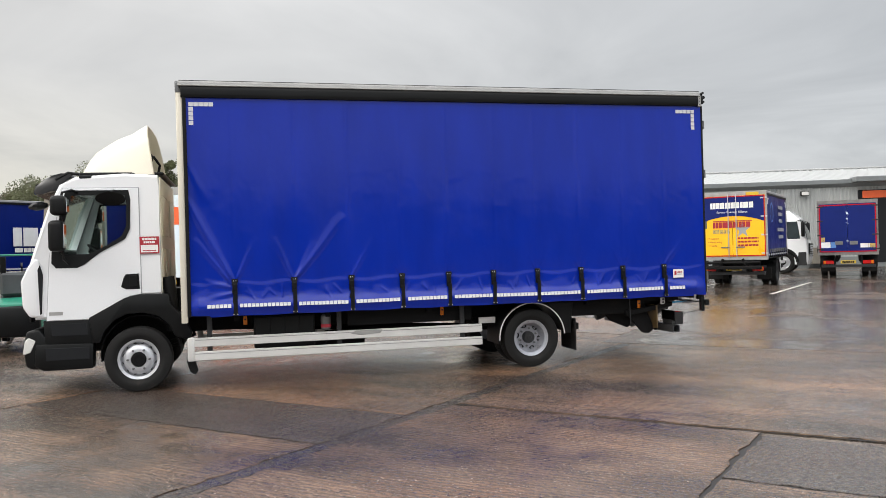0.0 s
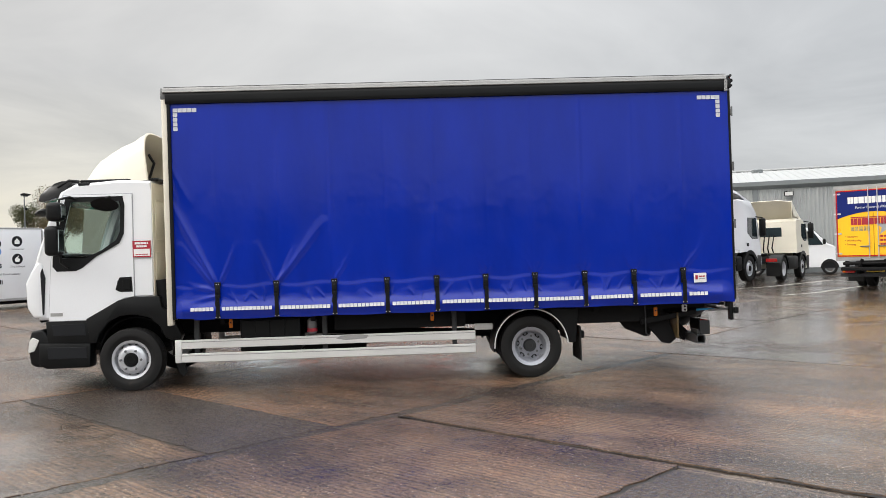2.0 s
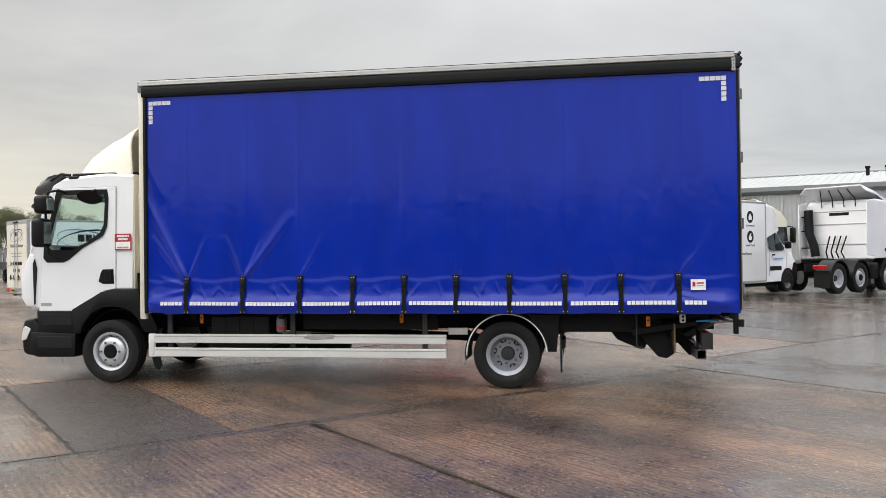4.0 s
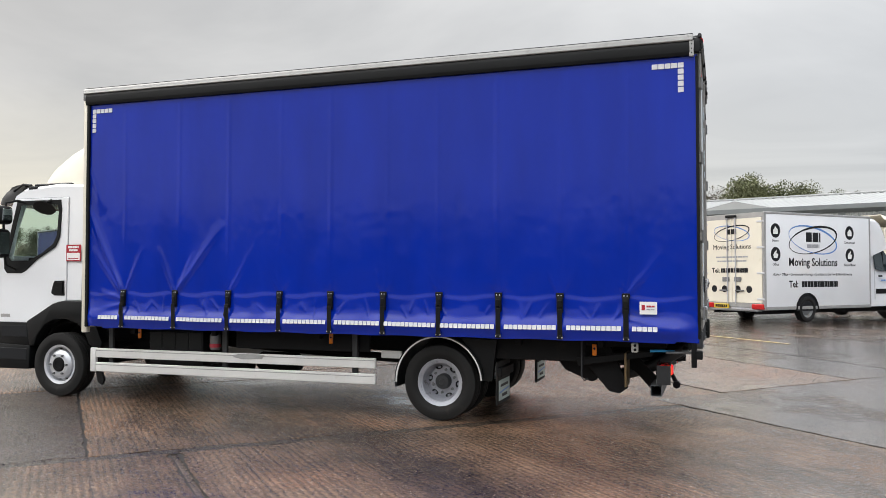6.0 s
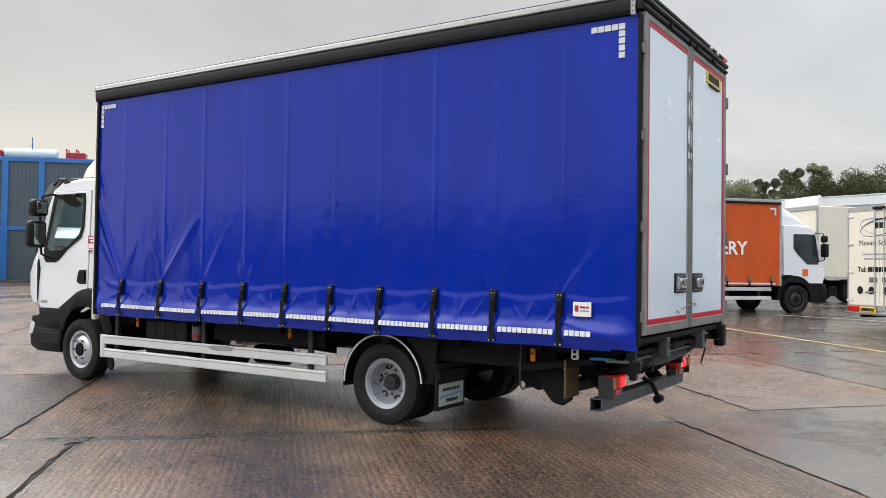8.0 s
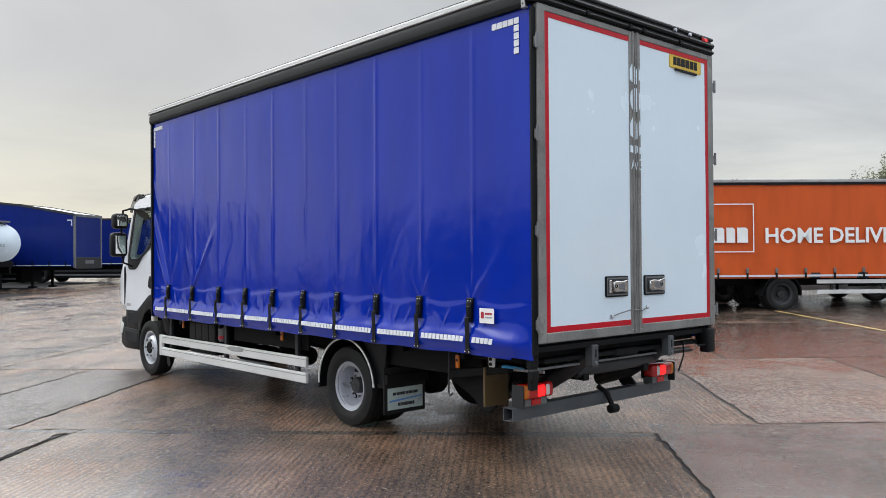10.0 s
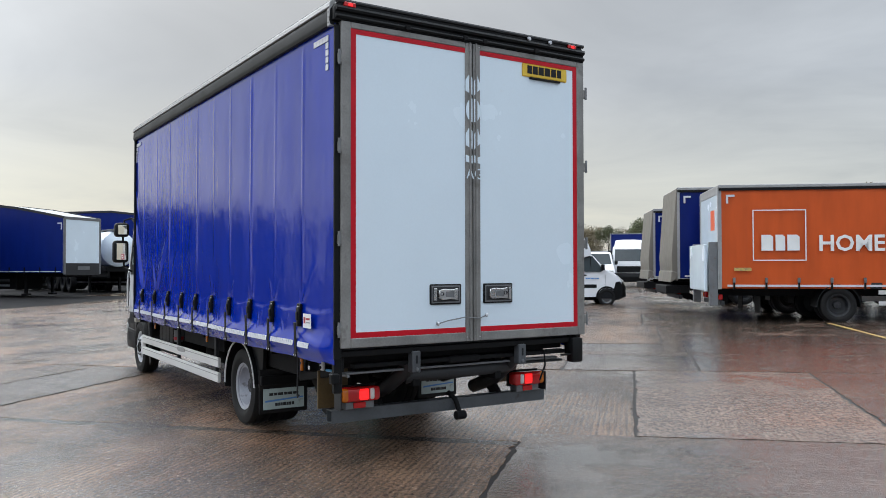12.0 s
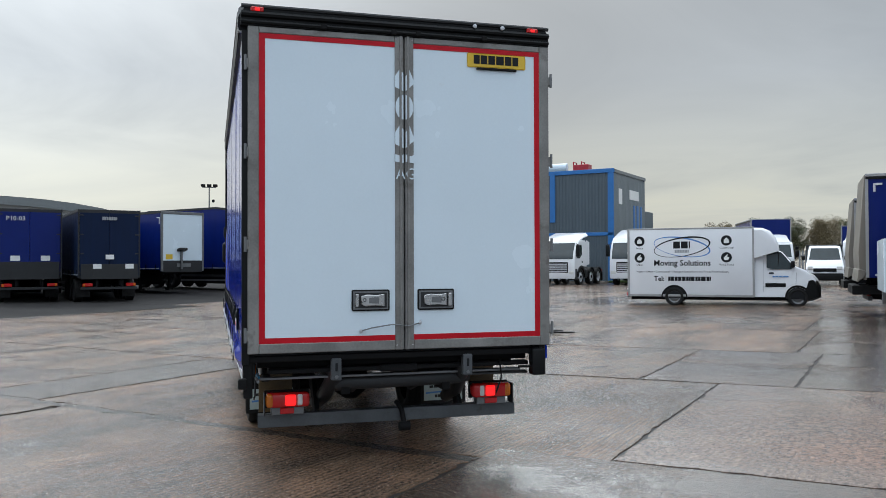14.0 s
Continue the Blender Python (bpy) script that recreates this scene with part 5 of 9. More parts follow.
carve(cab, [cutter(loft([[(8.55, y, 1.14), (8.50, y, 1.7), (8.24, y, 2.45), (7.34, y, 2.50), (7.28, y, 2.45), (7.28, y, 1.20), (7.5, y, 1.18), (8.0, y, 1.05)] for y in (-0.98, 0.98)])),
            cutter(prism(WIN, -1.3, 1.3)),
            cutter(prism([(-0.90, 1.72), (-0.86, 2.44), (0.86, 2.44), (0.90, 1.72)], 8.2, 9.0, axis="x"))])
for s in (1, -1):
    dpts = [(8.43, 1.62), (8.275, 2.43), (7.44, 2.43), (7.43, 1.16), (7.56, 1.14), (7.72, 1.06), (7.90, 0.935), (8.02, 0.885), (8.475, 0.885)]
    door = part("cab_door", skin(dpts, 0.001, 0.014, s), WHITE, cab, "white cab door with a dropped window line")
    carve(door, [cutter(prism(WIN, s * 0.8, s * 1.3))])
    gap = part("door_shut_line", skin([(p[0] + (0.008 if p[0] > 8 else -0.008), p[1] + (0.008 if p[1] > 2 else -0.006)) for p in dpts], 0.0005, 0.0015, s), INK_GREY, door)
    carve(gap, [cutter(prism(WIN, s * 0.8, s * 1.3))])
    outer = [(8.245, 2.405), (7.55, 2.405), (7.528, 2.29), (7.54, 1.94), (7.595, 1.82), (7.88, 1.665), (8.05, 1.53), (8.13, 1.493), (8.36, 1.493), (8.41, 1.55), (8.405, 1.68)]
    trim = part("window_trim", skin(outer, 0.012, 0.008, s), BLACK, door, "black window surround")
    carve(trim, [cutter(prism([(8.180, 2.345), (7.595, 2.345), (7.575, 2.265), (7.585, 1.965), (7.632, 1.862), (7.805, 1.745), (8.005, 1.652), (8.30, 1.652), (8.342, 1.70)], s * 0.8, s * 1.4))])
    pane = part("side_pane", skin([(p[0], p[1]) for p in WIN], -0.012, 0.004, s), GLASS, door, "clear side window")
    pane.visible_shadow = False
    h = part("door_handle", skin([(7.625, 1.36), (7.60, 1.40), (7.455, 1.405), (7.445, 1.22), (7.60, 1.22), (7.655, 1.25)], 0.013, 0.006, s), BLACK, door, "black door handle recess")
    part("handle_pull", skin([(7.56, 1.38), (7.47, 1.385), (7.47, 1.25), (7.56, 1.25)], 0.02, 0.012, s), BLACK, h)
    if s > 0:
        st = part("door_sticker", box(7.215, 7.436, 1.056, 1.061, 1.640, 1.843), INK_RED, cab, "crimson and white notice sticker")
        part("sticker_sheet", box(7.228, 7.423, 1.060, 1.0635, 1.655, 1.742), PAPER, st)
        part("sticker_print", stripe_bars(0.165, 0.026, 4, 0.002, 3), PAPER, st, m=on_left(7.325, 1.061, 1.813))
        part("sticker_print", stripe_bars(0.13, 0.024, 4, 0.002, 4), PAPER, st, m=on_left(7.325, 1.061, 1.775))
        part("sticker_print", stripe_bars(0.15, 0.012, 5, 0.002, 6), INK_RED, st, m=on_left(7.325, 1.0635, 1.675))
        part("power_badge", box(8.30, 8.45, 1.068, 1.072, 0.945, 0.985), ALLOY, cab, "grey power badge")
    # wheel arch moulding
    arch = [(8.02, 0.90), (7.98, 0.60), (7.90, 0.60), (7.86, 0.72), (7.74, 0.86), (7.60, 0.925), (7.42, 0.935), (7.24, 0.89), (7.12, 0.78), (7.06, 0.64), (6.90, 0.58), (6.86, 0.66), (6.95, 0.86), (7.10, 1.02), (7.12, 1.15), (7.46, 1.155), (7.62, 1.12), (7.80, 1.02)]
    am = part("arch_moulding", prism(arch, s * 0.93, s * 1.085, 0.012, seg=2), BLACK, cab, "black plastic wheel arch moulding")
    part("arch_liner", arch_strip(F_AXLE, 0.44, 0.445, 0.46, min(s * 0.6, s * 0.94), max(s * 0.6, s * 0.94), -10, 185, 20), CHASSIS, am)
    # steps
    sp = part("step_unit", prism([(8.52, 0.885), (7.99, 0.885), (7.975, 0.58), (8.50, 0.60)], s * 0.86, s * 1.06, 0.015, seg=2), BLACK, cab, "black plastic cab steps")
    # dark plates paint the shade in the step pockets
    part("step_pocket", prism([(8.44, 0.84), (8.05, 0.845), (8.03, 0.70), (8.43, 0.70)], s * 1.05, s * 1.064, 0.004), INK, sp)
    part("step_tread", prism([(8.60, 0.62), (7.975, 0.60), (7.985, 0.305), (8.52, 0.30), (8.62, 0.36)], s * 0.86, s * 1.075, 0.02, seg=2), BLACK, sp)
    part("step_pocket", prism([(8.50, 0.565), (8.02, 0.56), (8.02, 0.42), (8.49, 0.42)], s * 1.066, s * 1.079, 0.004), INK, sp)
    # corner panel; a dark plate paints the shade in its air slot
    cp = part("corner_panel", prism([(8.50, 0.93), (8.66, 0.93), (8.735, 1.05), (8.75, 1.35), (8.68, 1.50), (8.60, 1.62), (8.54, 1.60), (8.50, 1.44)], s * 0.92, s * 1.068, 0.03, seg=3), WHITE, cab, "white front corner panel")
    part("air_slot", prism([(8.525, 0.97), (8.545, 0.96), (8.56, 1.48), (8.535, 1.54), (8.505, 1.42)], s * 1.05, s * 1.0745, 0.003), INK, cp)
    # mirrors on a bent arm
    arm = part("mirror_arm", tube([(8.10, s * 1.00, 2.37), (8.16, s * 1.12, 2.40), (8.25, s * 1.20, 2.37), (8.27, s * 1.22, 2.2), (8.26, s * 1.22, 1.85), (8.25, s * 1.20, 1.60), (8.22, s * 1.08, 1.54)], 0.016, 8), BLACK, cab, "black tube mirror arm")
    up = part("mirror", box(8.19, 8.365, s * 1.24 - 0.11, s * 1.24 + 0.11, 2.100, 2.330, 0.055, seg=4), BLACK, arm, "black wide-angle mirror housing")
    part("mirror_glass", box(8.183, 8.192, s * 1.24 - 0.07, s * 1.24 + 0.07, 2.14, 2.29, 0.003), MIRROR, up)
    lo = part("mirror", box(8.225, 8.385, s * 1.25 - 0.12, s * 1.25 + 0.12, 1.685, 2.045, 0.055, seg=4), BLACK, arm, "tall black main mirror housing")
    part("mirror_glass", box(8.218, 8.227, s * 1.25 - 0.075, s * 1.25 + 0.075, 1.73, 2.00, 0.003), MIRROR, lo)
    if s > 0:
        km = part("kerb_mirror", loft([[(7.72 + k * 0.19 + 0.13 * math.cos(t) * w, 1.06 + 0.07 * w * math.sin(t) * 1.0 + 0.05, 2.295 + 0.068 * w * math.sin(t) + 0.01 * k) for t in [2 * math.pi * i / 14 for i in range(14)]] for k, w in ((-0.30, 0.35), (-0.1, 1.0), (0.1, 1.15), (0.35, 0.95), (0.55, 0.5))]), BLACK, cab, "black oval kerb mirror")
        part("kerb_mirror_stem", tube([(7.70, 1.00, 2.41), (7.74, 1.08, 2.37)], 0.018), BLACK, km)
    part("roof_marker", box(7.96, 8.10, s * 0.97, s * 1.01, 2.545, 2.585, 0.012, seg=2), INK, cab, "black roof marker lamp")
    part("wiper_cowl", box(8.44, 8.58, s * 0.3 - 0.3, s * 0.3 + 0.3, 1.66, 1.70, 0.01), BLACK, cab)
wind = part("windscreen", loft([[(8.585 + 0.06 * (1 - (y / 1.0) ** 2), y * 0.98, 1.70), (8.30 + 0.055 * (1 - (y / 1.0) ** 2), y * 0.95, 2.46), (8.292 + 0.055 * (1 - (y / 1.0) ** 2), y * 0.95, 2.457), (8.577 + 0.06 * (1 - (y / 1.0) ** 2), y * 0.98, 1.697)] for y in (-0.93, -0.5, 0, 0.5, 0.93)]), GLASS, cab, "clear windscreen")
wind.visible_shadow = False
bump_pts = [(8.56, 0.79), (8.70, 0.77), (8.745, 0.60), (8.72, 0.36), (8.66, 0.325), (8.40, 0.31), (8.40, 0.62), (8.50, 0.70)]
fb = part("front_bumper", prism(bump_pts, -1.055, 1.055, 0.03, seg=3), BLACK, cab, "dark grey plastic front bumper")
part("front_grille", box(8.70, 8.735, -0.75, 0.75, 0.85, 1.30, 0.02, seg=2), BLACK, cab, "black front grille")
for s in (1, -1):
    part("headlamp", prism([(8.68, 0.70), (8.72, 0.66), (8.745, 0.50), (8.66, 0.52), (8.60, 0.66)], s * 0.86, s * 1.062, 0.01), WHITE_LENS, fb, "clear headlamp")
VISOR = [(8.17, 2.585), (8.20, 2.615), (8.30, 2.612), (8.40, 2.585), (8.50, 2.53), (8.575, 2.455), (8.602, 2.385), (8.575, 2.365), (8.50, 2.385), (8.42, 2.40), (8.36, 2.405), (8.30, 2.46), (8.22, 2.55)]
vis = part("sun_visor", loft([[(px + (0.09 - 0.09 * (y / 0.98) ** 2) * max(0, (px - 8.17) / 0.43) - (0.05 if abs(y) > 0.97 and px > 8.45 else 0), y, pz) for px, pz in VISOR] for y in (-0.985, -0.96, -0.8, -0.5, 0, 0.5, 0.8, 0.96, 0.985)]), SMOKED, cab, "dark smoked sun visor")
for s in (1, -1):
    part("visor_bracket", tube([(8.10, s * 0.96, 2.60), (8.22, s * 0.97, 2.615), (8.36, s * 0.98, 2.54)], 0.02), BLACK, vis)
part("front_kerb_mirror", loft([[(8.575 + 0.095 * w * math.cos(t), 0.86 + k, 2.235 + 0.045 * w * math.sin(t) - 0.2 * (0.095 * w * math.cos(t))) for t in [2 * math.pi * i / 12 for i in range(12)]] for k, w in ((-0.12, 0.4), (-0.08, 1), (0.08, 1), (0.14, 0.4))]), BLACK, vis)


def rise(u):
    """Height of the deflector's crown from front to back: steep rounded nose, long slope, then a lifted lip."""
    pts = ((0.0, 0.03), (0.064, 0.105), (0.115, 0.215), (0.22, 0.33), (0.40, 0.425), (0.56, 0.50), (0.78, 0.567), (0.87, 0.618), (1.0, 0.675))
    for (a, p), (b, q) in zip(pts, pts[1:]):
        if u <= b:
            return p + (q - p) * (u - a) / (b - a)
    return pts[-1][1]


def deflector():
    """The roof air deflector: a thin hollow shell that opens to the rear."""
    bm = bmesh.new()
    nu, nv = 22, 28
    for off, flip in ((0.0, False), (-0.018, True)):
        g = []
        for i in range(nu + 1):
            u = i / nu
            row = []
            for j in range(nv + 1):
                a = -1 + 2 * j / nv
                half = 0.76 + 0.19 * u
                hgt = rise(u) + off
                px = 8.14 - 0.77 * u
                k = max(0, 1 - abs(a) ** 5) ** 0.5
                lead = 0.10 * (1 - k) * u
                row.append(bm.verts.new((px - lead * (1 if u > 0.6 else 0.6) + (0.0 if off == 0 else -0.012 * u), (half + off) * a, 2.60 + hgt * k)))
            g.append(row)
        for i in range(nu):
            for j in range(nv):
                q = (g[i][j], g[i + 1][j], g[i + 1][j + 1], g[i][j + 1])
                bm.faces.new(q[::-1] if flip else q)
        if off == 0:
            outer = g
        else:
            for j in range(nv):
                bm.faces.new((outer[nu][j], outer[nu][j + 1], g[nu][j + 1], g[nu][j]))
    return bm


df = part("roof_deflector", deflector(), CREAM, cab, "off-white roof air deflector, open at the back")
for s in (1, -1):
    part("deflector_strut", tube([(7.38, s * 0.55, 2.62), (7.32, s * 0.5, 2.86), (7.40, s * 0.45, 2.98)], 0.018), CHASSIS, df)
part("deflector_seal", box(7.15, 8.12, -0.90, 0.90, 2.59, 2.63, 0.012), BLACK, df)
# cab back: ribs pressed in cream steel
for k, (y0, y1, z0, z1) in enumerate(((0.20, 0.92, 1.85, 2.35), (-0.92, -0.2, 1.85, 2.35), (0.55, 0.95, 1.3, 1.7), (0.1, 0.5, 1.3, 1.7), (-0.95, -0.1, 1.3, 1.7))):
    part("pressed_panel", box(7.185, 7.205, y0, y1, z0, z1, 0.02, seg=2), CREAM, cab)
part("cab_back_skin", box(7.192, 7.2, -1.02, 1.02, 1.16, 2.56, 0.0), CREAM, cab, "cream cab back")
# inside the cab
for s in (1, -1):
    sc = part("seat", box(7.42, 7.92, s * 0.55 - 0.25, s * 0.55 + 0.25, 1.30, 1.48, 0.06, seg=3), SEAT, cab, "dark cloth cab seat")
    part("backrest", prism([(7.40, 1.42), (7.55, 1.42), (7.48, 2.06), (7.36, 2.06)], s * 0.55 - 0.24, s * 0.55 + 0.24, 0.05, seg=3), SEAT, sc)
    part("headrest", box(7.36, 7.46, s * 0.55 - 0.13, s * 0.55 + 0.13, 2.08, 2.28, 0.04, seg=3), SEAT, sc)
part("dashboard", prism([(8.52, 1.22), (8.52, 1.62), (8.34, 1.66), (8.20, 1.52), (8.24, 1.22)], -0.97, 0.97, 0.03, seg=2), CABIN, cab, "dark dashboard")
sw = part("steering_wheel", lathe([(0.012 * math.sin(t), 0.22 + 0.014 * math.cos(t)) for t in [2 * math.pi * i / 8 for i in range(8)]], 28, axis="z"), BLACK, cab, "black steering wheel", pose(8.10, -0.55, 1.66, 0, -35, 0))
part("steering_hub", lathe([(-0.05, 0.001), (-0.04, 0.06), (0.01, 0.05), (0.012, 0.001)], 14, axis="z", closed=False), BLACK, sw)
part("steering_spoke", box(-0.21, 0.21, -0.015, 0.015, -0.02, -0.005, 0.003), BLACK, sw)
part("cab_floor", box(7.3, 8.5, -0.97, 0.97, 1.14, 1.19), CABIN, cab)

# ---- other vehicles: builders ----


def sheet_folds(x0, x1, z0, z1, y, s, seed, nx=60, nz=10, amp=0.018):
    """A slack curtain between x0 and x1, with a soft hem."""
    bm = bmesh.new()
    g = []
    for i in range(nx + 1):
        col = []
        x = x0 + (x1 - x0) * i / nx
        for j in range(nz + 1):
            z = z0 + (z1 - z0) * j / nz
            o = amp * (0.6 * math.sin(x * 5.1 + seed) * 0.4 + noise.noise((x * 1.7, seed * 3.0, z * 0.6))) * min(1, 4 * i / nx, 4 * (nx - i) / nx)
            o += 0.03 * math.exp(-((z - z0 - 0.12) / 0.1) ** 2)
            col.append(bm.verts.new((x, s * (y + o), z)))
        g.append(col)
    for i in range(nx):
        for j in range(nz):
            bm.faces.new((g[i][j], g[i + 1][j], g[i + 1][j + 1], g[i][j + 1]))
    return bm


def cab_body(parent, x0, colour, label, s_y=0.98, tall=0.0, roof=None):
    """A plain forward-control cab from its back wall at x0."""
    prof = [(px - 7.20 + x0, pz + (tall if pz > 2.1 else 0)) for px, pz in SIDE]
    rings = []
    for y in (-1.06, -1.03, -0.7, 0, 0.7, 1.03, 1.06):
        ins = 0.03 if abs(y) > 1.05 else 0
        rings.append([(px + 0.05 * (1 - y * y) * (1 if px - x0 > 1 else 0) - (ins if px - x0 > 1 else 0), y * s_y * (1 - 0.04 * max(0, pz - 1.7)), pz - (ins if pz > 2.4 else 0)) for px, pz in prof])
    c = part("cab", loft(rings), colour, parent, label)
    for s in (1, -1):
        w = [(px - 7.20 + x0, pz) for px, pz in [(8.30, 2.36), (7.55, 2.36), (7.55, 1.93), (7.68, 1.76), (8.02, 1.46), (8.40, 1.46), (8.44, 1.60)]]
        part("side_window", prism([(px, pz) for px, pz in w], s * (1.062 * s_y - 0.03), s * (1.062 * s_y + 0.004), 0.004), DARK_GLASS, c, "dark side window")
        part("door_handle", box(x0 + 0.25, x0 + 0.42, min(s * 1.04, s * 1.05), max(s * 1.045, s * 1.06), 1.22, 1.36, 0.004), BLACK, c)
        part("step_unit", prism([(x0 + 1.36, 0.92), (x0 + 0.80, 0.92), (x0 + 0.78, 0.34), (x0 + 1.40, 0.34)], s * 0.85, s * 1.065 * s_y, 0.02), BLACK, c, "black cab steps")
        arm = part("mirror_arm", tube([(x0 + 1.1, s * 1.0, 2.4), (x0 + 1.28, s * 1.2, 2.38), (x0 + 1.30, s * 1.22, 1.6), (x0 + 1.2, s * 1.05, 1.55)], 0.02, 6), BLACK, c)
        part("mirror", box(x0 + 1.22, x0 + 1.36, s * 1.24 - 0.11, s * 1.24 + 0.11, 1.68, 2.08, 0.04, seg=2), BLACK, arm)
        part("mirror", box(x0 + 1.22, x0 + 1.34, s * 1.23 - 0.10, s * 1.23 + 0.10, 2.12, 2.32, 0.04, seg=2), BLACK, arm)
    part("front_window", loft([[(x0 + 1.425 + 0.05 * (1 - y * y), y, 1.68), (x0 + 1.165 + 0.05 * (1 - y * y), y * 0.96, 2.44 + tall * 0.3), (x0 + 1.12, y * 0.96, 2.43 + tall * 0.3), (x0 + 1.38, y, 1.66)] for y in (-0.9, -0.45, 0, 0.45, 0.9)]), DARK_GLASS, c, "dark windscreen")
    part("grille", box(x0 + 1.44, x0 + 1.535, -0.75, 0.75, 0.95, 1.35, 0.02), BLACK, c)
    fb = part("front_bumper", prism([(x0 + 1.36, 0.90), (x0 + 1.50, 0.88), (x0 + 1.56, 0.66), (x0 + 1.53, 0.36), (x0 + 1.2, 0.32), (x0 + 1.2, 0.7)], -1.05, 1.05, 0.03, seg=2), BLACK, c, "grey plastic bumper")
    for s in (1, -1):
        part("headlamp", box(x0 + 1.50, x0 + 1.565, s * 0.82 - 0.14, s * 0.82 + 0.14, 0.60, 0.74, 0.02), WHITE_LENS, fb)
    if roof:
        part("roof_deflector", loft([[(x0 + 0.95, y, 2.60), (x0 + 0.55, y, 2.60 + roof * 0.55 * k), (x0 + 0.10, y, 2.60 + roof * k), (x0 - 0.02, y, 2.60 + roof * 0.8 * k), (x0 - 0.02, y, 2.60)] for y, k in ((-0.92, 0.55), (-0.85, 0.9), (-0.4, 1.0), (0.4, 1.0), (0.85, 0.9), (0.92, 0.55))]), colour, c, "roof air deflector")
    return c


def chassis_kit(t, x0, x1, axles, r=0.42, half=1.2, twin=True, front=None):
    for s in (1, -1):
        part("chassis_rail", box(x0, x1, s * 0.42 - 0.04, s * 0.42 + 0.04, 0.62, 0.86, 0.0), CHASSIS, t)
        for x in axles:
            wheel(t, x, s * (half - 0.17), r, r, 0.26, r * 0.62, "rear", s, nuts=False, twin=twin, rim_mat=DARK_STEEL)
            part("mudguard", arch_strip(x, r, r + 0.06, r + 0.08, min(s * (half - 0.55), s * (half - 0.02)), max(s * (half - 0.55), s * (half - 0.02)), -5, 185, 12), BLACK, t)
        if front is not None:
            wheel(t, front, s * (half - 0.2), r, r, 0.26, r * 0.62, "front", s, nuts=False, rim_mat=DARK_STEEL)
            part("arch_moulding", arch_strip(front, r + 0.04, r + 0.10, r + 0.24, min(s * (half - 0.35), s * (half - 0.12)), max(s * (half - 0.35), s * (half - 0.12)), -5, 185, 12), BLACK, t)


def rear_lights(t, x, half, z=0.66, plate=True):
    b = part("underrun_beam", box(x, x + 0.10, -half + 0.12, half - 0.12, z - 0.22, z - 0.11, 0.01), DARK_STEEL, t, "grey underrun beam")
    for s in (1, -1):
        l = part("rear_lamp", box(x - 0.03, x + 0.07, s * (half - 0.38) - 0.2, s * (half - 0.38) + 0.2, z - 0.09, z + 0.05, 0.02), RED_LENS, t, "red rear lamp cluster")
        part("amber_end", box(x - 0.033, x + 0.05, s * (half - 0.24) - 0.05, s * (half - 0.24) + 0.05, z - 0.085, z + 0.045, 0.015), AMBER, l)
        part("beam_hanger", box(x + 0.05, x + 0.30, s * 0.5 - 0.03, s * 0.5 + 0.03, z - 0.2, z + 0.2), CHASSIS, b)
        part("mud_flap", box(x + 0.9, x + 0.92, s * (half - 0.32) - 0.26, s * (half - 0.32) + 0.26, 0.22, 0.62), RUBBER, t)
    if plate:
        pl = part("number_plate", box(x - 0.035, x - 0.02, -0.28, 0.28, z - 0.07, z + 0.05, 0.004), PLATE_YELLOW, t, "yellow plate")
        part("plate_print", stripe_bars(0.44, 0.07, 7, 0.002, 5), INK, pl, m=on_rear(x - 0.035, 0, z - 0.01))


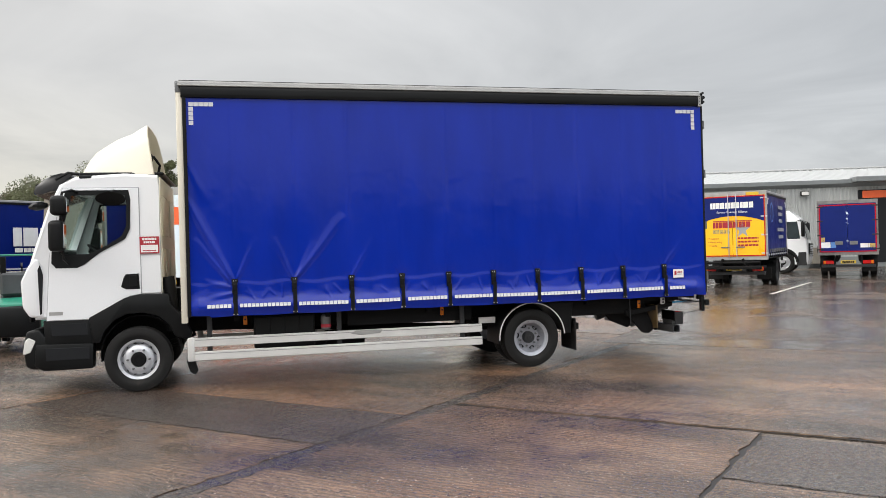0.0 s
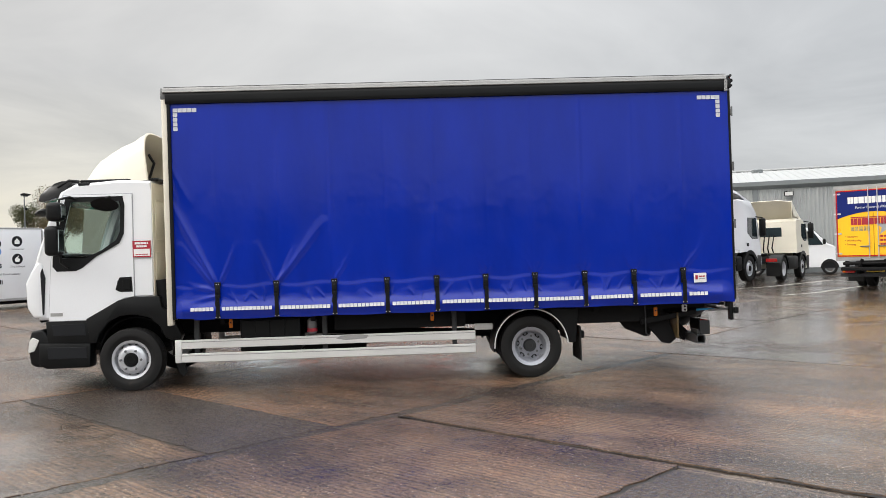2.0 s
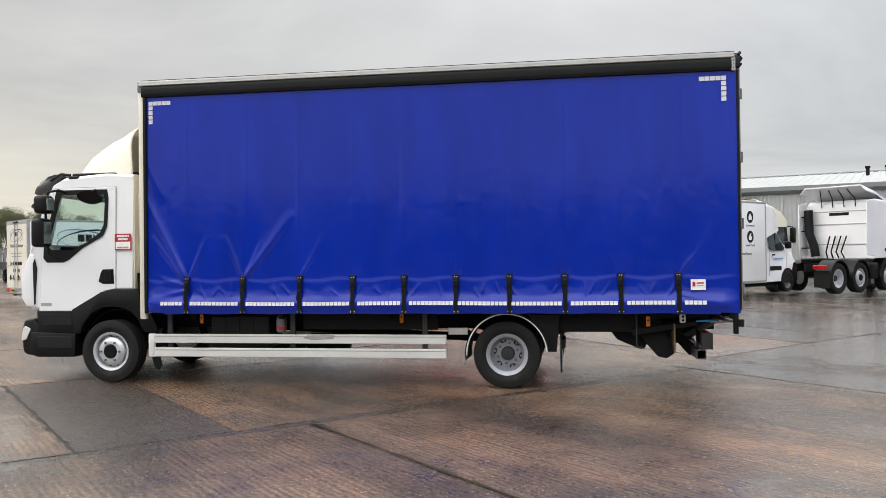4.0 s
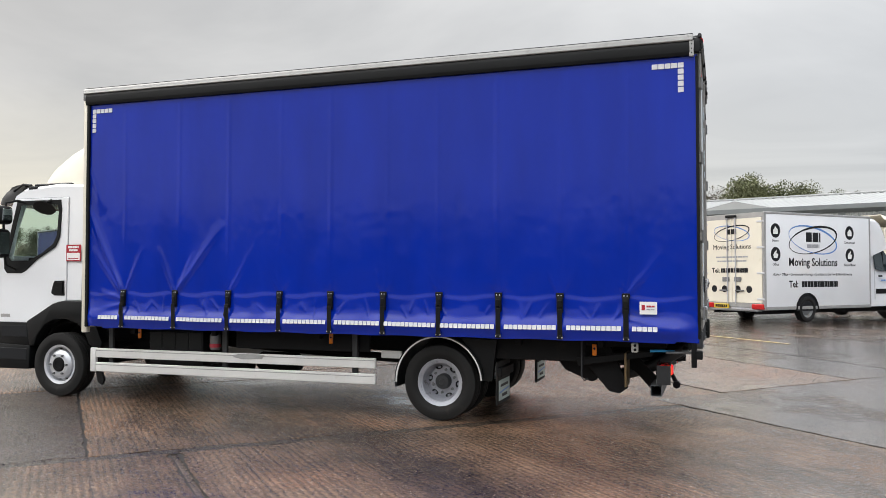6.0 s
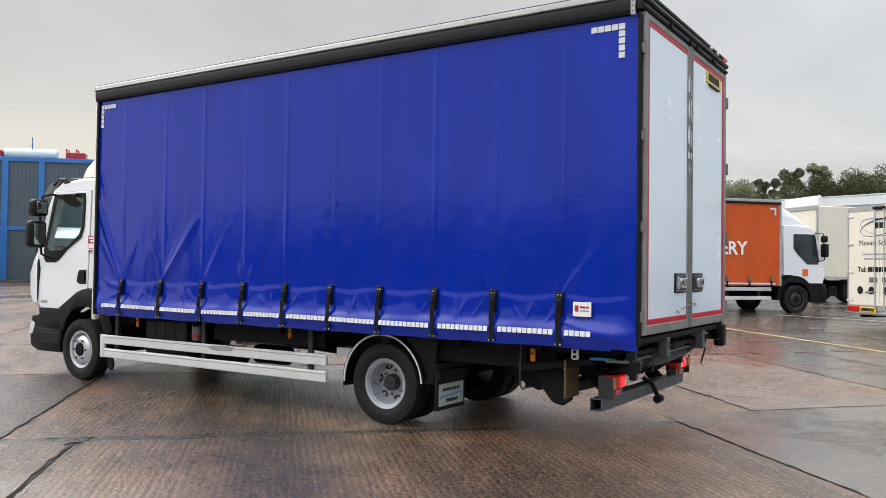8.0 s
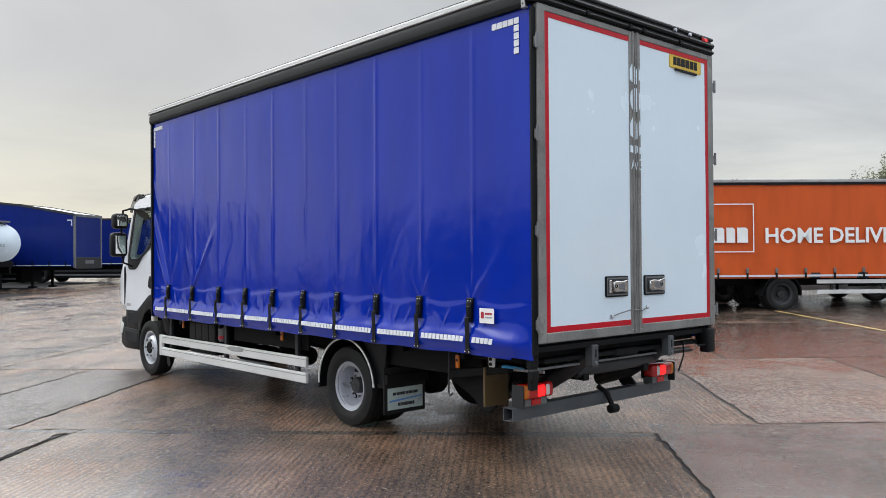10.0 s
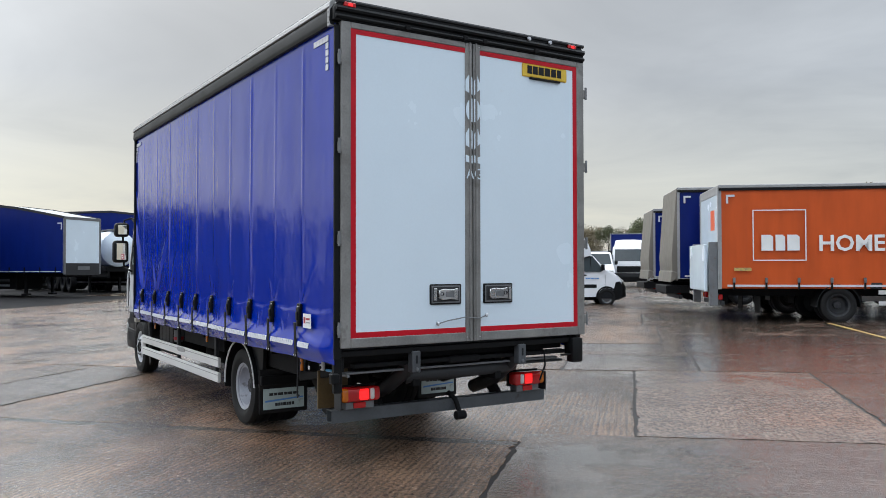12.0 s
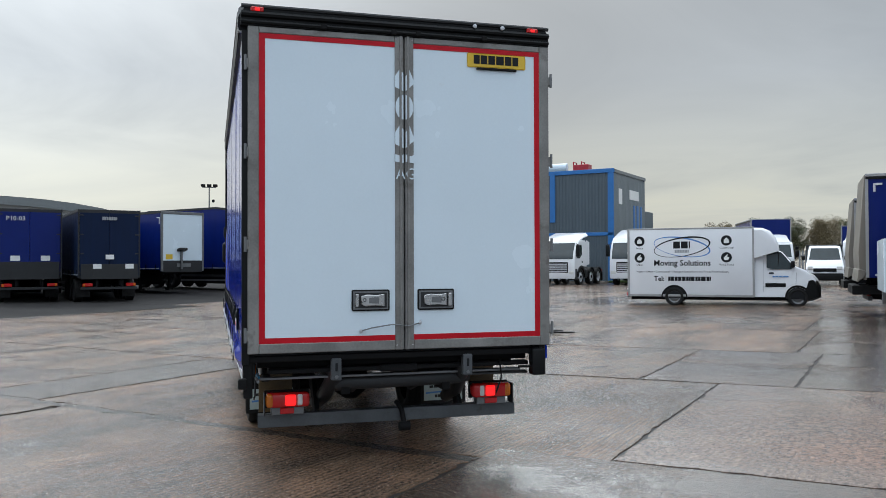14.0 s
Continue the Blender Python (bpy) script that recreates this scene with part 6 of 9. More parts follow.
def body_shell(t, x0, x1, z0, z1, half, side, rail=ALLOY, seed=1, straps=8, end=None, colour_label="", tape=True):
    """A curtain-sided body: floor, roof, rails, posts, two curtains with straps."""
    part("floor_deck", box(x0 + 0.02, x1, -half + 0.03, half - 0.03, z0 - 0.02, z0 + 0.12, 0.0), DARK_STEEL, t)
    part("roof", box(x0, x1, -half + 0.02, half - 0.02, z1 - 0.03, z1 + 0.015, 0.01), ROOF, t, "pale roof")
    part("bulkhead", box(x1 - 0.04, x1, -half + 0.03, half - 0.03, z0, z1 - 0.03), end or WHITE, t)
    for s in (1, -1):
        part("cant_rail", box(x0, x1, min(s * (half - 0.06), s * (half + 0.01)), max(s * (half - 0.06), s * (half + 0.01)), z1 - 0.05, z1 + 0.03, 0.012), rail, t, "grey cant rail")
        part("curtain_track", box(x0 + 0.01, x1 - 0.01, min(s * (half - 0.05), s * (half + 0.004)), max(s * (half - 0.05), s * (half + 0.004)), z1 - 0.11, z1 - 0.05), BLACK, t)
        c = part("curtain", sheet_folds(x0 + 0.06, x1 - 0.06, z0 - 0.02, z1 - 0.10, half - 0.03, s, seed), side, t, colour_label)
        for x in (x0, x1 - 0.06):
            part("corner_post", box(x, x + 0.07, min(s * (half - 0.07), s * half), max(s * (half - 0.07), s * half), z0 - 0.02, z1 - 0.05), rail, t)
        for k in range(straps):
            x = x0 + 0.35 + (x1 - x0 - 0.7) * k / (straps - 1)
            st = part("strap", box(x - 0.02, x + 0.02, min(s * (half - 0.01), s * (half + 0.035)), max(s * (half - 0.01), s * (half + 0.035)), z0 - 0.04, z0 + 0.24), BLACK, t)
            part("buckle", box(x - 0.03, x + 0.03, min(s * (half), s * (half + 0.045)), max(s * (half), s * (half + 0.045)), z0 + 0.12, z0 + 0.24, 0.006), STEEL, st)
        if tape:
            part("hem_tape", box(x0 + 0.2, x1 - 0.2, min(s * (half - 0.02), s * (half + 0.012)), max(s * (half - 0.02), s * (half + 0.012)), z0 + 0.02, z0 + 0.07), TAPE, c, "worn reflective hem tape")
            for xx, d in ((x0 + 0.18, 1), (x1 - 0.18, -1)):
                part("corner_mark", box(min(xx, xx + d * 0.2), max(xx, xx + d * 0.2), min(s * (half - 0.02), s * (half + 0.002)), max(s * (half - 0.02), s * (half + 0.002)), z1 - 0.26, z1 - 0.21), TAPE, c)
                part("corner_mark", box(min(xx, xx + d * 0.05), max(xx, xx + d * 0.05), min(s * (half - 0.02), s * (half + 0.002)), max(s * (half - 0.02), s * (half + 0.002)), z1 - 0.42, z1 - 0.26), TAPE, c)


def double_doors(t, x, half, z0, z1, skin_mat, frame_mat=ALLOY, bars=True):
    """Two rear door leaves with frame, locking bars and hinges."""
    part("rear_frame", box(x - 0.01, x + 0.06, -half, half, z1 - 0.12, z1 + 0.02, 0.006), frame_mat, t, "rear door header")
    part("rear_frame", box(x - 0.01, x + 0.06, -half, half, z0 - 0.10, z0 + 0.02, 0.006), frame_mat, t)
    out = []
    for s in (1, -1):
        part("corner_post", box(x - 0.015, x + 0.07, min(s * half, s * (half - 0.06)), max(s * half, s * (half - 0.06)), z0 - 0.1, z1, 0.006), frame_mat, t)
        d = part("rear_door", box(x - 0.022, x + 0.02, min(s * 0.006, s * (half - 0.065)), max(s * 0.006, s * (half - 0.065)), z0 + 0.02, z1 - 0.12, 0.006), skin_mat, t, "rear door leaf")
        if bars:
            part("locking_bar", tube([(x - 0.045, s * 0.14, z0 - 0.02), (x - 0.045, s * 0.14, z1 - 0.06)], 0.016, 8), SILVER, d, "bright locking bar")
            part("bar_handle", box(x - 0.06, x - 0.03, min(s * 0.12, s * 0.42), max(s * 0.12, s * 0.42), z0 + 0.32, z0 + 0.36, 0.006), STEEL, d)
        for k in range(4):
            z = z0 + 0.10 + (z1 - z0 - 0.35) * k / 3
            part("hinge", box(x - 0.035, x, min(s * (half - 0.22), s * (half + 0.01)), max(s * (half - 0.22), s * (half + 0.01)), z, z + 0.05, 0.006), SILVER if bars else DARK_STEEL, d)
        out.append(d)
    return out


def side_rails(t, x0, x1, half, colour=RAIL_WHITE):
    for s in (1, -1):
        for z in (0.42, 0.68):
            part("guard_rail", box(x0, x1, min(s * (half - 0.08), s * (half - 0.05)), max(s * (half - 0.08), s * (half - 0.05)), z, z + 0.10, 0.004), colour, t)
        for x in (x0 + 0.4, (x0 + x1) / 2, x1 - 0.4):
            part("guard_post", box(x - 0.03, x + 0.03, min(s * (half - 0.12), s * (half - 0.08)), max(s * (half - 0.12), s * (half - 0.08)), 0.42, 0.95), DARK_STEEL, t)


def trailer(label, m, length=13.4, z0=1.15, z1=4.3, half=1.25, side=BLUE_DULL, front=None, drop=0.0, rear=None, rear_mark=None, legs=True, text=""):
    """A curtain-sided trailer; x runs from its rear doors to its front wall. drop: how far the roof falls towards the front."""
    t = thing("trailer", label, "trailer", m, "parked trailers")
    if drop:
        top = [(0.0, z1 - 0.35), (0.8, z1 - 0.10), (2.2, z1), (length - 5.0, z1), (length - 3.0, z1 - drop * 0.30), (length - 1.2, z1 - drop * 0.72), (length, z1 - drop)]
    else:
        top = [(0.0, z1), (length, z1)]
    part("roof", prism(top + [(p[0], p[1] - 0.03) for p in reversed(top)], -half + 0.01, half - 0.01), ROOF, t, "pale trailer roof")
    part("floor_deck", box(0.0, length, -half + 0.05, half - 0.05, z0, z0 + 0.14), CHASSIS, t)
    for s in (1, -1):
        c = part("curtain", prism([(0.06, z0 - 0.02)] + [(p[0] if 0 < p[0] < length else (0.06 if p[0] == 0 else length - 0.06), p[1] - 0.06) for p in top] + [(length - 0.06, z0 - 0.02)], s * (half - 0.03), s * (half - 0.01)), side, t, "dull vinyl side curtain")
        for a, b in zip(top, top[1:]):
            part("cant_rail", prism([(a[0], a[1] + 0.03), (b[0], b[1] + 0.03), (b[0], b[1] - 0.09), (a[0], a[1] - 0.09)], min(s * (half - 0.05), s * (half + 0.012)), max(s * (half - 0.05), s * (half + 0.012))), DARK_STEEL, t)
        part("hem_tape", box(0.2, length - 0.2, min(s * (half - 0.02), s * (half + 0.006)), max(s * (half - 0.02), s * (half + 0.006)), z0 + 0.02, z0 + 0.06), TAPE, c)
        for k in range(14):
            x = 0.5 + (length - 1.0) * k / 13
            part("strap", box(x - 0.025, x + 0.025, min(s * (half - 0.02), s * (half + 0.02)), max(s * (half - 0.02), s * (half + 0.02)), z0 - 0.08, z0 + 0.25), BLACK, t)
        part("corner_mark", box(length - 0.42, length - 0.14, min(s * (half - 0.02), s * (half + 0.002)), max(s * (half - 0.02), s * (half + 0.002)), top[-1][1] - 0.34, top[-1][1] - 0.28), TAPE, c)
        part("corner_mark", box(length - 0.20, length - 0.14, min(s * (half - 0.02), s * (half + 0.002)), max(s * (half - 0.02), s * (half + 0.002)), top[-1][1] - 0.62, top[-1][1] - 0.34), TAPE, c)
        for x in (1.6, 2.9, 4.2):
            wheel(t, x, s * (half - 0.18), 0.5, 0.5, 0.34, 0.29, "rear", s, nuts=False, rim_mat=DARK_STEEL)
        if legs:
            lg = part("landing_leg", box(length - 2.75, length - 2.62, s * 0.85 - 0.06, s * 0.85 + 0.06, 0.10, z0, 0.006), CHASSIS, t, "black landing leg")
            part("leg_foot", box(length - 2.86, length - 2.50, s * 0.85 - 0.14, s * 0.85 + 0.14, 0.0, 0.10, 0.01), CHASSIS, lg)
        part("chassis_rail", prism([(0.1, z0), (0.1, 0.72), (5.5, 0.72), (8.5, z0 - 0.12), (length - 0.4, z0 - 0.10), (length - 0.4, z0)], s * 0.45 - 0.05, s * 0.45 + 0.05), CHASSIS, t)
        part("guard_rail", box(5.2, length - 3.4, min(s * (half - 0.08), s * (half - 0.05)), max(s * (half - 0.08), s * (half - 0.05)), 0.70, 0.82), DARK_STEEL, t)
        part("guard_rail", box(5.2, length - 3.4, min(s * (half - 0.08), s * (half - 0.05)), max(s * (half - 0.08), s * (half - 0.05)), 0.45, 0.55), STEEL, t)
    zf = top[-1][1]
    fr = part("front_wall", box(length - 0.05, length, -half + 0.10, half - 0.10, z0 + 0.45, zf - 0.12, 0.006), front or WHITE, t, "front wall panel")
    part("front_sill", box(length - 0.05, length + 0.01, -half + 0.10, half - 0.10, z0 - 0.15, z0 + 0.45, 0.01), DARK_STEEL, t, "grey lower front sill")
    for s in (1, -1):
        part("front_post", box(length - 0.08, length + 0.02, min(s * (half - 0.12), s * half), max(s * (half - 0.12), s * half), z0 - 0.1, zf, 0.015), STEEL, t, "grey corner post")
    part("front_header", box(length - 0.06, length + 0.02, -half + 0.05, half - 0.05, zf - 0.12, zf + 0.02, 0.01), STEEL, t)
    part("susie_panel", box(length + 0.01, length + 0.03, -0.35, 0.45, z0 + 0.12, z0 + 0.30), STEEL, t)
    part("front_notice", box(length, length + 0.008, 0.55, 0.9, z0 + 0.05, z0 + 0.16), PAPER, t)
    double_doors(t, 0.0, half, z0, top[0][1], rear or DEEP_BLUE, DARK_STEEL, bars=False)
    rear_lights(t, -0.02, half, 0.78, False)
    # dark boxes added to stand in for shade and clutter under the deck
    part("underbody_shade", box(4.9, length - 3.3, -0.85, 0.85, 0.30, z0 - 0.02, 0.02), CHASSIS, t, "dark box added for the shade under the deck")
    part("underbody_shade", box(length - 2.4, length - 0.2, -0.9, 0.9, z0 - 0.22, z0 - 0.02, 0.02), CHASSIS, t)
    return t, zf


def tractor(label, m, colour=WHITE, six=True, deflector="box", height=3.6, low_cab=False, stack=True):
    """A tractor unit; x from the chassis tail to the bumper."""
    t = thing("tractor_unit", label, "tractor unit", m, "parked tractor units")
    back = 3.0 if six else 2.95
    for s in (1, -1):
        part("chassis_rail", box(0.1, back + 1.9, s * 0.42 - 0.04, s * 0.42 + 0.04, 0.72, 0.98, 0.006), CHASSIS, t)
        ax = (0.75, 2.10) if six else (0.95,)
        for x in ax:
            wheel(t, x, s * 1.06, 0.5, 0.5, 0.30, 0.29, "rear" if x < 1 else "front", s, nuts=False, rim_mat=SILVER)
            part("mudguard", arch_strip(x, 0.5, 0.56, 0.60, min(s * 0.72, s * 1.24), max(s * 0.72, s * 1.24), 0, 180, 12), BLACK, t, "black mudguard")
        wheel(t, back + 0.95, s * 1.06, 0.5, 0.5, 0.30, 0.29, "front", s, nuts=False, rim_mat=SILVER)
        part("fuel_tank", box(ax[-1] + 0.62, back + 0.32, min(s * 0.62, s * 1.2), max(s * 0.62, s * 1.2), 0.42, 1.0, 0.10, seg=3), DARK_STEEL if s > 0 else BLACK, t, "dark side tank")
        part("arch_moulding", arch_strip(back + 0.95, 0.5, 0.56, 0.70, min(s * 0.9, s * 1.24), max(s * 0.9, s * 1.24), 0, 180, 12), BLACK, t)
        part("rear_lamp", box(0.0, 0.08, s * 0.95 - 0.22, s * 0.95 + 0.22, 0.80, 0.94, 0.02), RED_LENS, t, "red tail lamp")
        part("mud_flap", box(0.12, 0.15, s * 0.98 - 0.27, s * 0.98 + 0.27, 0.22, 0.76), RUBBER, t)
    fw = part("fifth_wheel", lathe([(1.02, 0.001), (1.02, 0.42), (1.10, 0.46), (1.14, 0.44), (1.14, 0.001)], 20, axis="z", closed=False), CHASSIS, t, "black fifth wheel plate", Matrix.Translation((1.45 if six else 1.15, 0, 0)))
    part("plate_ramp", box(0.55, 1.1, -0.4, 0.4, 0.98, 1.05), CHASSIS, fw)
    part("catwalk", box(back - 1.3, back - 0.1, -0.5, 0.5, 0.98, 1.03), DARK_STEEL, t)
    hc = None
    for k in range(4):
        hc = tube([(back - 0.08, -0.3 + 0.2 * k, 1.9), (back - 0.45, -0.3 + 0.18 * k, 1.35), (back - 0.25, -0.3 + 0.2 * k, 1.15)], 0.025, 6, hc)
    part("susie_hose", hc, CHASSIS, t, "coiled black hoses")
    h = height - (0.5 if low_cab else 0)
    wt = min(2.45, h - 0.22)
    prof = [(back, 1.12), (back, h - 0.12), (back + 0.15, h), (back + 1.25, h - 0.04), (back + 1.68, h - 0.42), (back + 1.92, 1.95), (back + 2.02, 1.45), (back + 2.05, 0.62), (back + 1.98, 0.40), (back + 1.50, 0.40), (back + 1.48, 0.9), (back + 1.2, 1.14), (back + 0.6, 1.14)]
    rings = []
    for y, k in ((-1.22, 0), (-1.18, 1), (-0.7, 1), (0, 1), (0.7, 1), (1.18, 1), (1.22, 0)):
        rings.append([(px - (0.05 if not k and px > back + 1 else 0) + (0.05 * (1 - (y / 1.2) ** 2) if px > back + 1.2 else 0), y * (1 - 0.03 * max(0, pz - 2.0)), pz - (0.05 if not k and pz > 2.5 else 0)) for px, pz in prof])
    c = part("cab", loft(rings), colour, t, "tall sleeper cab")
    def nose(z, out):
        """Where the cab's front lies at a height, in the middle."""
        return back + out + (1.92 - 0.24 * (z - 1.95) / (h - 2.37) if z > 1.95 else 1.92 + 0.2 * (1.95 - z))
    levels = (1.58, 1.95, wt + 0.10)
    part("front_window", loft([[(nose(z, 0.02) + 0.05 * (1 - (y / 1.2) ** 2), y * (1 - 0.03 * max(0, z - 2.0)), z) for z in levels] + [(nose(z, -0.04), y * 0.97, z) for z in reversed(levels)] for y in (-1.08, -0.6, 0, 0.6, 1.08)]), DARK_GLASS, c, "dark windscreen")
    part("front_grille", box(back + 1.98, back + 2.10, -0.8, 0.8, 0.75, 1.40, 0.03), BLACK, c)
    for k in range(5):
        part("grille_slat", box(back + 2.09, back + 2.115, -0.75, 0.75, 0.80 + 0.11 * k, 0.86 + 0.11 * k, 0.008), SILVER, c)
    for s in (1, -1):
        w = [(back + 0.85, wt), (back + 0.80, 1.85), (back + 1.20, 1.62), (back + 1.72, 1.62), (back + 1.60, wt)]
        part("side_window", prism(w, s * 1.17, s * 1.216, 0.004), DARK_GLASS, c, "dark side window")
        part("headlamp", box(back + 1.98, back + 2.075, s * 0.98 - 0.17, s * 0.98 + 0.17, 0.66, 0.86, 0.03), WHITE_LENS, c)
        arm = part("mirror_arm", tube([(back + 1.6, s * 1.15, 2.5), (back + 1.85, s * 1.36, 2.45), (back + 1.85, s * 1.36, 1.75)], 0.03, 6), BLACK, c)
        part("mirror", box(back + 1.78, back + 1.94, s * 1.36 - 0.12, s * 1.36 + 0.12, 1.72, 2.42, 0.05, seg=2), BLACK, arm)
        part("step_unit", prism([(back + 1.62, 1.0), (back + 1.98, 1.0), (back + 1.98, 0.35), (back + 1.5, 0.35)], s * 1.0, s * 1.225, 0.02), DARK_STEEL, c)
        part("door_handle", box(back + 0.68, back + 0.86, min(s * 1.20, s * 1.23), max(s * 1.20, s * 1.23), 1.35, 1.47, 0.006), BLACK, c)
        if deflector == "box":
            wg = part("side_fairing", prism([(back - 0.50, 1.25), (back - 0.50, h - 0.10), (back + 0.02, h), (back + 0.02, 1.2)], s * 1.19, s * 1.225, 0.01), colour, c, "white side fairing")
            for z in (1.5, 2.1, 2.6):
                part("fairing_strut", tube([(back - 0.40, s * 1.16, z), (back, s * 0.95, z)], 0.02, 6), CHASSIS, wg)
    if deflector == "box":
        part("roof_deflector", loft([[(back + 1.2, y, h - 0.05), (back + 0.4, y, h + 0.30 * k), (back - 0.45, y, h + 0.48 * k), (back - 0.45, y, h + 0.44 * k), (back + 0.35, y, h + 0.22 * k), (back + 0.9, y, h - 0.08)] for y, k in ((-1.15, 0.6), (-1.0, 1), (0, 1), (1.0, 1), (1.15, 0.6))]), colour, c, "roof fairing, open behind")
        rk = None
        for y in (-0.6, -0.2, 0.2, 0.6):
            rk = tube([(back - 0.03, y, 2.9), (back - 0.06, y, h + 0.05), (back - 0.35, y * 0.8, h + 0.36)], 0.016, 6, rk)
        part("deflector_frame", rk, CHASSIS, c)
        for z in (1.6, 2.3, 2.75):
            part("rear_rib", box(back - 0.02, back + 0.01, -1.0, 1.0, z, z + 0.03, 0.006), ROOF, c)
        part("rear_vent", box(back - 0.015, back + 0.01, -0.35, 0.35, 2.62, 2.72, 0.004), BLACK, c)
    else:
        part("roof_deflector", loft([[(back + 1.1, y, h - 0.02), (back + 0.5, y, h + 0.45 * k), (back - 0.1, y, h + 0.82 * k), (back - 0.16, y, h + 0.80 * k), (back + 0.4, y, h + 0.36 * k), (back + 0.9, y, h - 0.05)] for y, k in ((-1.15, 0.15), (-1.08, 0.9), (-0.5, 1), (0.5, 1), (1.08, 0.9), (1.15, 0.15))]), colour, c, "high roof deflector, open behind")
        for s in (1, -1):
            part("deflector_wing", prism([(back + 0.9, h), (back + 0.3, h + 0.52), (back - 0.1, h + 0.78), (back - 0.12, h)], s * 1.06, s * 1.09, 0.006), colour, c)
        part("rear_window", box(back - 0.012, back + 0.01, -0.60, 0.30, 1.84, 2.24, 0.01), DARK_GLASS, c, "dark rear cab window")
    if stack:
        part("air_intake", tube([(back - 0.22, 0.75, 1.2), (back - 0.25, 0.80, 1.6), (back - 0.25, 0.95, 2.0), (back - 0.25, 0.98, h - 0.3)], 0.15, 12), BLACK, t, "thick black air intake")
    return t


def luton(label, m, lettered=True, group="moving vans"):
    """A low-floor moving van: square body with a rounded front over a white cab."""
    t = thing("moving_van", label, "van", m, group)
    W, Z0, Z1, L = 1.06, 0.34, 2.90, 4.55
    part("body", box(0.02, L, -W, W, Z0, Z1, 0.03, seg=2), WHITE, t, "white flat-sided van body")
    for s in (1, -1):
        for z in (Z0, Z1 - 0.05):
            part("body_rail", box(0.0, L, min(s * (W - 0.05), s * (W + 0.012)), max(s * (W - 0.05), s * (W + 0.012)), z, z + (0.09 if z < 1 else 0.06), 0.01), ALLOY, t)
        part("body_post", box(0.0, 0.07, min(s * (W - 0.05), s * (W + 0.012)), max(s * (W - 0.05), s * (W + 0.012)), Z0, Z1, 0.012), ALLOY, t)
        part("body_post", box(L - 0.06, L + 0.01, min(s * (W - 0.05), s * (W + 0.010)), max(s * (W - 0.05), s * (W + 0.010)), Z0, Z1 - 0.05, 0.012), ALLOY, t)
    rings = []
    for y, k in ((-W, 0.0), (-W + 0.05, 0.6), (-W + 0.16, 1.0), (0, 1.06), (W - 0.16, 1.0), (W - 0.05, 0.6), (W, 0.0)):
        d = 0.10 * (1 - k)
        rings.append([(L - 0.05, y, 1.75), (L - 0.05, y, Z1 - 0.02 - d), (4.84, y, Z1 - 0.03 - d), (5.10 - d, y, Z1 - 0.14 - d), (5.29 - d, y, Z1 - 0.38 - d), (5.40 - d, y, 2.24 - d), (5.42 - d, y, 2.00)])
    part("luton_fairing", loft(rings), WHITE, t, "white rounded fairing over the cab")
    prof = [(L - 0.02, 0.36), (L - 0.02, 2.08), (5.30, 2.10), (5.52, 1.98), (5.98, 1.46), (6.30, 1.32), (6.62, 1.16), (6.76, 1.00), (6.80, 0.62), (6.76, 0.36)]
    rings = []
    for y, k in ((-0.98, 0), (-0.93, 1), (-0.5, 1), (0, 1), (0.5, 1), (0.93, 1), (0.98, 0)):
        rings.append([(px - (0.10 if not k and px > 6 else 0) - 0.18 * (abs(y) / 0.98) ** 3 * (1 if px > 6.4 else 0), y * (1 - 0.16 * max(0, (pz - 1.2) / 0.9)), pz - (0.04 if not k and pz > 1 else 0)) for px, pz in prof])
    c = part("cab", loft(rings), WHITE, t, "white van cab")
    part("front_window", loft([[(5.96 + 0.05 * (1 - y * y), y * 0.92, 1.48), (5.50 + 0.05 * (1 - y * y), y * 0.82, 2.02), (5.46, y * 0.82, 2.0), (5.90, y * 0.92, 1.45)] for y in (-0.9, -0.4, 0, 0.4, 0.9)]), DARK_GLASS, c, "dark windscreen")
    part("front_bumper", loft([[(6.20, y, 0.34), (6.60 - b, y, 0.95), (6.74 - b, y, 0.98), (6.86 - b, y, 0.75), (6.86 - b, y, 0.36), (6.60 - b, y, 0.24), (6.20, y, 0.24)] for y, b in ((-0.99, 0.22), (-0.8, 0.06), (0, 0), (0.8, 0.06), (0.99, 0.22))]), BLACK, c, "black front bumper")
    for s in (1, -1):
        w = [(4.98, 1.98), (4.98, 1.42), (5.20, 1.36), (5.80, 1.36), (5.90, 1.44), (5.48, 1.98)]
        bm = bmesh.new()
        ys = [0.98 * (1 - 0.16 * max(0, (p[1] - 1.2) / 0.9)) + 0.004 for p in w]
        a = [bm.verts.new((p[0], s * (yy + 0.004), p[1])) for p, yy in zip(w, ys)]
        b = [bm.verts.new((p[0], s * (yy - 0.03), p[1])) for p, yy in zip(w, ys)]
        bm.faces.new(a)
        bm.faces.new(b[::-1])
        for i in range(len(w)):
            bm.faces.new((a[i], b[i], b[(i + 1) % len(w)], a[(i + 1) % len(w)]))
        part("side_window", bm, DARK_GLASS, c, "dark side window")
        part("window_pillar", tube([(5.36, s * 0.935, 1.40), (5.40, s * 0.87, 1.97)], 0.014, 6), BLACK, c)
        part("door_seam", tube([(4.86, s * 0.985, 0.55), (4.86, s * 0.985, 1.35), (4.90, s * 0.905, 1.85)], 0.006, 5), INK_GREY, c)
        part("door_seam", tube([(5.95, s * 0.985, 0.60), (5.98, s * 0.98, 1.25)], 0.006, 5), INK_GREY, c)
        part("door_moulding", box(4.93, 5.62, min(s * 0.97, s * 0.992), max(s * 0.97, s * 0.992), 0.72, 0.86, 0.008), BLACK, c, "black door moulding")
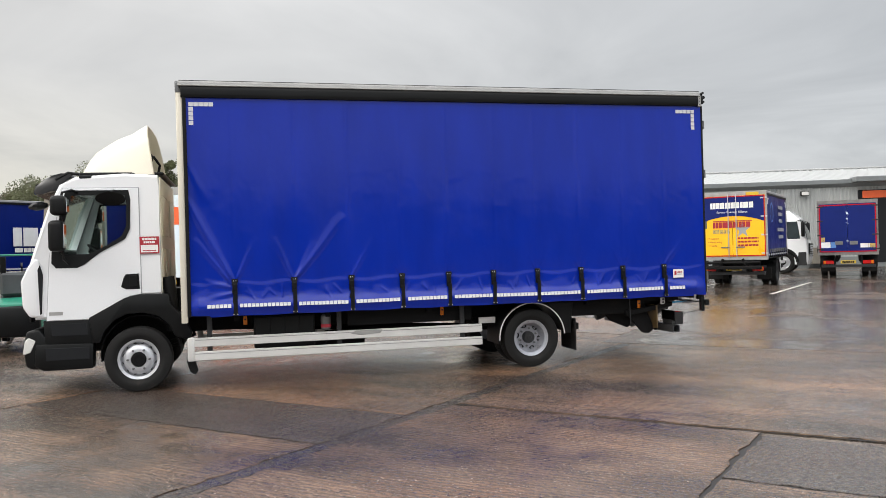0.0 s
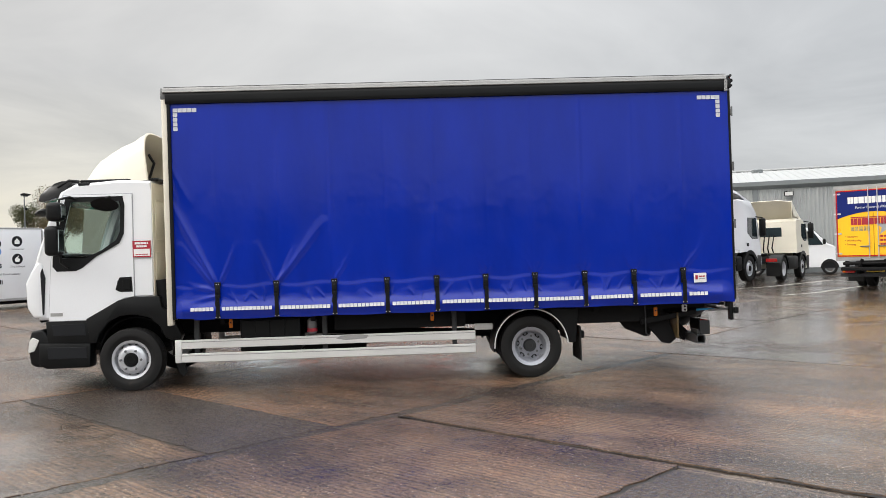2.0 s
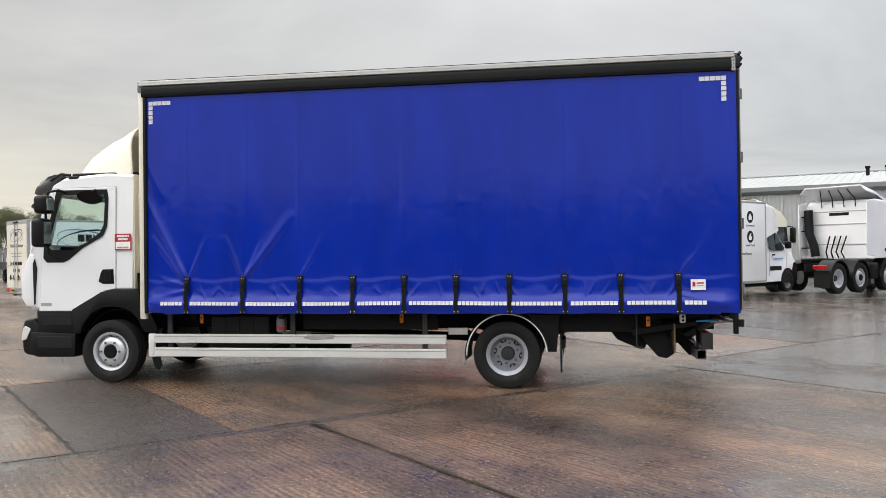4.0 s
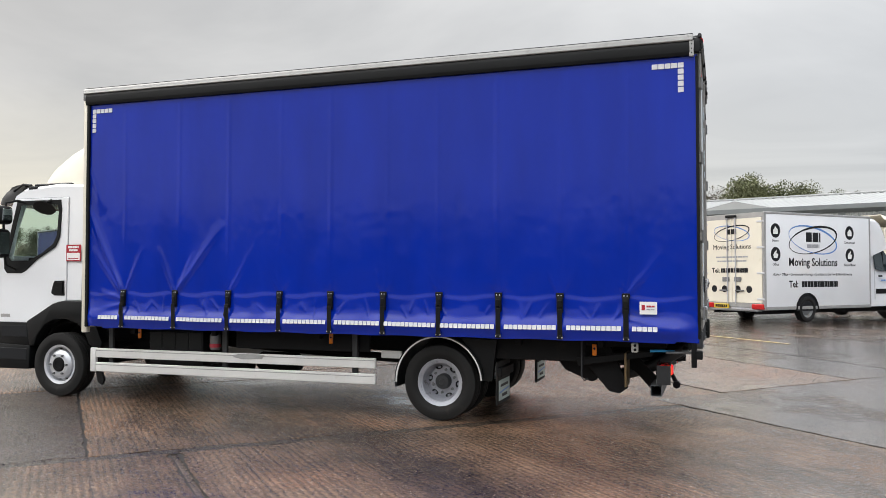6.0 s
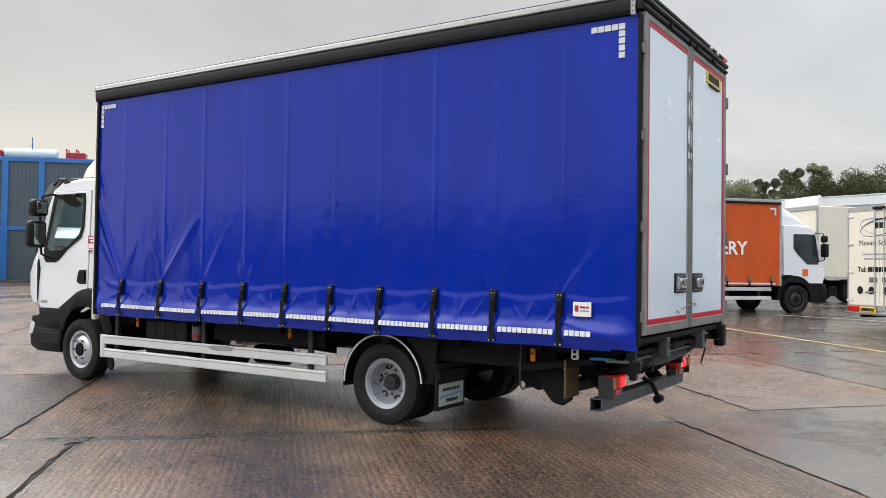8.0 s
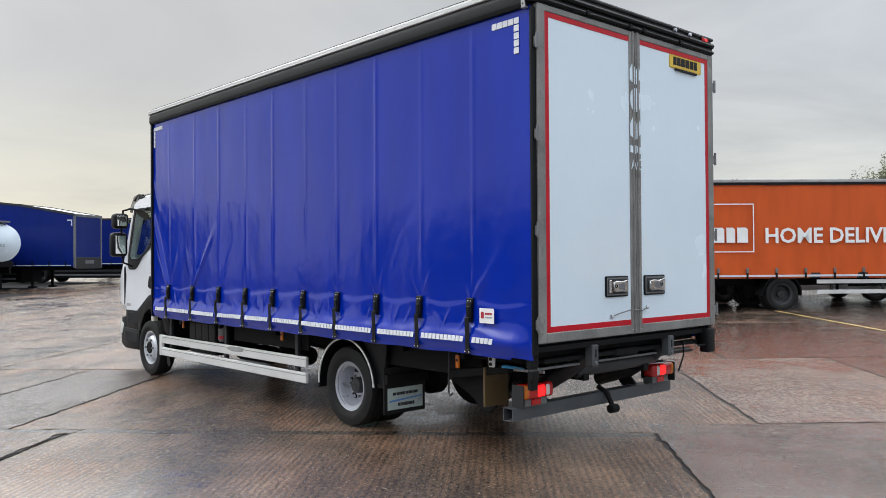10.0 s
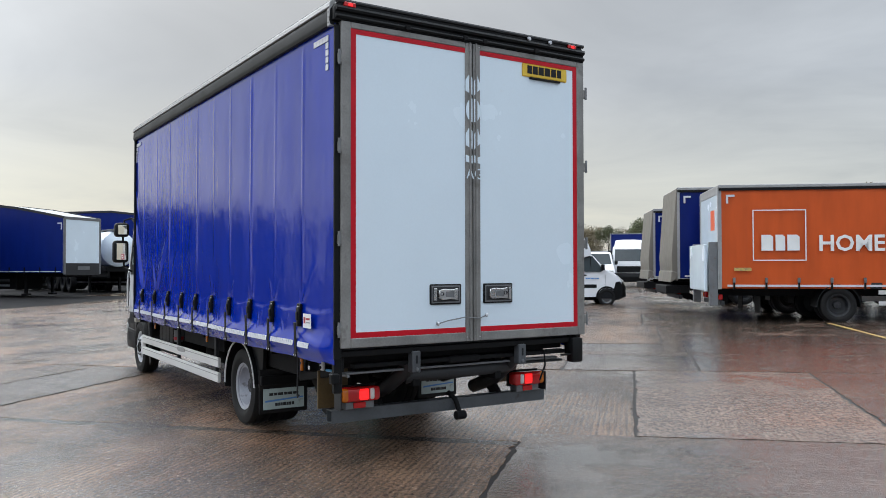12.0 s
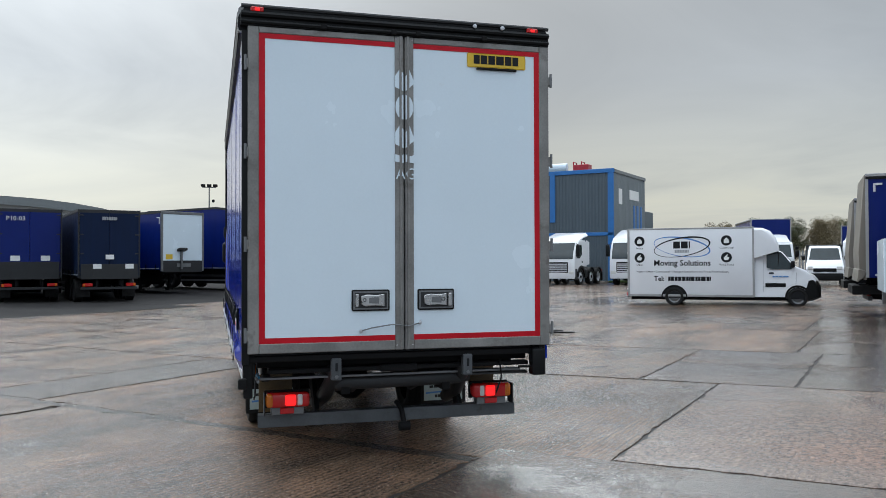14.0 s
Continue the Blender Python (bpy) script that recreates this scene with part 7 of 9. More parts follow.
        part("door_handle", box(5.05, 5.22, min(s * 0.97, s * 0.996), max(s * 0.97, s * 0.996), 1.20, 1.25, 0.008), BLACK, c)
        part("door_print", stripe_bars(0.55, 0.05, 5, 0.002, 11), INK_MID, c, m=(on_left if s > 0 else on_right)(5.45, s * 0.984, 1.10))
        mr = part("mirror", box(5.78, 5.92, s * 1.10 - 0.10, s * 1.10 + 0.10, 1.42, 1.66, 0.04, seg=2), BLACK, c, "black door mirror")
        part("headlamp", prism([(6.42, 1.18), (6.70, 1.02), (6.70, 0.94), (6.40, 1.04)], s * 0.70, s * 0.905, 0.01), WHITE_LENS, c, "clear swept headlamp")
        part("wheel_arch", arch_strip(6.02, 0.36, 0.365, 0.43, min(s * 0.6, s * 0.994), max(s * 0.6, s * 0.994), 0, 180, 14), BLACK, c)
        # flat dark panels paint the shade inside the wheel arches
        part("arch_shade", prism([(6.02 + 0.38 * math.cos(radians(a)), 0.30 + 0.42 * math.sin(radians(a))) for a in range(0, 181, 15)], s * 0.5, s * 0.987), INK, c)
        wheel(t, 6.02, s * 0.90, 0.34, 0.34, 0.21, 0.21, "van", s, nuts=False, rim_mat=STEEL)
        part("arch_shade", prism([(1.72 + 0.45 * math.cos(radians(a)), 0.30 + 0.44 * math.sin(radians(a))) for a in range(0, 181, 15)], s * 0.5, s * (W + 0.005)), INK, t)
        part("wheel_arch", arch_strip(1.72, 0.30, 0.43, 0.48, min(s * 0.8, s * (W + 0.02)), max(s * 0.8, s * (W + 0.02)), 0, 180, 14), BLACK, t)
        wheel(t, 1.72, s * 0.985, 0.34, 0.34, 0.21, 0.21, "van", s, nuts=False, rim_mat=STEEL)
        part("sill", box(0.1, 6.0, s * 0.7 - 0.05, s * 0.7 + 0.05, 0.22, 0.36), CHASSIS, t)
        lamp = part("rear_lamp", box(-0.04, 0.06, s * 0.85 - 0.2, s * 0.85 + 0.2, 0.36, 0.50, 0.02), RED_LENS, t, "red rear lamp")
        # lettered side
        on = on_left if s > 0 else on_right
        mid = L / 2
        q = -s            # local x of the sign grows to the reader's right
        if lettered:
            def at(px, pz, k=0.0):
                return on(mid - s * px, s * (W + 0.002 + k), pz)
            part("logo_ring", ring_plate(1.04, 0.36, 0.060, tilt=radians(9)), INK, t, "black oval ring", at(-0.27, 2.20, 0.003))
            part("logo_ring", ring_plate(1.04, 0.36, 0.055, tilt=radians(-9)), INK_MID, t, "blue oval ring", at(-0.27, 2.20))
            part("logo_block", stripe_bars(0.62, 0.26, 3, 0.003, 2), INK, t, m=at(-0.27, 2.27))
            part("logo_block", stripe_bars(0.52, 0.10, 6, 0.003, 4), INK_GREY, t, m=at(-0.27, 2.03))
            words("lettering", "Moving Solutions", 0.30, at(-0.27, 1.50), INK, t, align="CENTER", bold=0.006)
            words("lettering", "Home \u2022 Office \u2022 Commercial \u2022 Storage \u2022 Specialist to the Fire & Flood Industry", 0.105, at(-0.27, 1.24), INK, t, align="CENTER")
            words("lettering", "Tel:", 0.25, at(-1.30, 0.93), INK, t, bold=0.006)
            part("print_line", stripe_bars(1.55, 0.16, 11, 0.003, 3), INK, t, m=at(0.0, 1.01))
            for px, pz, cap in ((-1.83, 2.42, "Home"), (-1.83, 1.80, "Office"), (1.32, 2.42, "Commercial"), (1.32, 1.80, "Fire & Flood")):
                ic = part("icon_disc", lathe([(0, 0.19), (0.003, 0.19), (0.003, 0.001)], 24, axis="z", closed=False), INK, t, "dark round icon", at(px, pz))
                part("icon_mark", prism([(-0.09, -0.09), (0.09, -0.09), (0.09, 0.02), (0.0, 0.11), (-0.09, 0.02)] if cap in ("Home", "Commercial") else [(-0.07, -0.10), (0.06, -0.10), (0.10, 0.0), (0.02, 0.03), (0.05, 0.12), (-0.05, 0.05), (-0.10, -0.02)], 0.003, 0.006, axis="z"), INK_WHITE, ic)
                words("lettering", cap, 0.10, at(px, pz - 0.30), INK, t, align="CENTER")
    # rear doors
    dd = double_doors(t, 0.0, W, Z0 + 0.16, Z1 - 0.02, CREAM, ALLOY)
    part("rear_latch", box(-0.09, -0.02, -0.18, 0.18, Z1 - 0.10, Z1 - 0.03, 0.02), BLACK, t)
    if lettered:
        part("logo_ring", ring_plate(0.62, 0.20, 0.035, tilt=radians(9)), INK, t, m=on_rear(-0.028, 0, 2.38))
        part("logo_ring", ring_plate(0.62, 0.20, 0.030, tilt=radians(-9)), INK_MID, t, m=on_rear(-0.025, 0, 2.38))
        part("logo_block", stripe_bars(0.34, 0.14, 3, 0.003, 2), INK, t, m=on_rear(-0.025, 0, 2.42))
        words("lettering", "Moving Solutions", 0.19, on_rear(-0.025, 0, 1.95), INK, t, align="CENTER")
        part("print_line", stripe_bars(1.1, 0.04, 12, 0.002, 8), INK_GREY, t, m=on_rear(-0.025, 0, 1.74))
        part("print_line", stripe_bars(1.0, 0.04, 12, 0.002, 9), INK_GREY, t, m=on_rear(-0.025, 0, 1.63))
        words("lettering", "Tel:", 0.18, on_rear(-0.025, 0.70, 1.32), INK, t, bold=0.005)
        part("print_line", stripe_bars(0.95, 0.12, 10, 0.002, 3), INK, t, m=on_rear(-0.025, -0.10, 1.38))
        for y in (0.62, 0.26, -0.2, -0.58):
            part("icon_disc", lathe([(0, 0.095), (0.003, 0.095), (0.003, 0.001)], 18, axis="z", closed=False), INK, t, m=on_rear(-0.024, y, 0.88))
    for s in (1, -1):
        part("door_lock", box(-0.05, -0.02, s * 0.20 - 0.12, s * 0.20 + 0.12, 1.08, 1.20, 0.01), STEEL, dd[0 if s > 0 else 1])
    pl = part("number_plate", box(-0.045, -0.02, 0.10, 0.62, 0.36, 0.48, 0.004), PLATE_YELLOW, t, "yellow plate")
    part("plate_print", stripe_bars(0.42, 0.07, 7, 0.002, 5), INK, pl, m=on_rear(-0.045, 0.36, 0.42))
    part("rear_step", box(-0.14, 0.04, -0.95, 0.95, 0.30, 0.35, 0.01), STEEL, t, "pale rear step")
    return t


def panel_van(label, m, flat=False, colour=WHITE):
    """A small white van, or a dropside with the same cab."""
    t = thing("van" if not flat else "dropside_van", label, "van", m)
    prof = [(2.9, 0.36), (2.9, 2.28), (3.1, 2.30), (3.6, 2.18), (4.25, 1.46), (4.6, 1.32), (4.95, 1.12), (5.08, 0.95), (5.10, 0.36)]
    rings = []
    for y, k in ((-0.98, 0), (-0.93, 1), (0, 1), (0.93, 1), (0.98, 0)):
        rings.append([(px - 0.16 * (abs(y) / 0.98) ** 3 * (1 if px > 4.8 else 0), y * (1 - 0.14 * max(0, (pz - 1.2))), pz - (0.05 if not k and pz > 1 else 0)) for px, pz in prof])
    c = part("cab", loft(rings), colour, t, "white van cab")
    part("front_window", loft([[(4.24 + 0.05 * (1 - y * y), y * 0.92, 1.48), (3.64 + 0.05 * (1 - y * y), y * 0.80, 2.14), (3.6, y * 0.80, 2.12), (4.18, y * 0.92, 1.45)] for y in (-0.9, 0, 0.9)]), DARK_GLASS, c)
    part("front_bumper", box(4.80, 5.14, -0.95, 0.95, 0.28, 0.70, 0.06, seg=2), BLACK, c)
    part("grille", box(5.02, 5.10, -0.6, 0.6, 0.78, 0.98, 0.02), BLACK, c)
    for s in (1, -1):
        w = [(3.15, 2.08), (3.15, 1.42), (4.05, 1.42), (3.62, 2.06)]
        part("side_window", prism(w, s * 0.80, s * 0.945, 0.004), DARK_GLASS, c)
        part("headlamp", box(4.82, 5.02, s * 0.76 - 0.14, s * 0.76 + 0.14, 0.90, 1.10, 0.03), WHITE_LENS, c)
        part("mirror", box(4.02, 4.16, s * 1.12 - 0.1, s * 1.12 + 0.1, 1.44, 1.70, 0.04), BLACK, c)
        for x in (1.05, 4.30):
            # the arch's shaded inside is a dark panel on the body side
            part("arch_shade", prism([(x + 0.40 * math.cos(radians(a)), 0.32 + 0.42 * math.sin(radians(a))) for a in range(0, 181, 15)], s * 0.5, s * 0.988), INK, t)
            wheel(t, x, s * 0.90, 0.34, 0.34, 0.21, 0.21, "van", s, nuts=False, rim_mat=STEEL)
    if flat:
        part("load_bed", box(0.0, 2.9, -1.0, 1.0, 0.75, 0.85, 0.01), STEEL, t)
        part("headboard", box(2.78, 2.86, -1.0, 1.0, 0.85, 2.35, 0.02), DARK_STEEL, t)
        for s in (1, -1):
            part("dropside", box(0.0, 2.8, min(s * 0.98, s * 1.01), max(s * 0.98, s * 1.01), 0.85, 1.2, 0.01), STEEL, t)
        part("chassis_rail", box(0.1, 3.0, -0.4, 0.4, 0.45, 0.75), CHASSIS, t)
    else:
        part("body", box(0.0, 2.95, -0.97, 0.97, 0.36, 2.40, 0.10, seg=3), colour, t, "white panel body")
    return t


def lorry(label, m, length, z0, z1, half, side, rear_axle, cab_colour, seed, roof=None, cab_gap=0.25, cab=True, straps=9, name="curtainsider_lorry", end=None):
    """A rigid curtain-sided lorry; the rear end is left for its own doors."""
    t = thing(name, label, "lorry", m, "parked lorries")
    body_shell(t, 0.0, length, z0, z1, half, side, seed=seed, straps=straps, end=end, colour_label="vinyl side curtain")
    front = length + cab_gap + 0.35
    chassis_kit(t, 0.2, length + 1.2, (rear_axle,), 0.42, half, True, front if cab else None)
    side_rails(t, rear_axle + 0.9, length - 0.3, half)
    rear_lights(t, 0.05, half, 0.62)
    if cab:
        cab_body(t, length + cab_gap, cab_colour, "white day cab", 1.0, 0, roof)
    return t

# ---- buildings ----


def ribbed(length, z0, z1, pitch=0.20, depth=0.035):
    """Trapezoid-ribbed sheet along x, standing, facing -y."""
    bm = bmesh.new()
    lo, hi = [], []
    n = int(length / pitch)
    for i in range(n):
        for f, d in ((0.0, 0.0), (0.40, 0.0), (0.52, depth), (0.88, depth)):
            x = (i + f) * pitch
            lo.append(bm.verts.new((x, -d, z0)))
            hi.append(bm.verts.new((x, -d, z1)))
    for i in range(len(lo) - 1):
        bm.faces.new((lo[i], lo[i + 1], hi[i + 1], hi[i]))
    return bm


wh = tagged(new("warehouse"), "long grey ribbed-metal warehouse with a pale sheet roof", "warehouse", kind="structure")
WX, WY, WH_TURN, WL, EAVE = -8.2, 52.4, -19.3, 62.0, 4.40
wh.matrix_basis = pose(WX, WY, 0.22, 0, 0, WH_TURN)
part("wall", box(0.0, WL, 0.02, 0.30, 0.0, EAVE), CLADDING, wh)
part("wall", box(0.0, 0.3, 0.3, 24.0, 0.0, EAVE), CLADDING, wh)
part("wall", box(WL - 0.3, WL, 0.3, 24.0, 0.0, EAVE), CLADDING, wh)
part("cladding", ribbed(WL, 0.35, EAVE - 0.15), CLADDING, wh, "pale grey ribbed metal cladding", smooth=False)
part("plinth", box(0.0, WL, -0.06, 0.02, -0.4, 0.35, 0.01), TRIM_GREY, wh)
part("gutter", prism([(-0.30, EAVE - 0.02), (-0.30, EAVE + 0.20), (-0.24, EAVE + 0.20), (-0.22, EAVE + 0.04), (0.02, EAVE + 0.04), (0.02, EAVE - 0.2), (-0.06, EAVE - 0.2)], 0.0, WL, axis="x"), TRIM_GREY, wh, "dark grey eaves gutter")
roof = part("roof", prism([(-0.20, EAVE + 0.10), (12.0, EAVE + 1.75), (24.2, EAVE + 0.10), (24.2, EAVE), (12.0, EAVE + 1.65), (-0.20, EAVE)], -0.2, WL + 0.2, axis="x"), ROOF, wh, "pale shallow sheet roof")
rb = None
for i in range(int(WL / 0.45)):
    x = i * 0.45
    bm = bmesh.new()
    vs = [bm.verts.new(p) for p in ((x, -0.26, EAVE + 0.10), (x + 0.16, -0.26, EAVE + 0.10), (x + 0.12, -0.26, EAVE + 0.118), (x + 0.04, -0.26, EAVE + 0.118), (x, 12.0, EAVE + 1.76), (x + 0.16, 12.0, EAVE + 1.76), (x + 0.12, 12.0, EAVE + 1.778), (x + 0.04, 12.0, EAVE + 1.778))]
    for f in ((0, 1, 2, 3), (3, 2, 6, 7), (0, 3, 7, 4), (1, 5, 6, 2), (4, 7, 6, 5)):
        bm.faces.new([vs[k] for k in f])
    rb = join(rb, bm)
part("roof_ribbing", rb, ROOF, wh, smooth=False)
part("ridge_cap", box(-0.2, WL + 0.2, 11.8, 12.2, EAVE + 1.74, EAVE + 1.86, 0.03), ROOF, wh)
for x in (12.0, 20.5, 29.5, 38.5, 47.0, 55.0):
    part("wall_post", box(x - 0.14, x + 0.14, -0.08, 0.0, 0.0, EAVE - 0.12, 0.01), TRIM_GREY, wh, "dark grey downpipe post")
    fl = part("flood_lamp", box(x + 1.4, x + 1.85, -0.30, -0.10, EAVE - 0.62, EAVE - 0.36, 0.03), BLACK, wh, "black wall flood lamp")
    part("lamp_glass", box(x + 1.44, x + 1.81, -0.31, -0.295, EAVE - 0.60, EAVE - 0.40, 0.01), WHITE_LENS, fl)
    part("lamp_bracket", box(x + 1.58, x + 1.66, -0.14, 0.0, EAVE - 0.50, EAVE - 0.44), BLACK, fl)
for x in (27.4, 28.4):
    part("flue", lathe([(EAVE + 0.9, 0.10), (EAVE + 1.62, 0.10), (EAVE + 1.62, 0.14), (EAVE + 1.74, 0.14), (EAVE + 1.74, 0.001)], 14, axis="z", closed=False), CHASSIS, wh, "dark roof flue", Matrix.Translation((x, 8.0, 0)))
part("roof_vent", lathe([(EAVE + 1.4, 0.34), (EAVE + 1.72, 0.36), (EAVE + 1.80, 0.26), (EAVE + 1.84, 0.001)], 16, axis="z", closed=False), TRIM_GREY, wh, m=Matrix.Translation((30.2, 10.5, 0)))
part("personnel_door", box(36.3, 37.3, -0.10, 0.0, 0.0, 2.1, 0.01), TRIM_GREY, wh, "grey steel side door")
part("door_canopy", box(42.6, 52.0, -0.9, 0.05, EAVE + 0.02, EAVE + 0.30, 0.02), TRIM_GREY, wh)
# a dark box on the wall stands in for the bay's shaded inside
part("bay_shade", box(43.0, 49.5, -0.10, 0.01, 0.0, 4.0, 0.01), INK, wh, "dark panel painted for the shade in an open loading bay")
part("bay_sign", box(43.2, 49.3, -0.14, -0.10, 3.55, 3.95, 0.01), INK_ORANGE, wh)
part("side_gable", prism([(13.0, EAVE + 0.1), (15.4, EAVE + 0.62), (17.8, EAVE + 0.1)], -0.25, 9.0, 0.0), ROOF, wh, "small pale cross gable over the eaves")
part("pallet_stack", box(40.2, 41.4, -0.9, -0.15, 0.0, 0.9, 0.03), BEIGE, wh)

ind = tagged(new("industrial_building"), "tall slate-blue clad industrial building trimmed in bright blue", "building", kind="structure")
IND = pose(-38.2, 35.4, 0.35, 0, 0, 45) @ Matrix.Diagonal((0.75, 0.62, 0.765, 1))
ind.matrix_basis = IND
IH = 9.9
part("wall", box(-12.0, -0.05, 0.05, 12.0, 0.0, IH), SLATE, ind)
part("cladding", moved(ribbed(11.9, 0.0, IH, 0.32, 0.05), Matrix.Translation((-12.0, 0.03, 0))), SLATE, ind, "slate ribbed cladding", smooth=False)
part("cladding", moved(ribbed(11.9, 0.0, IH, 0.32, 0.05), pose(-0.03, 0.1, 0, 0, 0, 90)), CLADDING_SIDE, ind, "paler grey ribbed cladding", smooth=False)
part("corner_trim", box(-0.55, 0.0, -0.12, 0.05, 0.0, IH + 0.1, 0.02), BUILD_BLUE, ind, "bright blue corner trim")
part("eaves_trim", box(-12.0, 0.06, -0.14, 0.05, IH - 0.15, IH + 0.22, 0.02), BUILD_BLUE, ind)
part("eaves_trim", box(-0.05, 0.10, 0.0, 12.0, IH - 0.15, IH + 0.15, 0.02), TRIM_GREY, ind)
part("mid_trim", box(-12.0, 0.02, -0.12, 0.0, 4.1, 4.4, 0.02), BUILD_BLUE, ind)
for x in (-6.2, -9.0, -12.0):
    part("pilaster", box(x, x + 0.5, -0.16, 0.0, 0.0 if x < -7 else 5.4, IH + (0.2 if x > -7 else 0.0), 0.02), BUILD_BLUE, ind)
part("window_band", box(-12.0, -9.0, -0.12, -0.02, 5.2, 5.6, 0.02), BUILD_BLUE, ind)
for y in (7.1, 8.5, 9.9):
    part("slot_window", box(-0.02, 0.06, y, y + 0.6, 4.8, 7.1, 0.01), BUILD_BLUE, ind, "tall blue slot window")
part("wall_sign", box(0.0, 0.06, 1.6, 2.8, 7.0, 8.4, 0.01), INK_WHITE, ind, "white wall sign")
part("wall_sign", box(0.0, 0.06, 5.6, 9.2, 7.6, 8.5, 0.01), INK_WHITE, ind, "white wall sign")
part("stair_block", box(-5.0, -0.2, 12.0, 16.5, 0.0, 6.8, 0.03), SLATE, ind)
# roof plant
plant = thing("roof_tank", "white tank in a red steel frame on the roof", "tank", IND)
part("tank_barrel", lathe([(-9.5, 0.001), (-9.4, 0.40), (-5.2, 0.40), (-5.1, 0.001)], 18, axis="x", closed=False), DOOR_WHITE, plant, "white barrel", Matrix.Translation((0, 2.2, IH + 0.75)))
for x in (-11.0, -4.4):
    part("tank_frame", box(x, x + 1.5, 1.6, 2.8, IH + 0.02, IH + 0.9, 0.05), INK_RED, plant, "red steel frame")
for x in (-4.4, -3.6):
    part("frame_hoop", tube([(x, 1.7, IH), (x, 1.7, IH + 1.15), (x, 2.7, IH + 1.15), (x, 2.7, IH)], 0.06), INK_RED, plant)
part("aerial", tube([(-7.2, 2.0, IH), (-7.2, 2.0, IH + 2.1)], 0.05, 6), BUILD_BLUE, plant)

shed = tagged(new("arched_shed"), "far pale shed with a wide arched roof", "shed", kind="structure")
shed.matrix_basis = pose(-82.0, -16.0, 0.5, 0, 0, 8)
outer = [(20.0 * math.cos(radians(a)), 3.4 + 5.0 * math.sin(radians(a))) for a in range(0, 181, 10)]
inner = [(18.2 * math.cos(radians(a)), 3.4 + 4.1 * math.sin(radians(a))) for a in range(180, -1, -10)]
part("arch_rim", prism(outer + inner, -0.3, 0.6, axis="x"), TRIM_GREY, shed, "grey arch rim")
part("gable_sheet", prism([(18.2 * math.cos(radians(a)), 3.4 + 4.1 * math.sin(radians(a))) for a in range(0, 181, 10)] + [(-18.2, 0), (18.2, 0)], -0.1, 0.05, axis="x"), ROOF, shed, "pale gable sheet")
part("vault", prism(outer + inner, -30.0, -0.3, axis="x"), ROOF, shed)

# unseen wall, added to darken the low south in the curtain's reflection
sw_ = tagged(new("wall_south"), "plain dark clad wall added unseen on the south side for reflections", "wall", kind="structure")
part("wall", box(-48.0, 62.0, -31.0, -30.6, -0.5, 5.2), SLATE, sw_)
part("wall_capping", box(-48.0, 62.0, -31.1, -30.5, 5.2, 5.4, 0.02), TRIM_GREY, sw_)

# ---- vehicles in the yard ----


def orange_lorry():
    t = lorry("orange curtain-sided delivery lorry with white cab and lettering, parked", stand(-2.54, 24.17, 50.1), 7.4, 0.84, 3.30, 1.25, ORANGE, 2.75, WHITE, 4, roof=0.62, straps=10)
    side = lambda x, z: on_right(x, -1.275, z)
    fr = None
    for a in ((-0.615, 0.615, 0.59, 0.615), (-0.615, 0.615, -0.615, -0.59), (-0.615, -0.59, -0.615, 0.615), (0.59, 0.615, -0.615, 0.615)):
        fr = box(a[0], a[1], a[2], a[3], 0, 0.004, 0, fr)
    part("sign_frame", fr, INK_WHITE, t, "white square outline", side(1.40, 2.10))
    # plain blocks in place of the maker's mark
    for x, w in ((1.12, 0.27), (1.42, 0.22), (1.72, 0.28)):
        part("sign_block", prism([(-w / 2, -0.19), (w / 2, -0.19), (w / 2, 0.14), (w / 2 - 0.06, 0.19), (-w / 2, 0.19)], 0, 0.004, axis="z"), INK_WHITE, t, "white sign block", side(x, 1.92))
    words("lettering", "HOME DELIVERY", 0.53, side(2.28, 1.725), INK_WHITE, t, "bold white lettering", bold=0.012, squeeze=1.0)
    part("side_label", box(0.35, 0.75, -1.28, -1.272, 1.24, 1.32), LINE_YELLOW, t)
    # roller rear with raised tail lift
    part("rear_frame", box(-0.01, 0.05, -1.25, 1.25, 3.10, 3.32, 0.01), ALLOY, t)
    for s in (1, -1):
        part("rear_post", box(-0.02, 0.06, min(s * 1.25, s * 1.15), max(s * 1.25, s * 1.15), 0.8, 3.28, 0.01), ALLOY, t)
        part("lift_column", box(-0.22, -0.02, min(s * 1.23, s * 1.08), max(s * 1.23, s * 1.08), 0.40, 1.95, 0.01), STEEL, t, "grey tail lift column")
    part("rear_shutter", box(0.0, 0.03, -1.15, 1.15, 0.88, 3.14, 0.0), DOOR_WHITE, t, "white roller shutter")
    part("shutter_sign", box(-0.006, 0.002, -0.75, -0.25, 2.25, 2.75), INK_ORANGE, t)
    part("lift_platform", box(-0.32, -0.24, -1.1, 1.1, 0.75, 1.9, 0.015), DOOR_WHITE, t, "folded pale tail lift platform")
    part("door_mark", box(8.3, 8.5, -1.068, -1.060, 1.12, 1.32), INK_ORANGE, t)
    return t


orange_lorry()


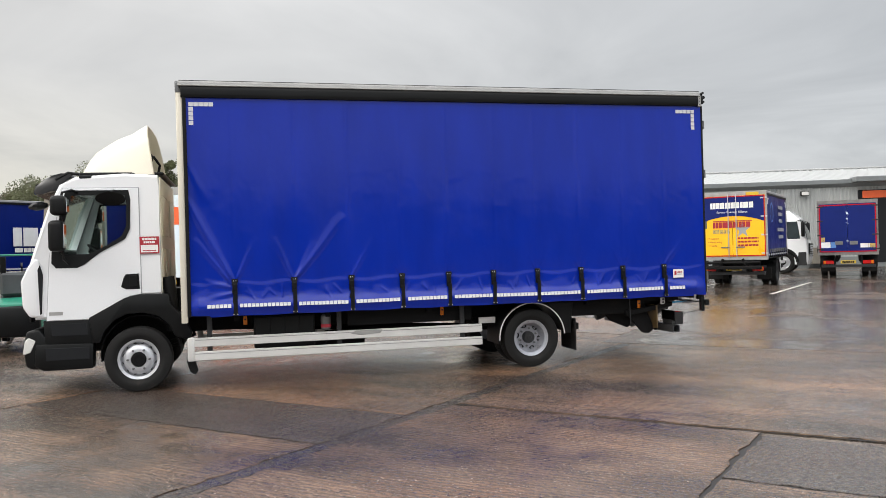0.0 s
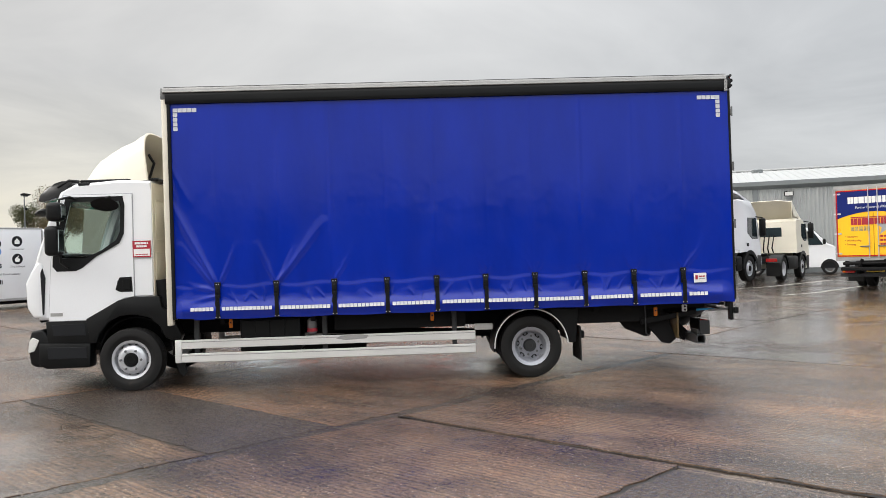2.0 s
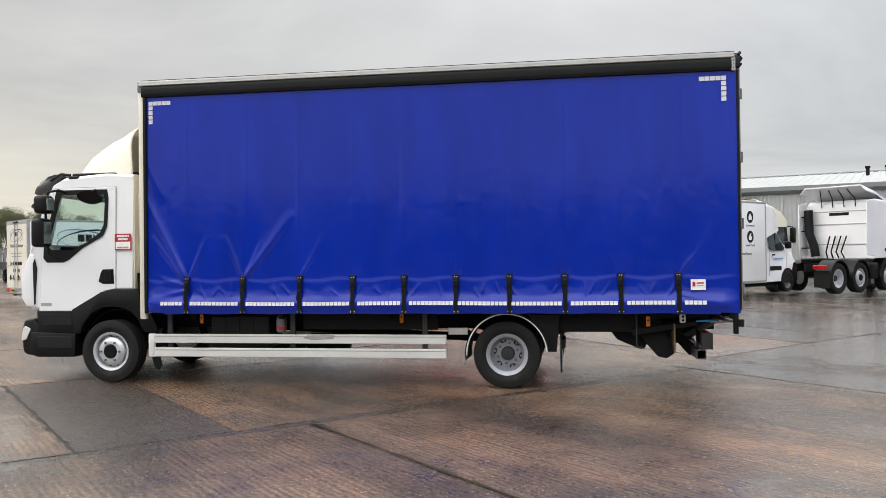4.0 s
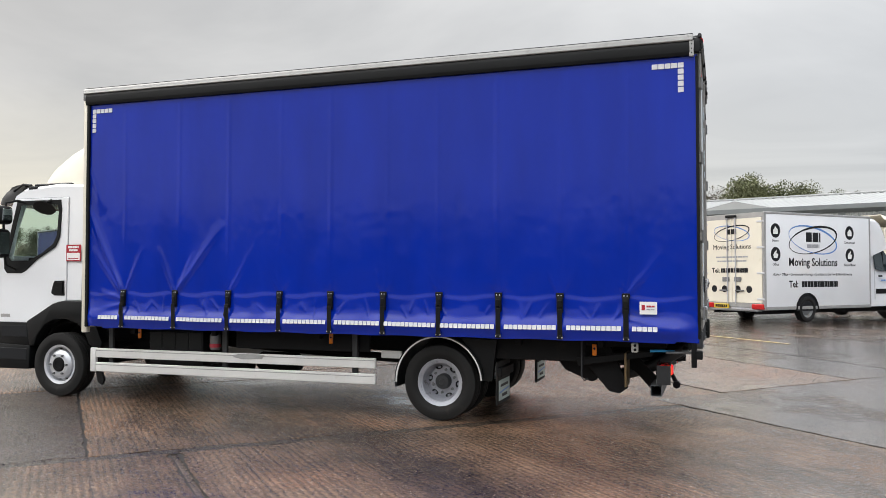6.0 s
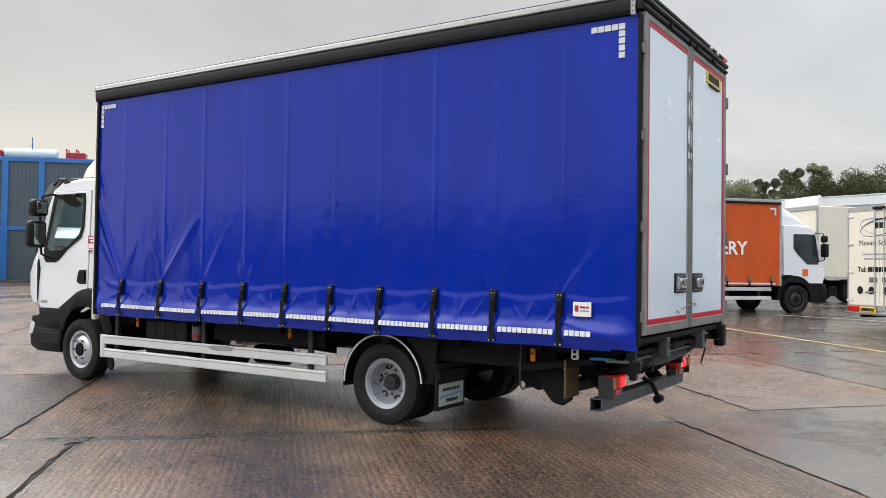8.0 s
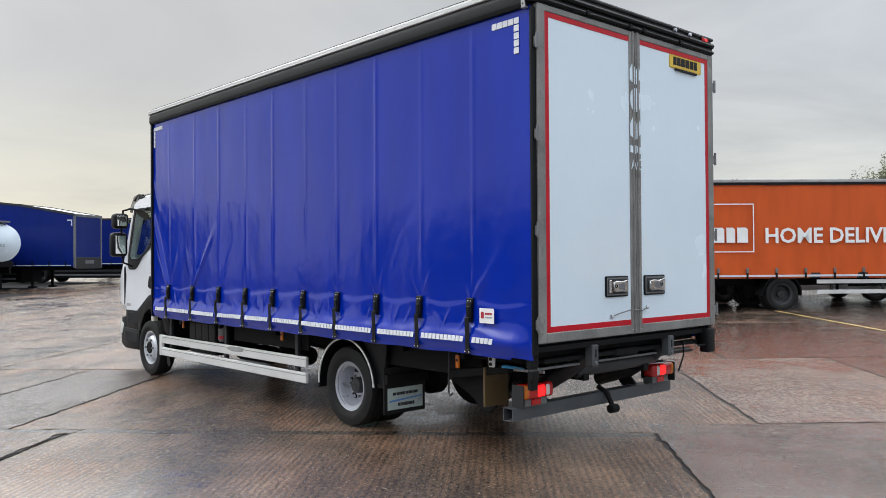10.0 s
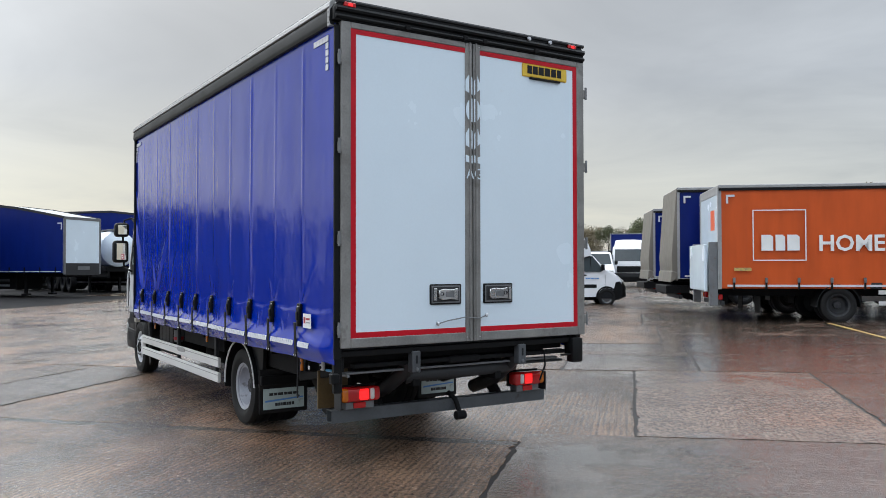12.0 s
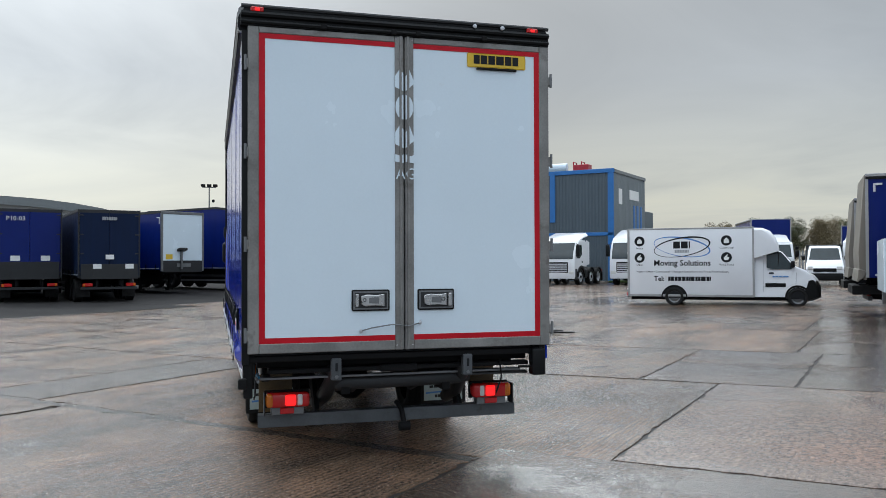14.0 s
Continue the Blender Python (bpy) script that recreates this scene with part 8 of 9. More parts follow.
def covered_lorry(x, y, z1, lettered):
    t = lorry("blue curtain-sided lorry with a beige rear cover, parked", stand(x, y, 51), 7.0, 1.0, z1, 1.25, BLUE_DULL, 3.0, WHITE, 6 + x, roof=0.5)
    part("rear_cover", prism([(-0.03, 0.92), (0.02, 0.92), (0.03, z1), (-0.02, z1), (-0.16, 1.6), (-0.14, 1.1)], -1.24, 1.24, 0.01), BEIGE, t, "slack beige rear cover")
    part("cover_hem", prism([(-0.20, 0.86), (-0.02, 0.98), (0.0, 1.15), (-0.16, 1.2)], -1.26, 1.26, 0.02), BEIGE, t)
    part("tail_lift", box(-0.30, 0.35, -1.1, 1.1, 0.55, 0.78, 0.02), CHASSIS, t, "folded dark tail lift")
    for s in (1, -1):
        part("lift_arm", prism([(-0.3, 0.72), (-0.1, 0.80), (0.7, 0.42), (0.6, 0.3)], s * 0.6 - 0.05, s * 0.6 + 0.05), CHASSIS, t)
    if lettered:
        part("side_print", stripe_bars(2.3, 0.62, 4, 0.004, 21), INK_WHITE, t, "large white letter blocks", on_right(2.0, -1.275, 2.10))
        part("side_print", stripe_bars(2.2, 0.14, 9, 0.004, 22), INK_WHITE, t, "small white letter blocks", on_right(2.0, -1.275, 1.66))
    return t


covered_lorry(-5.33, 25.80, 3.52, False)
covered_lorry(-9.37, 29.09, 3.28, True)


def yellow_lorry():
    t = lorry("blue-sided lorry with bright yellow and blue rear doors, parked", stand(16.17, 25.10, 46.9) @ Matrix.Diagonal((1.105, 0.94, 1.03, 1)), 4.5, 1.02, 3.18, 1.22, BLUE_DULL, 2.2, WHITE, 3, cab=False)
    d = double_doors(t, -0.01, 1.22, 1.0, 3.20, YELLOW, ALLOY)
    # the upper third is blue with a curved lower edge
    arc = [(-1.12 + 2.24 * i / 16, 2.40 - 0.20 * (2 * i / 16 - 1) ** 2) for i in range(17)]
    part("blue_field", prism([(-p[0], p[1]) for p in arc] + [(-1.12, 3.05), (1.12, 3.05)], -0.040, -0.0345, axis="x"), DEEP_BLUE, t, "blue upper door field")
    for y0, y1, z0, z1 in ((-1.15, 1.15, 3.04, 3.075), (-1.15, 1.15, 1.035, 1.07), (-1.15, -1.115, 1.035, 3.075), (1.115, 1.15, 1.035, 3.075)):
        part("red_edging", box(-0.046, -0.033, y0, y1, z0, z1), RED_TAPE, t)
    part("sign_print", stripe_bars(1.55, 0.20, 9, 0.003, 31), INK_WHITE, t, "white letter blocks", on_rear(-0.041, 0.0, 2.76))
    words("lettering", "Partner Powered Alliance", 0.105, on_rear(-0.041, 0.0, 2.50), INK_WHITE, t, align="CENTER")
    part("sign_print", stripe_bars(1.35, 0.20, 8, 0.003, 32), INK_RED, t, "dark red letter blocks", on_rear(-0.036, 0.02, 2.10))
    part("sign_bar", box(-0.040, -0.034, -0.70, 0.70, 2.215, 2.245), INK_RED, t)
    star = [((0.30 if k % 2 == 0 else 0.12) * math.sin(radians(36 * k)), (0.30 if k % 2 == 0 else 0.12) * math.cos(radians(36 * k))) for k in range(10)]
    part("grey_star", prism(star, 0, 0.003, axis="z"), INK_GREY, t, "pale grey star", on_rear(-0.036, -0.36, 1.93))
    part("sign_print", stripe_bars(0.62, 0.14, 5, 0.002, 33), LINE_YELLOW, t, m=on_rear(-0.036, 0.40, 1.88))
    for k, w in enumerate(("Transport", "Warehousing", "Training")):
        words("lettering", "\u2022 " + w, 0.085, on_rear(-0.036, 0.90, 1.62 - 0.12 * k), INK_RED, t)
    for k in range(3):
        part("print_line", stripe_bars(0.72, 0.06, 7, 0.002, 34 + k), INK_RED, t, m=on_rear(-0.036, -0.55, 1.64 - 0.12 * k))
    pl = part("number_plate", box(-0.05, -0.035, -0.95, -0.50, 3.08, 3.18), PLATE_YELLOW, t, "yellow plate")
    lf = part("tail_lift", box(-0.25, 0.9, -1.0, 1.0, 0.60, 0.70, 0.02), CHASSIS, t, "folded tail lift")
    part("lift_tube", tube([(-0.1, -0.95, 0.82), (-0.1, 0.95, 0.82)], 0.05, 8), CHASSIS, lf)
    for s in (1, -1):
        part("lift_arm", tube([(-0.12, s * 0.35, 0.95), (-0.1, s * 0.5, 0.55), (0.6, s * 0.5, 0.45)], 0.05, 6), CHASSIS, lf)
        part("flap_panel", box(1.0, 1.02, s * 0.9 - 0.24, s * 0.9 + 0.24, 0.26, 0.52), PAPER, t, "white mud flap")
    # print on the near side
    part("side_print", ring_plate(0.34, 0.34, 0.09), INK_MID, t, "pale blue ring", on_right(0.9, -1.226, 2.5))
    for k, (z, w) in enumerate(((2.72, 1.5), (2.48, 1.4), (2.24, 1.1), (1.92, 2.2), (1.66, 1.6))):
        part("side_print", stripe_bars(w, 0.12, 8, 0.003, 41 + k), INK_GREY, t, m=on_right(2.9, -1.226, z) @ Matrix.Diagonal((0.7, 1, 1, 1)))


yellow_lorry()


def blue_door_lorry():
    t = lorry("box lorry with plain dark blue rear doors, parked", stand(23.14, 27.89, 50) @ Matrix.Diagonal((1, 1, 1.035, 1)), 6.0, 1.02, 2.98, 1.1, NAVY, 2.0, WHITE, 8, cab=False)
    double_doors(t, -0.01, 1.1, 0.98, 3.0, DEEP_BLUE, DOOR_FRAME, bars=False)
    for y0, y1, z0, z1 in ((-1.03, 1.03, 2.81, 2.85), (-1.03, 1.03, 1.0, 1.04), (-1.03, -0.99, 1.0, 2.85), (0.99, 1.03, 1.0, 2.85)):
        part("red_edging", box(-0.042, -0.031, y0, y1, z0, z1), RED_TAPE, t)
    for y in (0.32, -0.22):
        part("door_lock", box(-0.05, -0.03, y - 0.14, y + 0.14, 1.28, 1.42, 0.01), STEEL, t)
    for y, z, w, h, mt in ((0.80, 1.28, 0.34, 0.22, PAPER), (0.52, 1.28, 0.18, 0.22, INK_MID), (0.90, 1.50, 0.14, 0.16, LINE_YELLOW), (-0.62, 1.24, 0.34, 0.16, PAPER), (-0.85, 1.24, 0.26, 0.16, LINE_YELLOW)):
        part("door_notice", plaque(w, h), mt, t, m=on_rear(-0.031, y, z))
    for k, (z, h) in enumerate(((2.45, 0.12), (2.25, 0.07), (2.1, 0.04), (1.4, 0.05))):
        part("torn_lettering", prism([(-0.05 + 0.03 * k % 0.06, z), (0.03, z + 0.02), (0.05, z + h), (-0.03, z + h * 0.8)], -0.036, -0.031, axis="x"), DOOR_WHITE, t)


blue_door_lorry()
tractor("white tractor unit parked facing the yard beside a lorry", stand(22.5, 37.6, 318), WHITE, True, "box", 3.0)
tractor("white sleeper tractor unit with side fairings, seen from behind", stand(10.91, 28.93, 45.4), WHITE, True, "box", 3.14)
tractor("cream tractor unit with an open roof deflector", stand(15.35, 33.2, 51.3), CREAM, False, "open", 2.61)
tractor("pale sleeper tractor unit parked behind a moving van", stand(9.3, 37.9, 45), CREAM, True, "box", 3.2)
tractor("white tractor unit standing by the slate-blue building", stand(-36.9, 32.6, 315), WHITE, True, "box", 2.75)
tractor("white tractor unit with a dark lower front", stand(-35.3, 36.2, 320), WHITE, False, "box", 2.9)
tractor("dark fronted tractor unit parked far off", stand(-56.1, 29.5, 330), WHITE, False, "box", 3.5)
luton("white moving van lettered in black, standing alone on the yard", stand(-13.07, 23.27, 55) @ Matrix.Diagonal((0.865, 0.9, 0.875, 1)))
luton("white moving van with cream rear doors beside tractor units", stand(6.18, 24.31, 47.6) @ Matrix.Diagonal((0.897, 0.95, 0.95, 1)))
panel_van("white van parked along the warehouse wall", stand(17.6, 40.5, -25))
panel_van("white dropside van facing the yard", stand(-30.4, 45.8, 320), True)


def box_lorry():
    t = thing("box_lorry", "pale box lorry with a tail lift against its rear", "lorry", stand(1.6, 40.6, 45), "parked lorries")
    part("body", box(0.0, 5.6, -1.2, 1.2, 1.0, 3.9, 0.03), CREAM, t, "pale flat-panelled body")
    part("rear_frame", box(-0.04, 0.02, -1.22, 1.22, 3.75, 3.95, 0.02), ALLOY, t)
    for s in (1, -1):
        part("rear_post", box(-0.04, 0.02, min(s * 1.22, s * 1.1), max(s * 1.22, s * 1.1), 0.95, 3.8, 0.01), ALLOY, t)
    part("lift_platform", box(-0.12, -0.05, -1.1, 1.1, 0.9, 2.55, 0.02), ALLOY, t, "grey tail lift platform")
    part("rear_sign", box(-0.06, -0.04, -1.0, -0.75, 2.0, 2.45), INK_RED, t)
    part("roof_spoiler", prism([(0.6, 3.9), (0.2, 4.35), (0.05, 4.3), (0.05, 3.9)], -1.1, 1.1, 0.02), WHITE, t)
    chassis_kit(t, 0.2, 5.6, (1.6,), 0.42, 1.2, True)
    rear_lights(t, 0.0, 1.2, 0.72)


box_lorry()
for lx, ly, lh, sd, zz in ((-38.4, 46.5, 333, 11, 4.1), (-32.5, 51.1, 315, 12, 3.5)):
    lorry("blue curtain-sided lorry with a white cab, parked far off", stand(lx, ly, lh), 6.8, 1.0, zz, 1.22, BLUE_DULL, 2.4, WHITE, sd, roof=0.5, end=DEEP_BLUE)

# trailers along the west side
t1, _ = trailer("blue curtain-sided trailer parked with its doors to the yard", stand(-25.6, 1.72, 196), side=BLUE_DULL, rear=DEEP_BLUE, z1=3.98)
for y in (0.55, -0.6):
    part("door_notice", plaque(0.36, 0.22), PAPER, t1, m=on_rear(-0.06, y, 1.9))
words("lettering", "P10-03", 0.26, on_rear(-0.06, 0.9, 3.5), INK_WHITE, t1)
part("lower_panel", box(-0.07, -0.05, -1.15, 1.15, 1.0, 1.75, 0.01), DARK_STEEL, t1, "scuffed grey lower panel")
t2, _ = trailer("navy curtain-sided trailer parked with its doors to the yard", stand(-25.1, 4.95, 196), side=NAVY, rear=NAVY, z1=3.95)
part("lower_panel", box(-0.07, -0.05, -1.15, 1.15, 1.0, 1.65, 0.01), DARK_STEEL, t2, "grey lower panel")
for y, z in ((0.0, 1.95), (0.5, 1.55), (-0.8, 1.55)):
    part("door_notice", plaque(0.34, 0.2), PAPER, t2, m=on_rear(-0.075, y, z))
part("print_line", stripe_bars(0.6, 0.14, 6, 0.003, 3), INK_GREY, t2, m=on_rear(-0.06, 0.0, 3.6))
t3, _ = trailer("blue trailer showing a white front wall over a grey sill", stand(-31.9 - 13.4 * math.cos(radians(35)), 7.63 - 13.4 * math.sin(radians(35)), 35), side=BLUE_DULL, front=DOOR_WHITE, z1=4.1)
arm3 = part("susie_arm", box(13.42, 13.50, -0.16, -0.06, 1.15, 2.10, 0.01), STEEL, t3, "grey hose post with a tilted head")
part("arm_head", prism([(13.40, 2.06), (13.66, 2.14), (13.66, 2.26), (13.40, 2.20)], -0.34, 0.12, 0.01), DARK_STEEL, arm3)
part("front_notice", box(13.4, 13.41, -0.98, -0.60, 1.66, 1.92), PLATE_YELLOW, t3)
t5, _ = trailer("blue trailer with a roof curving down to a white front wall", stand(-32.2 - 13.4 * math.cos(radians(40)), 13.43 - 13.4 * math.sin(radians(40)), 40), side=BLUE_DULL, front=DOOR_WHITE, z1=4.6, drop=0.75)
t6, _ = trailer("blue trailer with a roof curving down to a blue front wall", stand(-35.2 - 13.4 * math.cos(radians(40)), 19.9 - 13.4 * math.sin(radians(40)), 40), side=BLUE_DULL, front=DEEP_BLUE, z1=4.6, drop=0.75)
t7, _ = trailer("blue curtain-sided trailer parked at the end of the row", stand(-27.8, -2.7, 196), side=BLUE_DULL, rear=DEEP_BLUE, z1=3.98)
t8, _ = trailer("blue curtain-sided trailer with a white front wall far along the row", stand(-39.3 - 13.4 * math.cos(radians(40)), 27.1 - 13.4 * math.sin(radians(40)), 40), side=BLUE_DULL, front=DOOR_WHITE, z1=4.0)


def tanker():
    t = thing("tank_trailer", "white round-ended tank trailer standing between blue trailers", "tank trailer", stand(-33.9 - 9 * math.cos(radians(8)), 15.5 - 9 * math.sin(radians(8)), 8), "parked trailers")
    part("barrel", lathe([(0, 0.001), (0.10, 0.55), (0.35, 0.92), (0.6, 1.0), (8.4, 1.0), (8.7, 0.92), (8.95, 0.55), (9.05, 0.001)], 36, axis="x", closed=False), DOOR_WHITE, t, "white pressed tank barrel", Matrix.Translation((0, 0, 2.35)))
    words("lettering", "P312", 0.18, on_front(9.10, -0.35, 2.15), INK, t)
    part("tank_walkway", box(1.0, 8.9, -0.35, 0.35, 3.34, 3.42, 0.01), STEEL, t)
    part("cradle", box(0.4, 8.6, -0.6, 0.6, 1.15, 1.45, 0.02), CHASSIS, t)
    for s in (1, -1):
        for x in (1.2, 2.5, 3.8):
            wheel(t, x, s * 1.0, 0.5, 0.5, 0.34, 0.29, "rear", s, nuts=False)
        part("landing_leg", box(6.4, 6.55, s * 0.8 - 0.06, s * 0.8 + 0.06, 0.0, 1.2, 0.01), CHASSIS, t)
        part("chassis_rail", box(0.2, 8.6, s * 0.45 - 0.05, s * 0.45 + 0.05, 0.85, 1.2), CHASSIS, t)


tanker()


def forklift():
    t = thing("forklift", "green counterbalance forklift standing on the concrete", "forklift", stand(-4.30, 15.6, 100) @ Matrix.Diagonal((0.9, 0.9, 0.8, 1)))
    part("body", prism([(-1.0, 0.35), (-1.05, 1.0), (-0.6, 1.12), (0.2, 1.05), (0.35, 0.5), (0.35, 0.25), (-0.6, 0.25)], -0.5, 0.5, 0.06, seg=2), GREEN, t, "green machine body")
    part("counterweight", box(-1.15, -0.75, -0.48, 0.48, 0.30, 0.95, 0.08, seg=2), BLACK, t)
    part("seat", box(-0.45, 0.0, -0.25, 0.25, 1.05, 1.20, 0.05), SEAT, t)
    part("backrest", box(-0.55, -0.42, -0.24, 0.24, 1.15, 1.65, 0.05), SEAT, t)
    g = None
    for s in (1, -1):
        g = tube([(-0.75, s * 0.46, 1.0), (-0.55, s * 0.44, 2.0), (0.30, s * 0.44, 2.05), (0.45, s * 0.46, 1.0)], 0.035, 8, g)
    for x in (-0.5, -0.3, -0.1, 0.1, 0.28):
        g = tube([(x, -0.44, 2.03), (x, 0.44, 2.03)], 0.02, 6, g)
    part("overhead_guard", g, GREEN, t, "green overhead guard")
    for s in (1, -1):
        part("mast_rail", box(0.52, 0.64, s * 0.28 - 0.05, s * 0.28 + 0.05, 0.08, 2.0, 0.01), CHASSIS, t)
        part("fork", prism([(0.70, 0.06), (1.75, 0.05), (1.75, 0.08), (0.76, 0.11), (0.76, 0.6), (0.70, 0.6)], s * 0.25 - 0.05, s * 0.25 + 0.05), CHASSIS, t)
        wheel(t, 0.35, s * 0.45, 0.30, 0.30, 0.2, 0.16, "van", s, nuts=False)
        wheel(t, -0.80, s * 0.42, 0.25, 0.25, 0.18, 0.13, "van", s, nuts=False)


forklift()

# ---- fence, mast, grass ----


def fence(name, label, x0, y0, x1, y1, h=2.4, step=0.28):
    t = tagged(new(name), label, "fence", kind="structure")
    n = int(math.hypot(x1 - x0, y1 - y0) / step)
    verts, faces = [], []
    ux, uy = (x1 - x0) / n, (y1 - y0) / n
    for i in range(n):
        cx, cy = x0 + ux * i, y0 + uy * i
        z = gz(cx, cy)
        b = len(verts)
        for k in (0.0, 0.62):
            verts += [(cx + ux * k, cy + uy * k, z), (cx + ux * k, cy + uy * k, z + h - 0.15), (cx + ux * 0.31, cy + uy * 0.31, z + h)]
        faces += [(b, b + 3, b + 4, b + 1), (b + 1, b + 4, b + 2)]
    me = bpy.data.meshes.new("pales")
    me.from_pydata(verts, [], faces)
    o = part("pales", me, FENCE, t, "pointed steel pales")
    tagged(o, kind="stuff")
    for z in (0.4, 1.9):
        part("fence_rail", tube([(x0, y0, gz(x0, y0) + z), (x1, y1, gz(x1, y1) + z)], 0.04, 6), FENCE, t)


fence("fence", "grey palisade fence along the yard's far side", -48.0, 58.0, -8.0, 76.0)
fence("fence", "grey palisade fence beside the slate-blue building", -34.9, 35.6, -28.6, 40.4, 2.2)
gr = tagged(part("grass_verge", prism([(-35.5, 33.6), (-27.6, 39.6), (-29.0, 41.2), (-36.6, 35.0)], 0.34, 0.48, 0.02, axis="z"), GRASS), "strip of rough green grass under the fence", "grass", kind="stuff")


def mast(x, y, h):
    t = thing("light_mast", "tall thin floodlight mast against the sky", "light mast", pose(x, y, gz(x, y)))
    part("pole", lathe([(0, 0.10), (h, 0.05), (h, 0.001)], 10, axis="z", closed=False), STEEL, t)
    part("cross_arm", box(-0.05, 0.05, -0.6, 0.6, h - 0.04, h + 0.04, 0.01), STEEL, t)
    for yy in (-0.52, 0.0, 0.52):
        part("flood_lamp", prism([(0.0, h + 0.03), (0.32, h + 0.16), (0.29, h + 0.26), (-0.03, h + 0.13)], yy - 0.19, yy + 0.19, 0.02), BLACK, t)
    part("camera_ball", lathe([(-0.15, 0.001), (-0.1, 0.12), (0.1, 0.12), (0.15, 0.001)], 10, axis="z", closed=False), BLACK, t, m=Matrix.Translation((0.0, 0.35, h - 1.2)))


mast(-62.4, 8.4, 8.0)
mast(-36.0, 78.0, 8.0)
mast(-22.0, 92.0, 9.0)

# painted lines
for k, (x0, y0, x1, y1, w, mt, nm) in enumerate(((11.8, 26.7, 18.5, 32.4, 0.11, LINE_WHITE, "white"), (12.3, 23.0, 17.0, 27.4, 0.11, LINE_WHITE, "white"), (14.7, 20.9, 19.8, 25.8, 0.11, LINE_WHITE, "white"), (7.1, 25.8, 11.4, 30.0, 0.11, LINE_WHITE, "white"), (3.4, 27.7, 6.8, 26.3, 0.10, LINE_WHITE, "white"), (0.2, 25.0, 7.2, 19.0, 0.10, LINE_YELLOW, "yellow"))):
    dx, dy = x1 - x0, y1 - y0
    ll = math.hypot(dx, dy)
    nx, ny = -dy / ll * w / 2, dx / ll * w / 2
    bm = bmesh.new()
    n = 10
    rows = []
    for i in range(n + 1):
        x, y = x0 + dx * i / n, y0 + dy * i / n
        j = 1 + 0.25 * math.sin(i * 2.3 + k)
        rows.append([bm.verts.new((x + nx * j, y + ny * j, gz(x, y) + 0.008)), bm.verts.new((x - nx, y - ny, gz(x, y) + 0.008))])
    for a, b in zip(rows, rows[1:]):
        bm.faces.new((a[0], a[1], b[1], b[0]))
    part("painted_line", bm, mt, ground, "worn %s line on the concrete" % nm)

# ---- trees ----


def tree_meshes(h, spread, seed, narrow=False, sparse=1.0):
    """Trunk and limbs as one mesh, the crown as many small leaf clumps with gaps."""
    rnd = random.Random(seed)
    wood = tube([(0, 0, -0.3), (0.05, 0, h * 0.2), (0.1, 0.05, h * 0.45), (0.05, 0.1, h * 0.8)], 0.02, 6)
    for v in wood.verts:
        k = max(0.15, 1 - v.co.z / h)
        v.co.x, v.co.y = 0.08 + (v.co.x - 0.08) * (1 + 9 * k), 0.05 + (v.co.y - 0.05) * (1 + 9 * k)
    tips = []
    for i in range(16 if not narrow else 12):
        z0 = h * rnd.uniform(0.18, 0.72)
        a, r = rnd.uniform(0, 6.28), spread * rnd.uniform(0.45, 1.0) * (1 - 0.5 * max(0, z0 / h - 0.35))
        tip = Vector((r * math.cos(a), r * math.sin(a), min(h * 0.97, z0 + h * rnd.uniform(0.12, 0.36 if not narrow else 0.5))))
        base = Vector((0.06, 0.04, z0))
        wood = tube([base, base.lerp(tip, 0.5) + Vector((0, 0, 0.12 * h * 0.3)), tip], 0.05 * h / 10, 5, wood)
        tips += [tip, base.lerp(tip, 0.66)]
    tips.append(Vector((0.05, 0.1, h * 0.95)))
    verts, faces = [], []
    for t in tips:
        cr = spread * rnd.uniform(0.28, 0.5)
        for _ in range(int(520 * sparse)):
            d = Vector((rnd.gauss(0, 1), rnd.gauss(0, 1), rnd.gauss(0, 0.9)))
            p = t + d.normalized() * cr * rnd.random() ** 0.45
            if p.z < h * 0.12:
                continue
            s = rnd.uniform(0.05, 0.13) * (h / 11)
            u = Vector((rnd.gauss(0, 1), rnd.gauss(0, 1), rnd.gauss(0, 1))).normalized()
            w = u.orthogonal().normalized()
            b = len(verts)
            verts += [p - u * s, p + w * s * 0.7, p + u * s, p - w * s * 0.7 + u * s * 0.3]
            faces.append((b, b + 1, b + 2, b + 3))
    me = bpy.data.meshes.new("crown")
    me.from_pydata([tuple(v) for v in verts], [], faces)
    return finish(wood, "trunk"), me


KINDS = [(tree_meshes(11, 3.6, 1), LEAF), (tree_meshes(10, 3.3, 2), LEAF_BROWN), (tree_meshes(12, 3.9, 3), LEAF), (tree_meshes(15, 1.7, 4, True), LEAF), (tree_meshes(7, 2.4, 5, False, 0.35), LEAF_BROWN)]
PROTOS = {}


def tree(x, y, kind, scale, turn):
    (trunk, crown), leaf = KINDS[kind]
    m = Matrix.Translation((x, y, gz(x, y))) @ pose(0, 0, 0, 0, 0, turn) @ Matrix.Diagonal((scale, scale, scale, 1))
    if kind not in PROTOS:
        t = thing("tree", ("green broadleaved tree with thinning autumn leaves", "browning broadleaved tree with gaps in its crown", "large green tree behind the roofs", "tall narrow poplar behind the warehouse roof", "small bare-branched tree with few leaves")[kind], "tree", m, "trees behind the yard")
        part("trunk", trunk, BARK, t)
        part("crown", crown, leaf, t)
        PROTOS[kind] = t
        return t
    t = copy_thing(PROTOS[kind], m)
    t.scale = (scale, scale, scale)
    return t


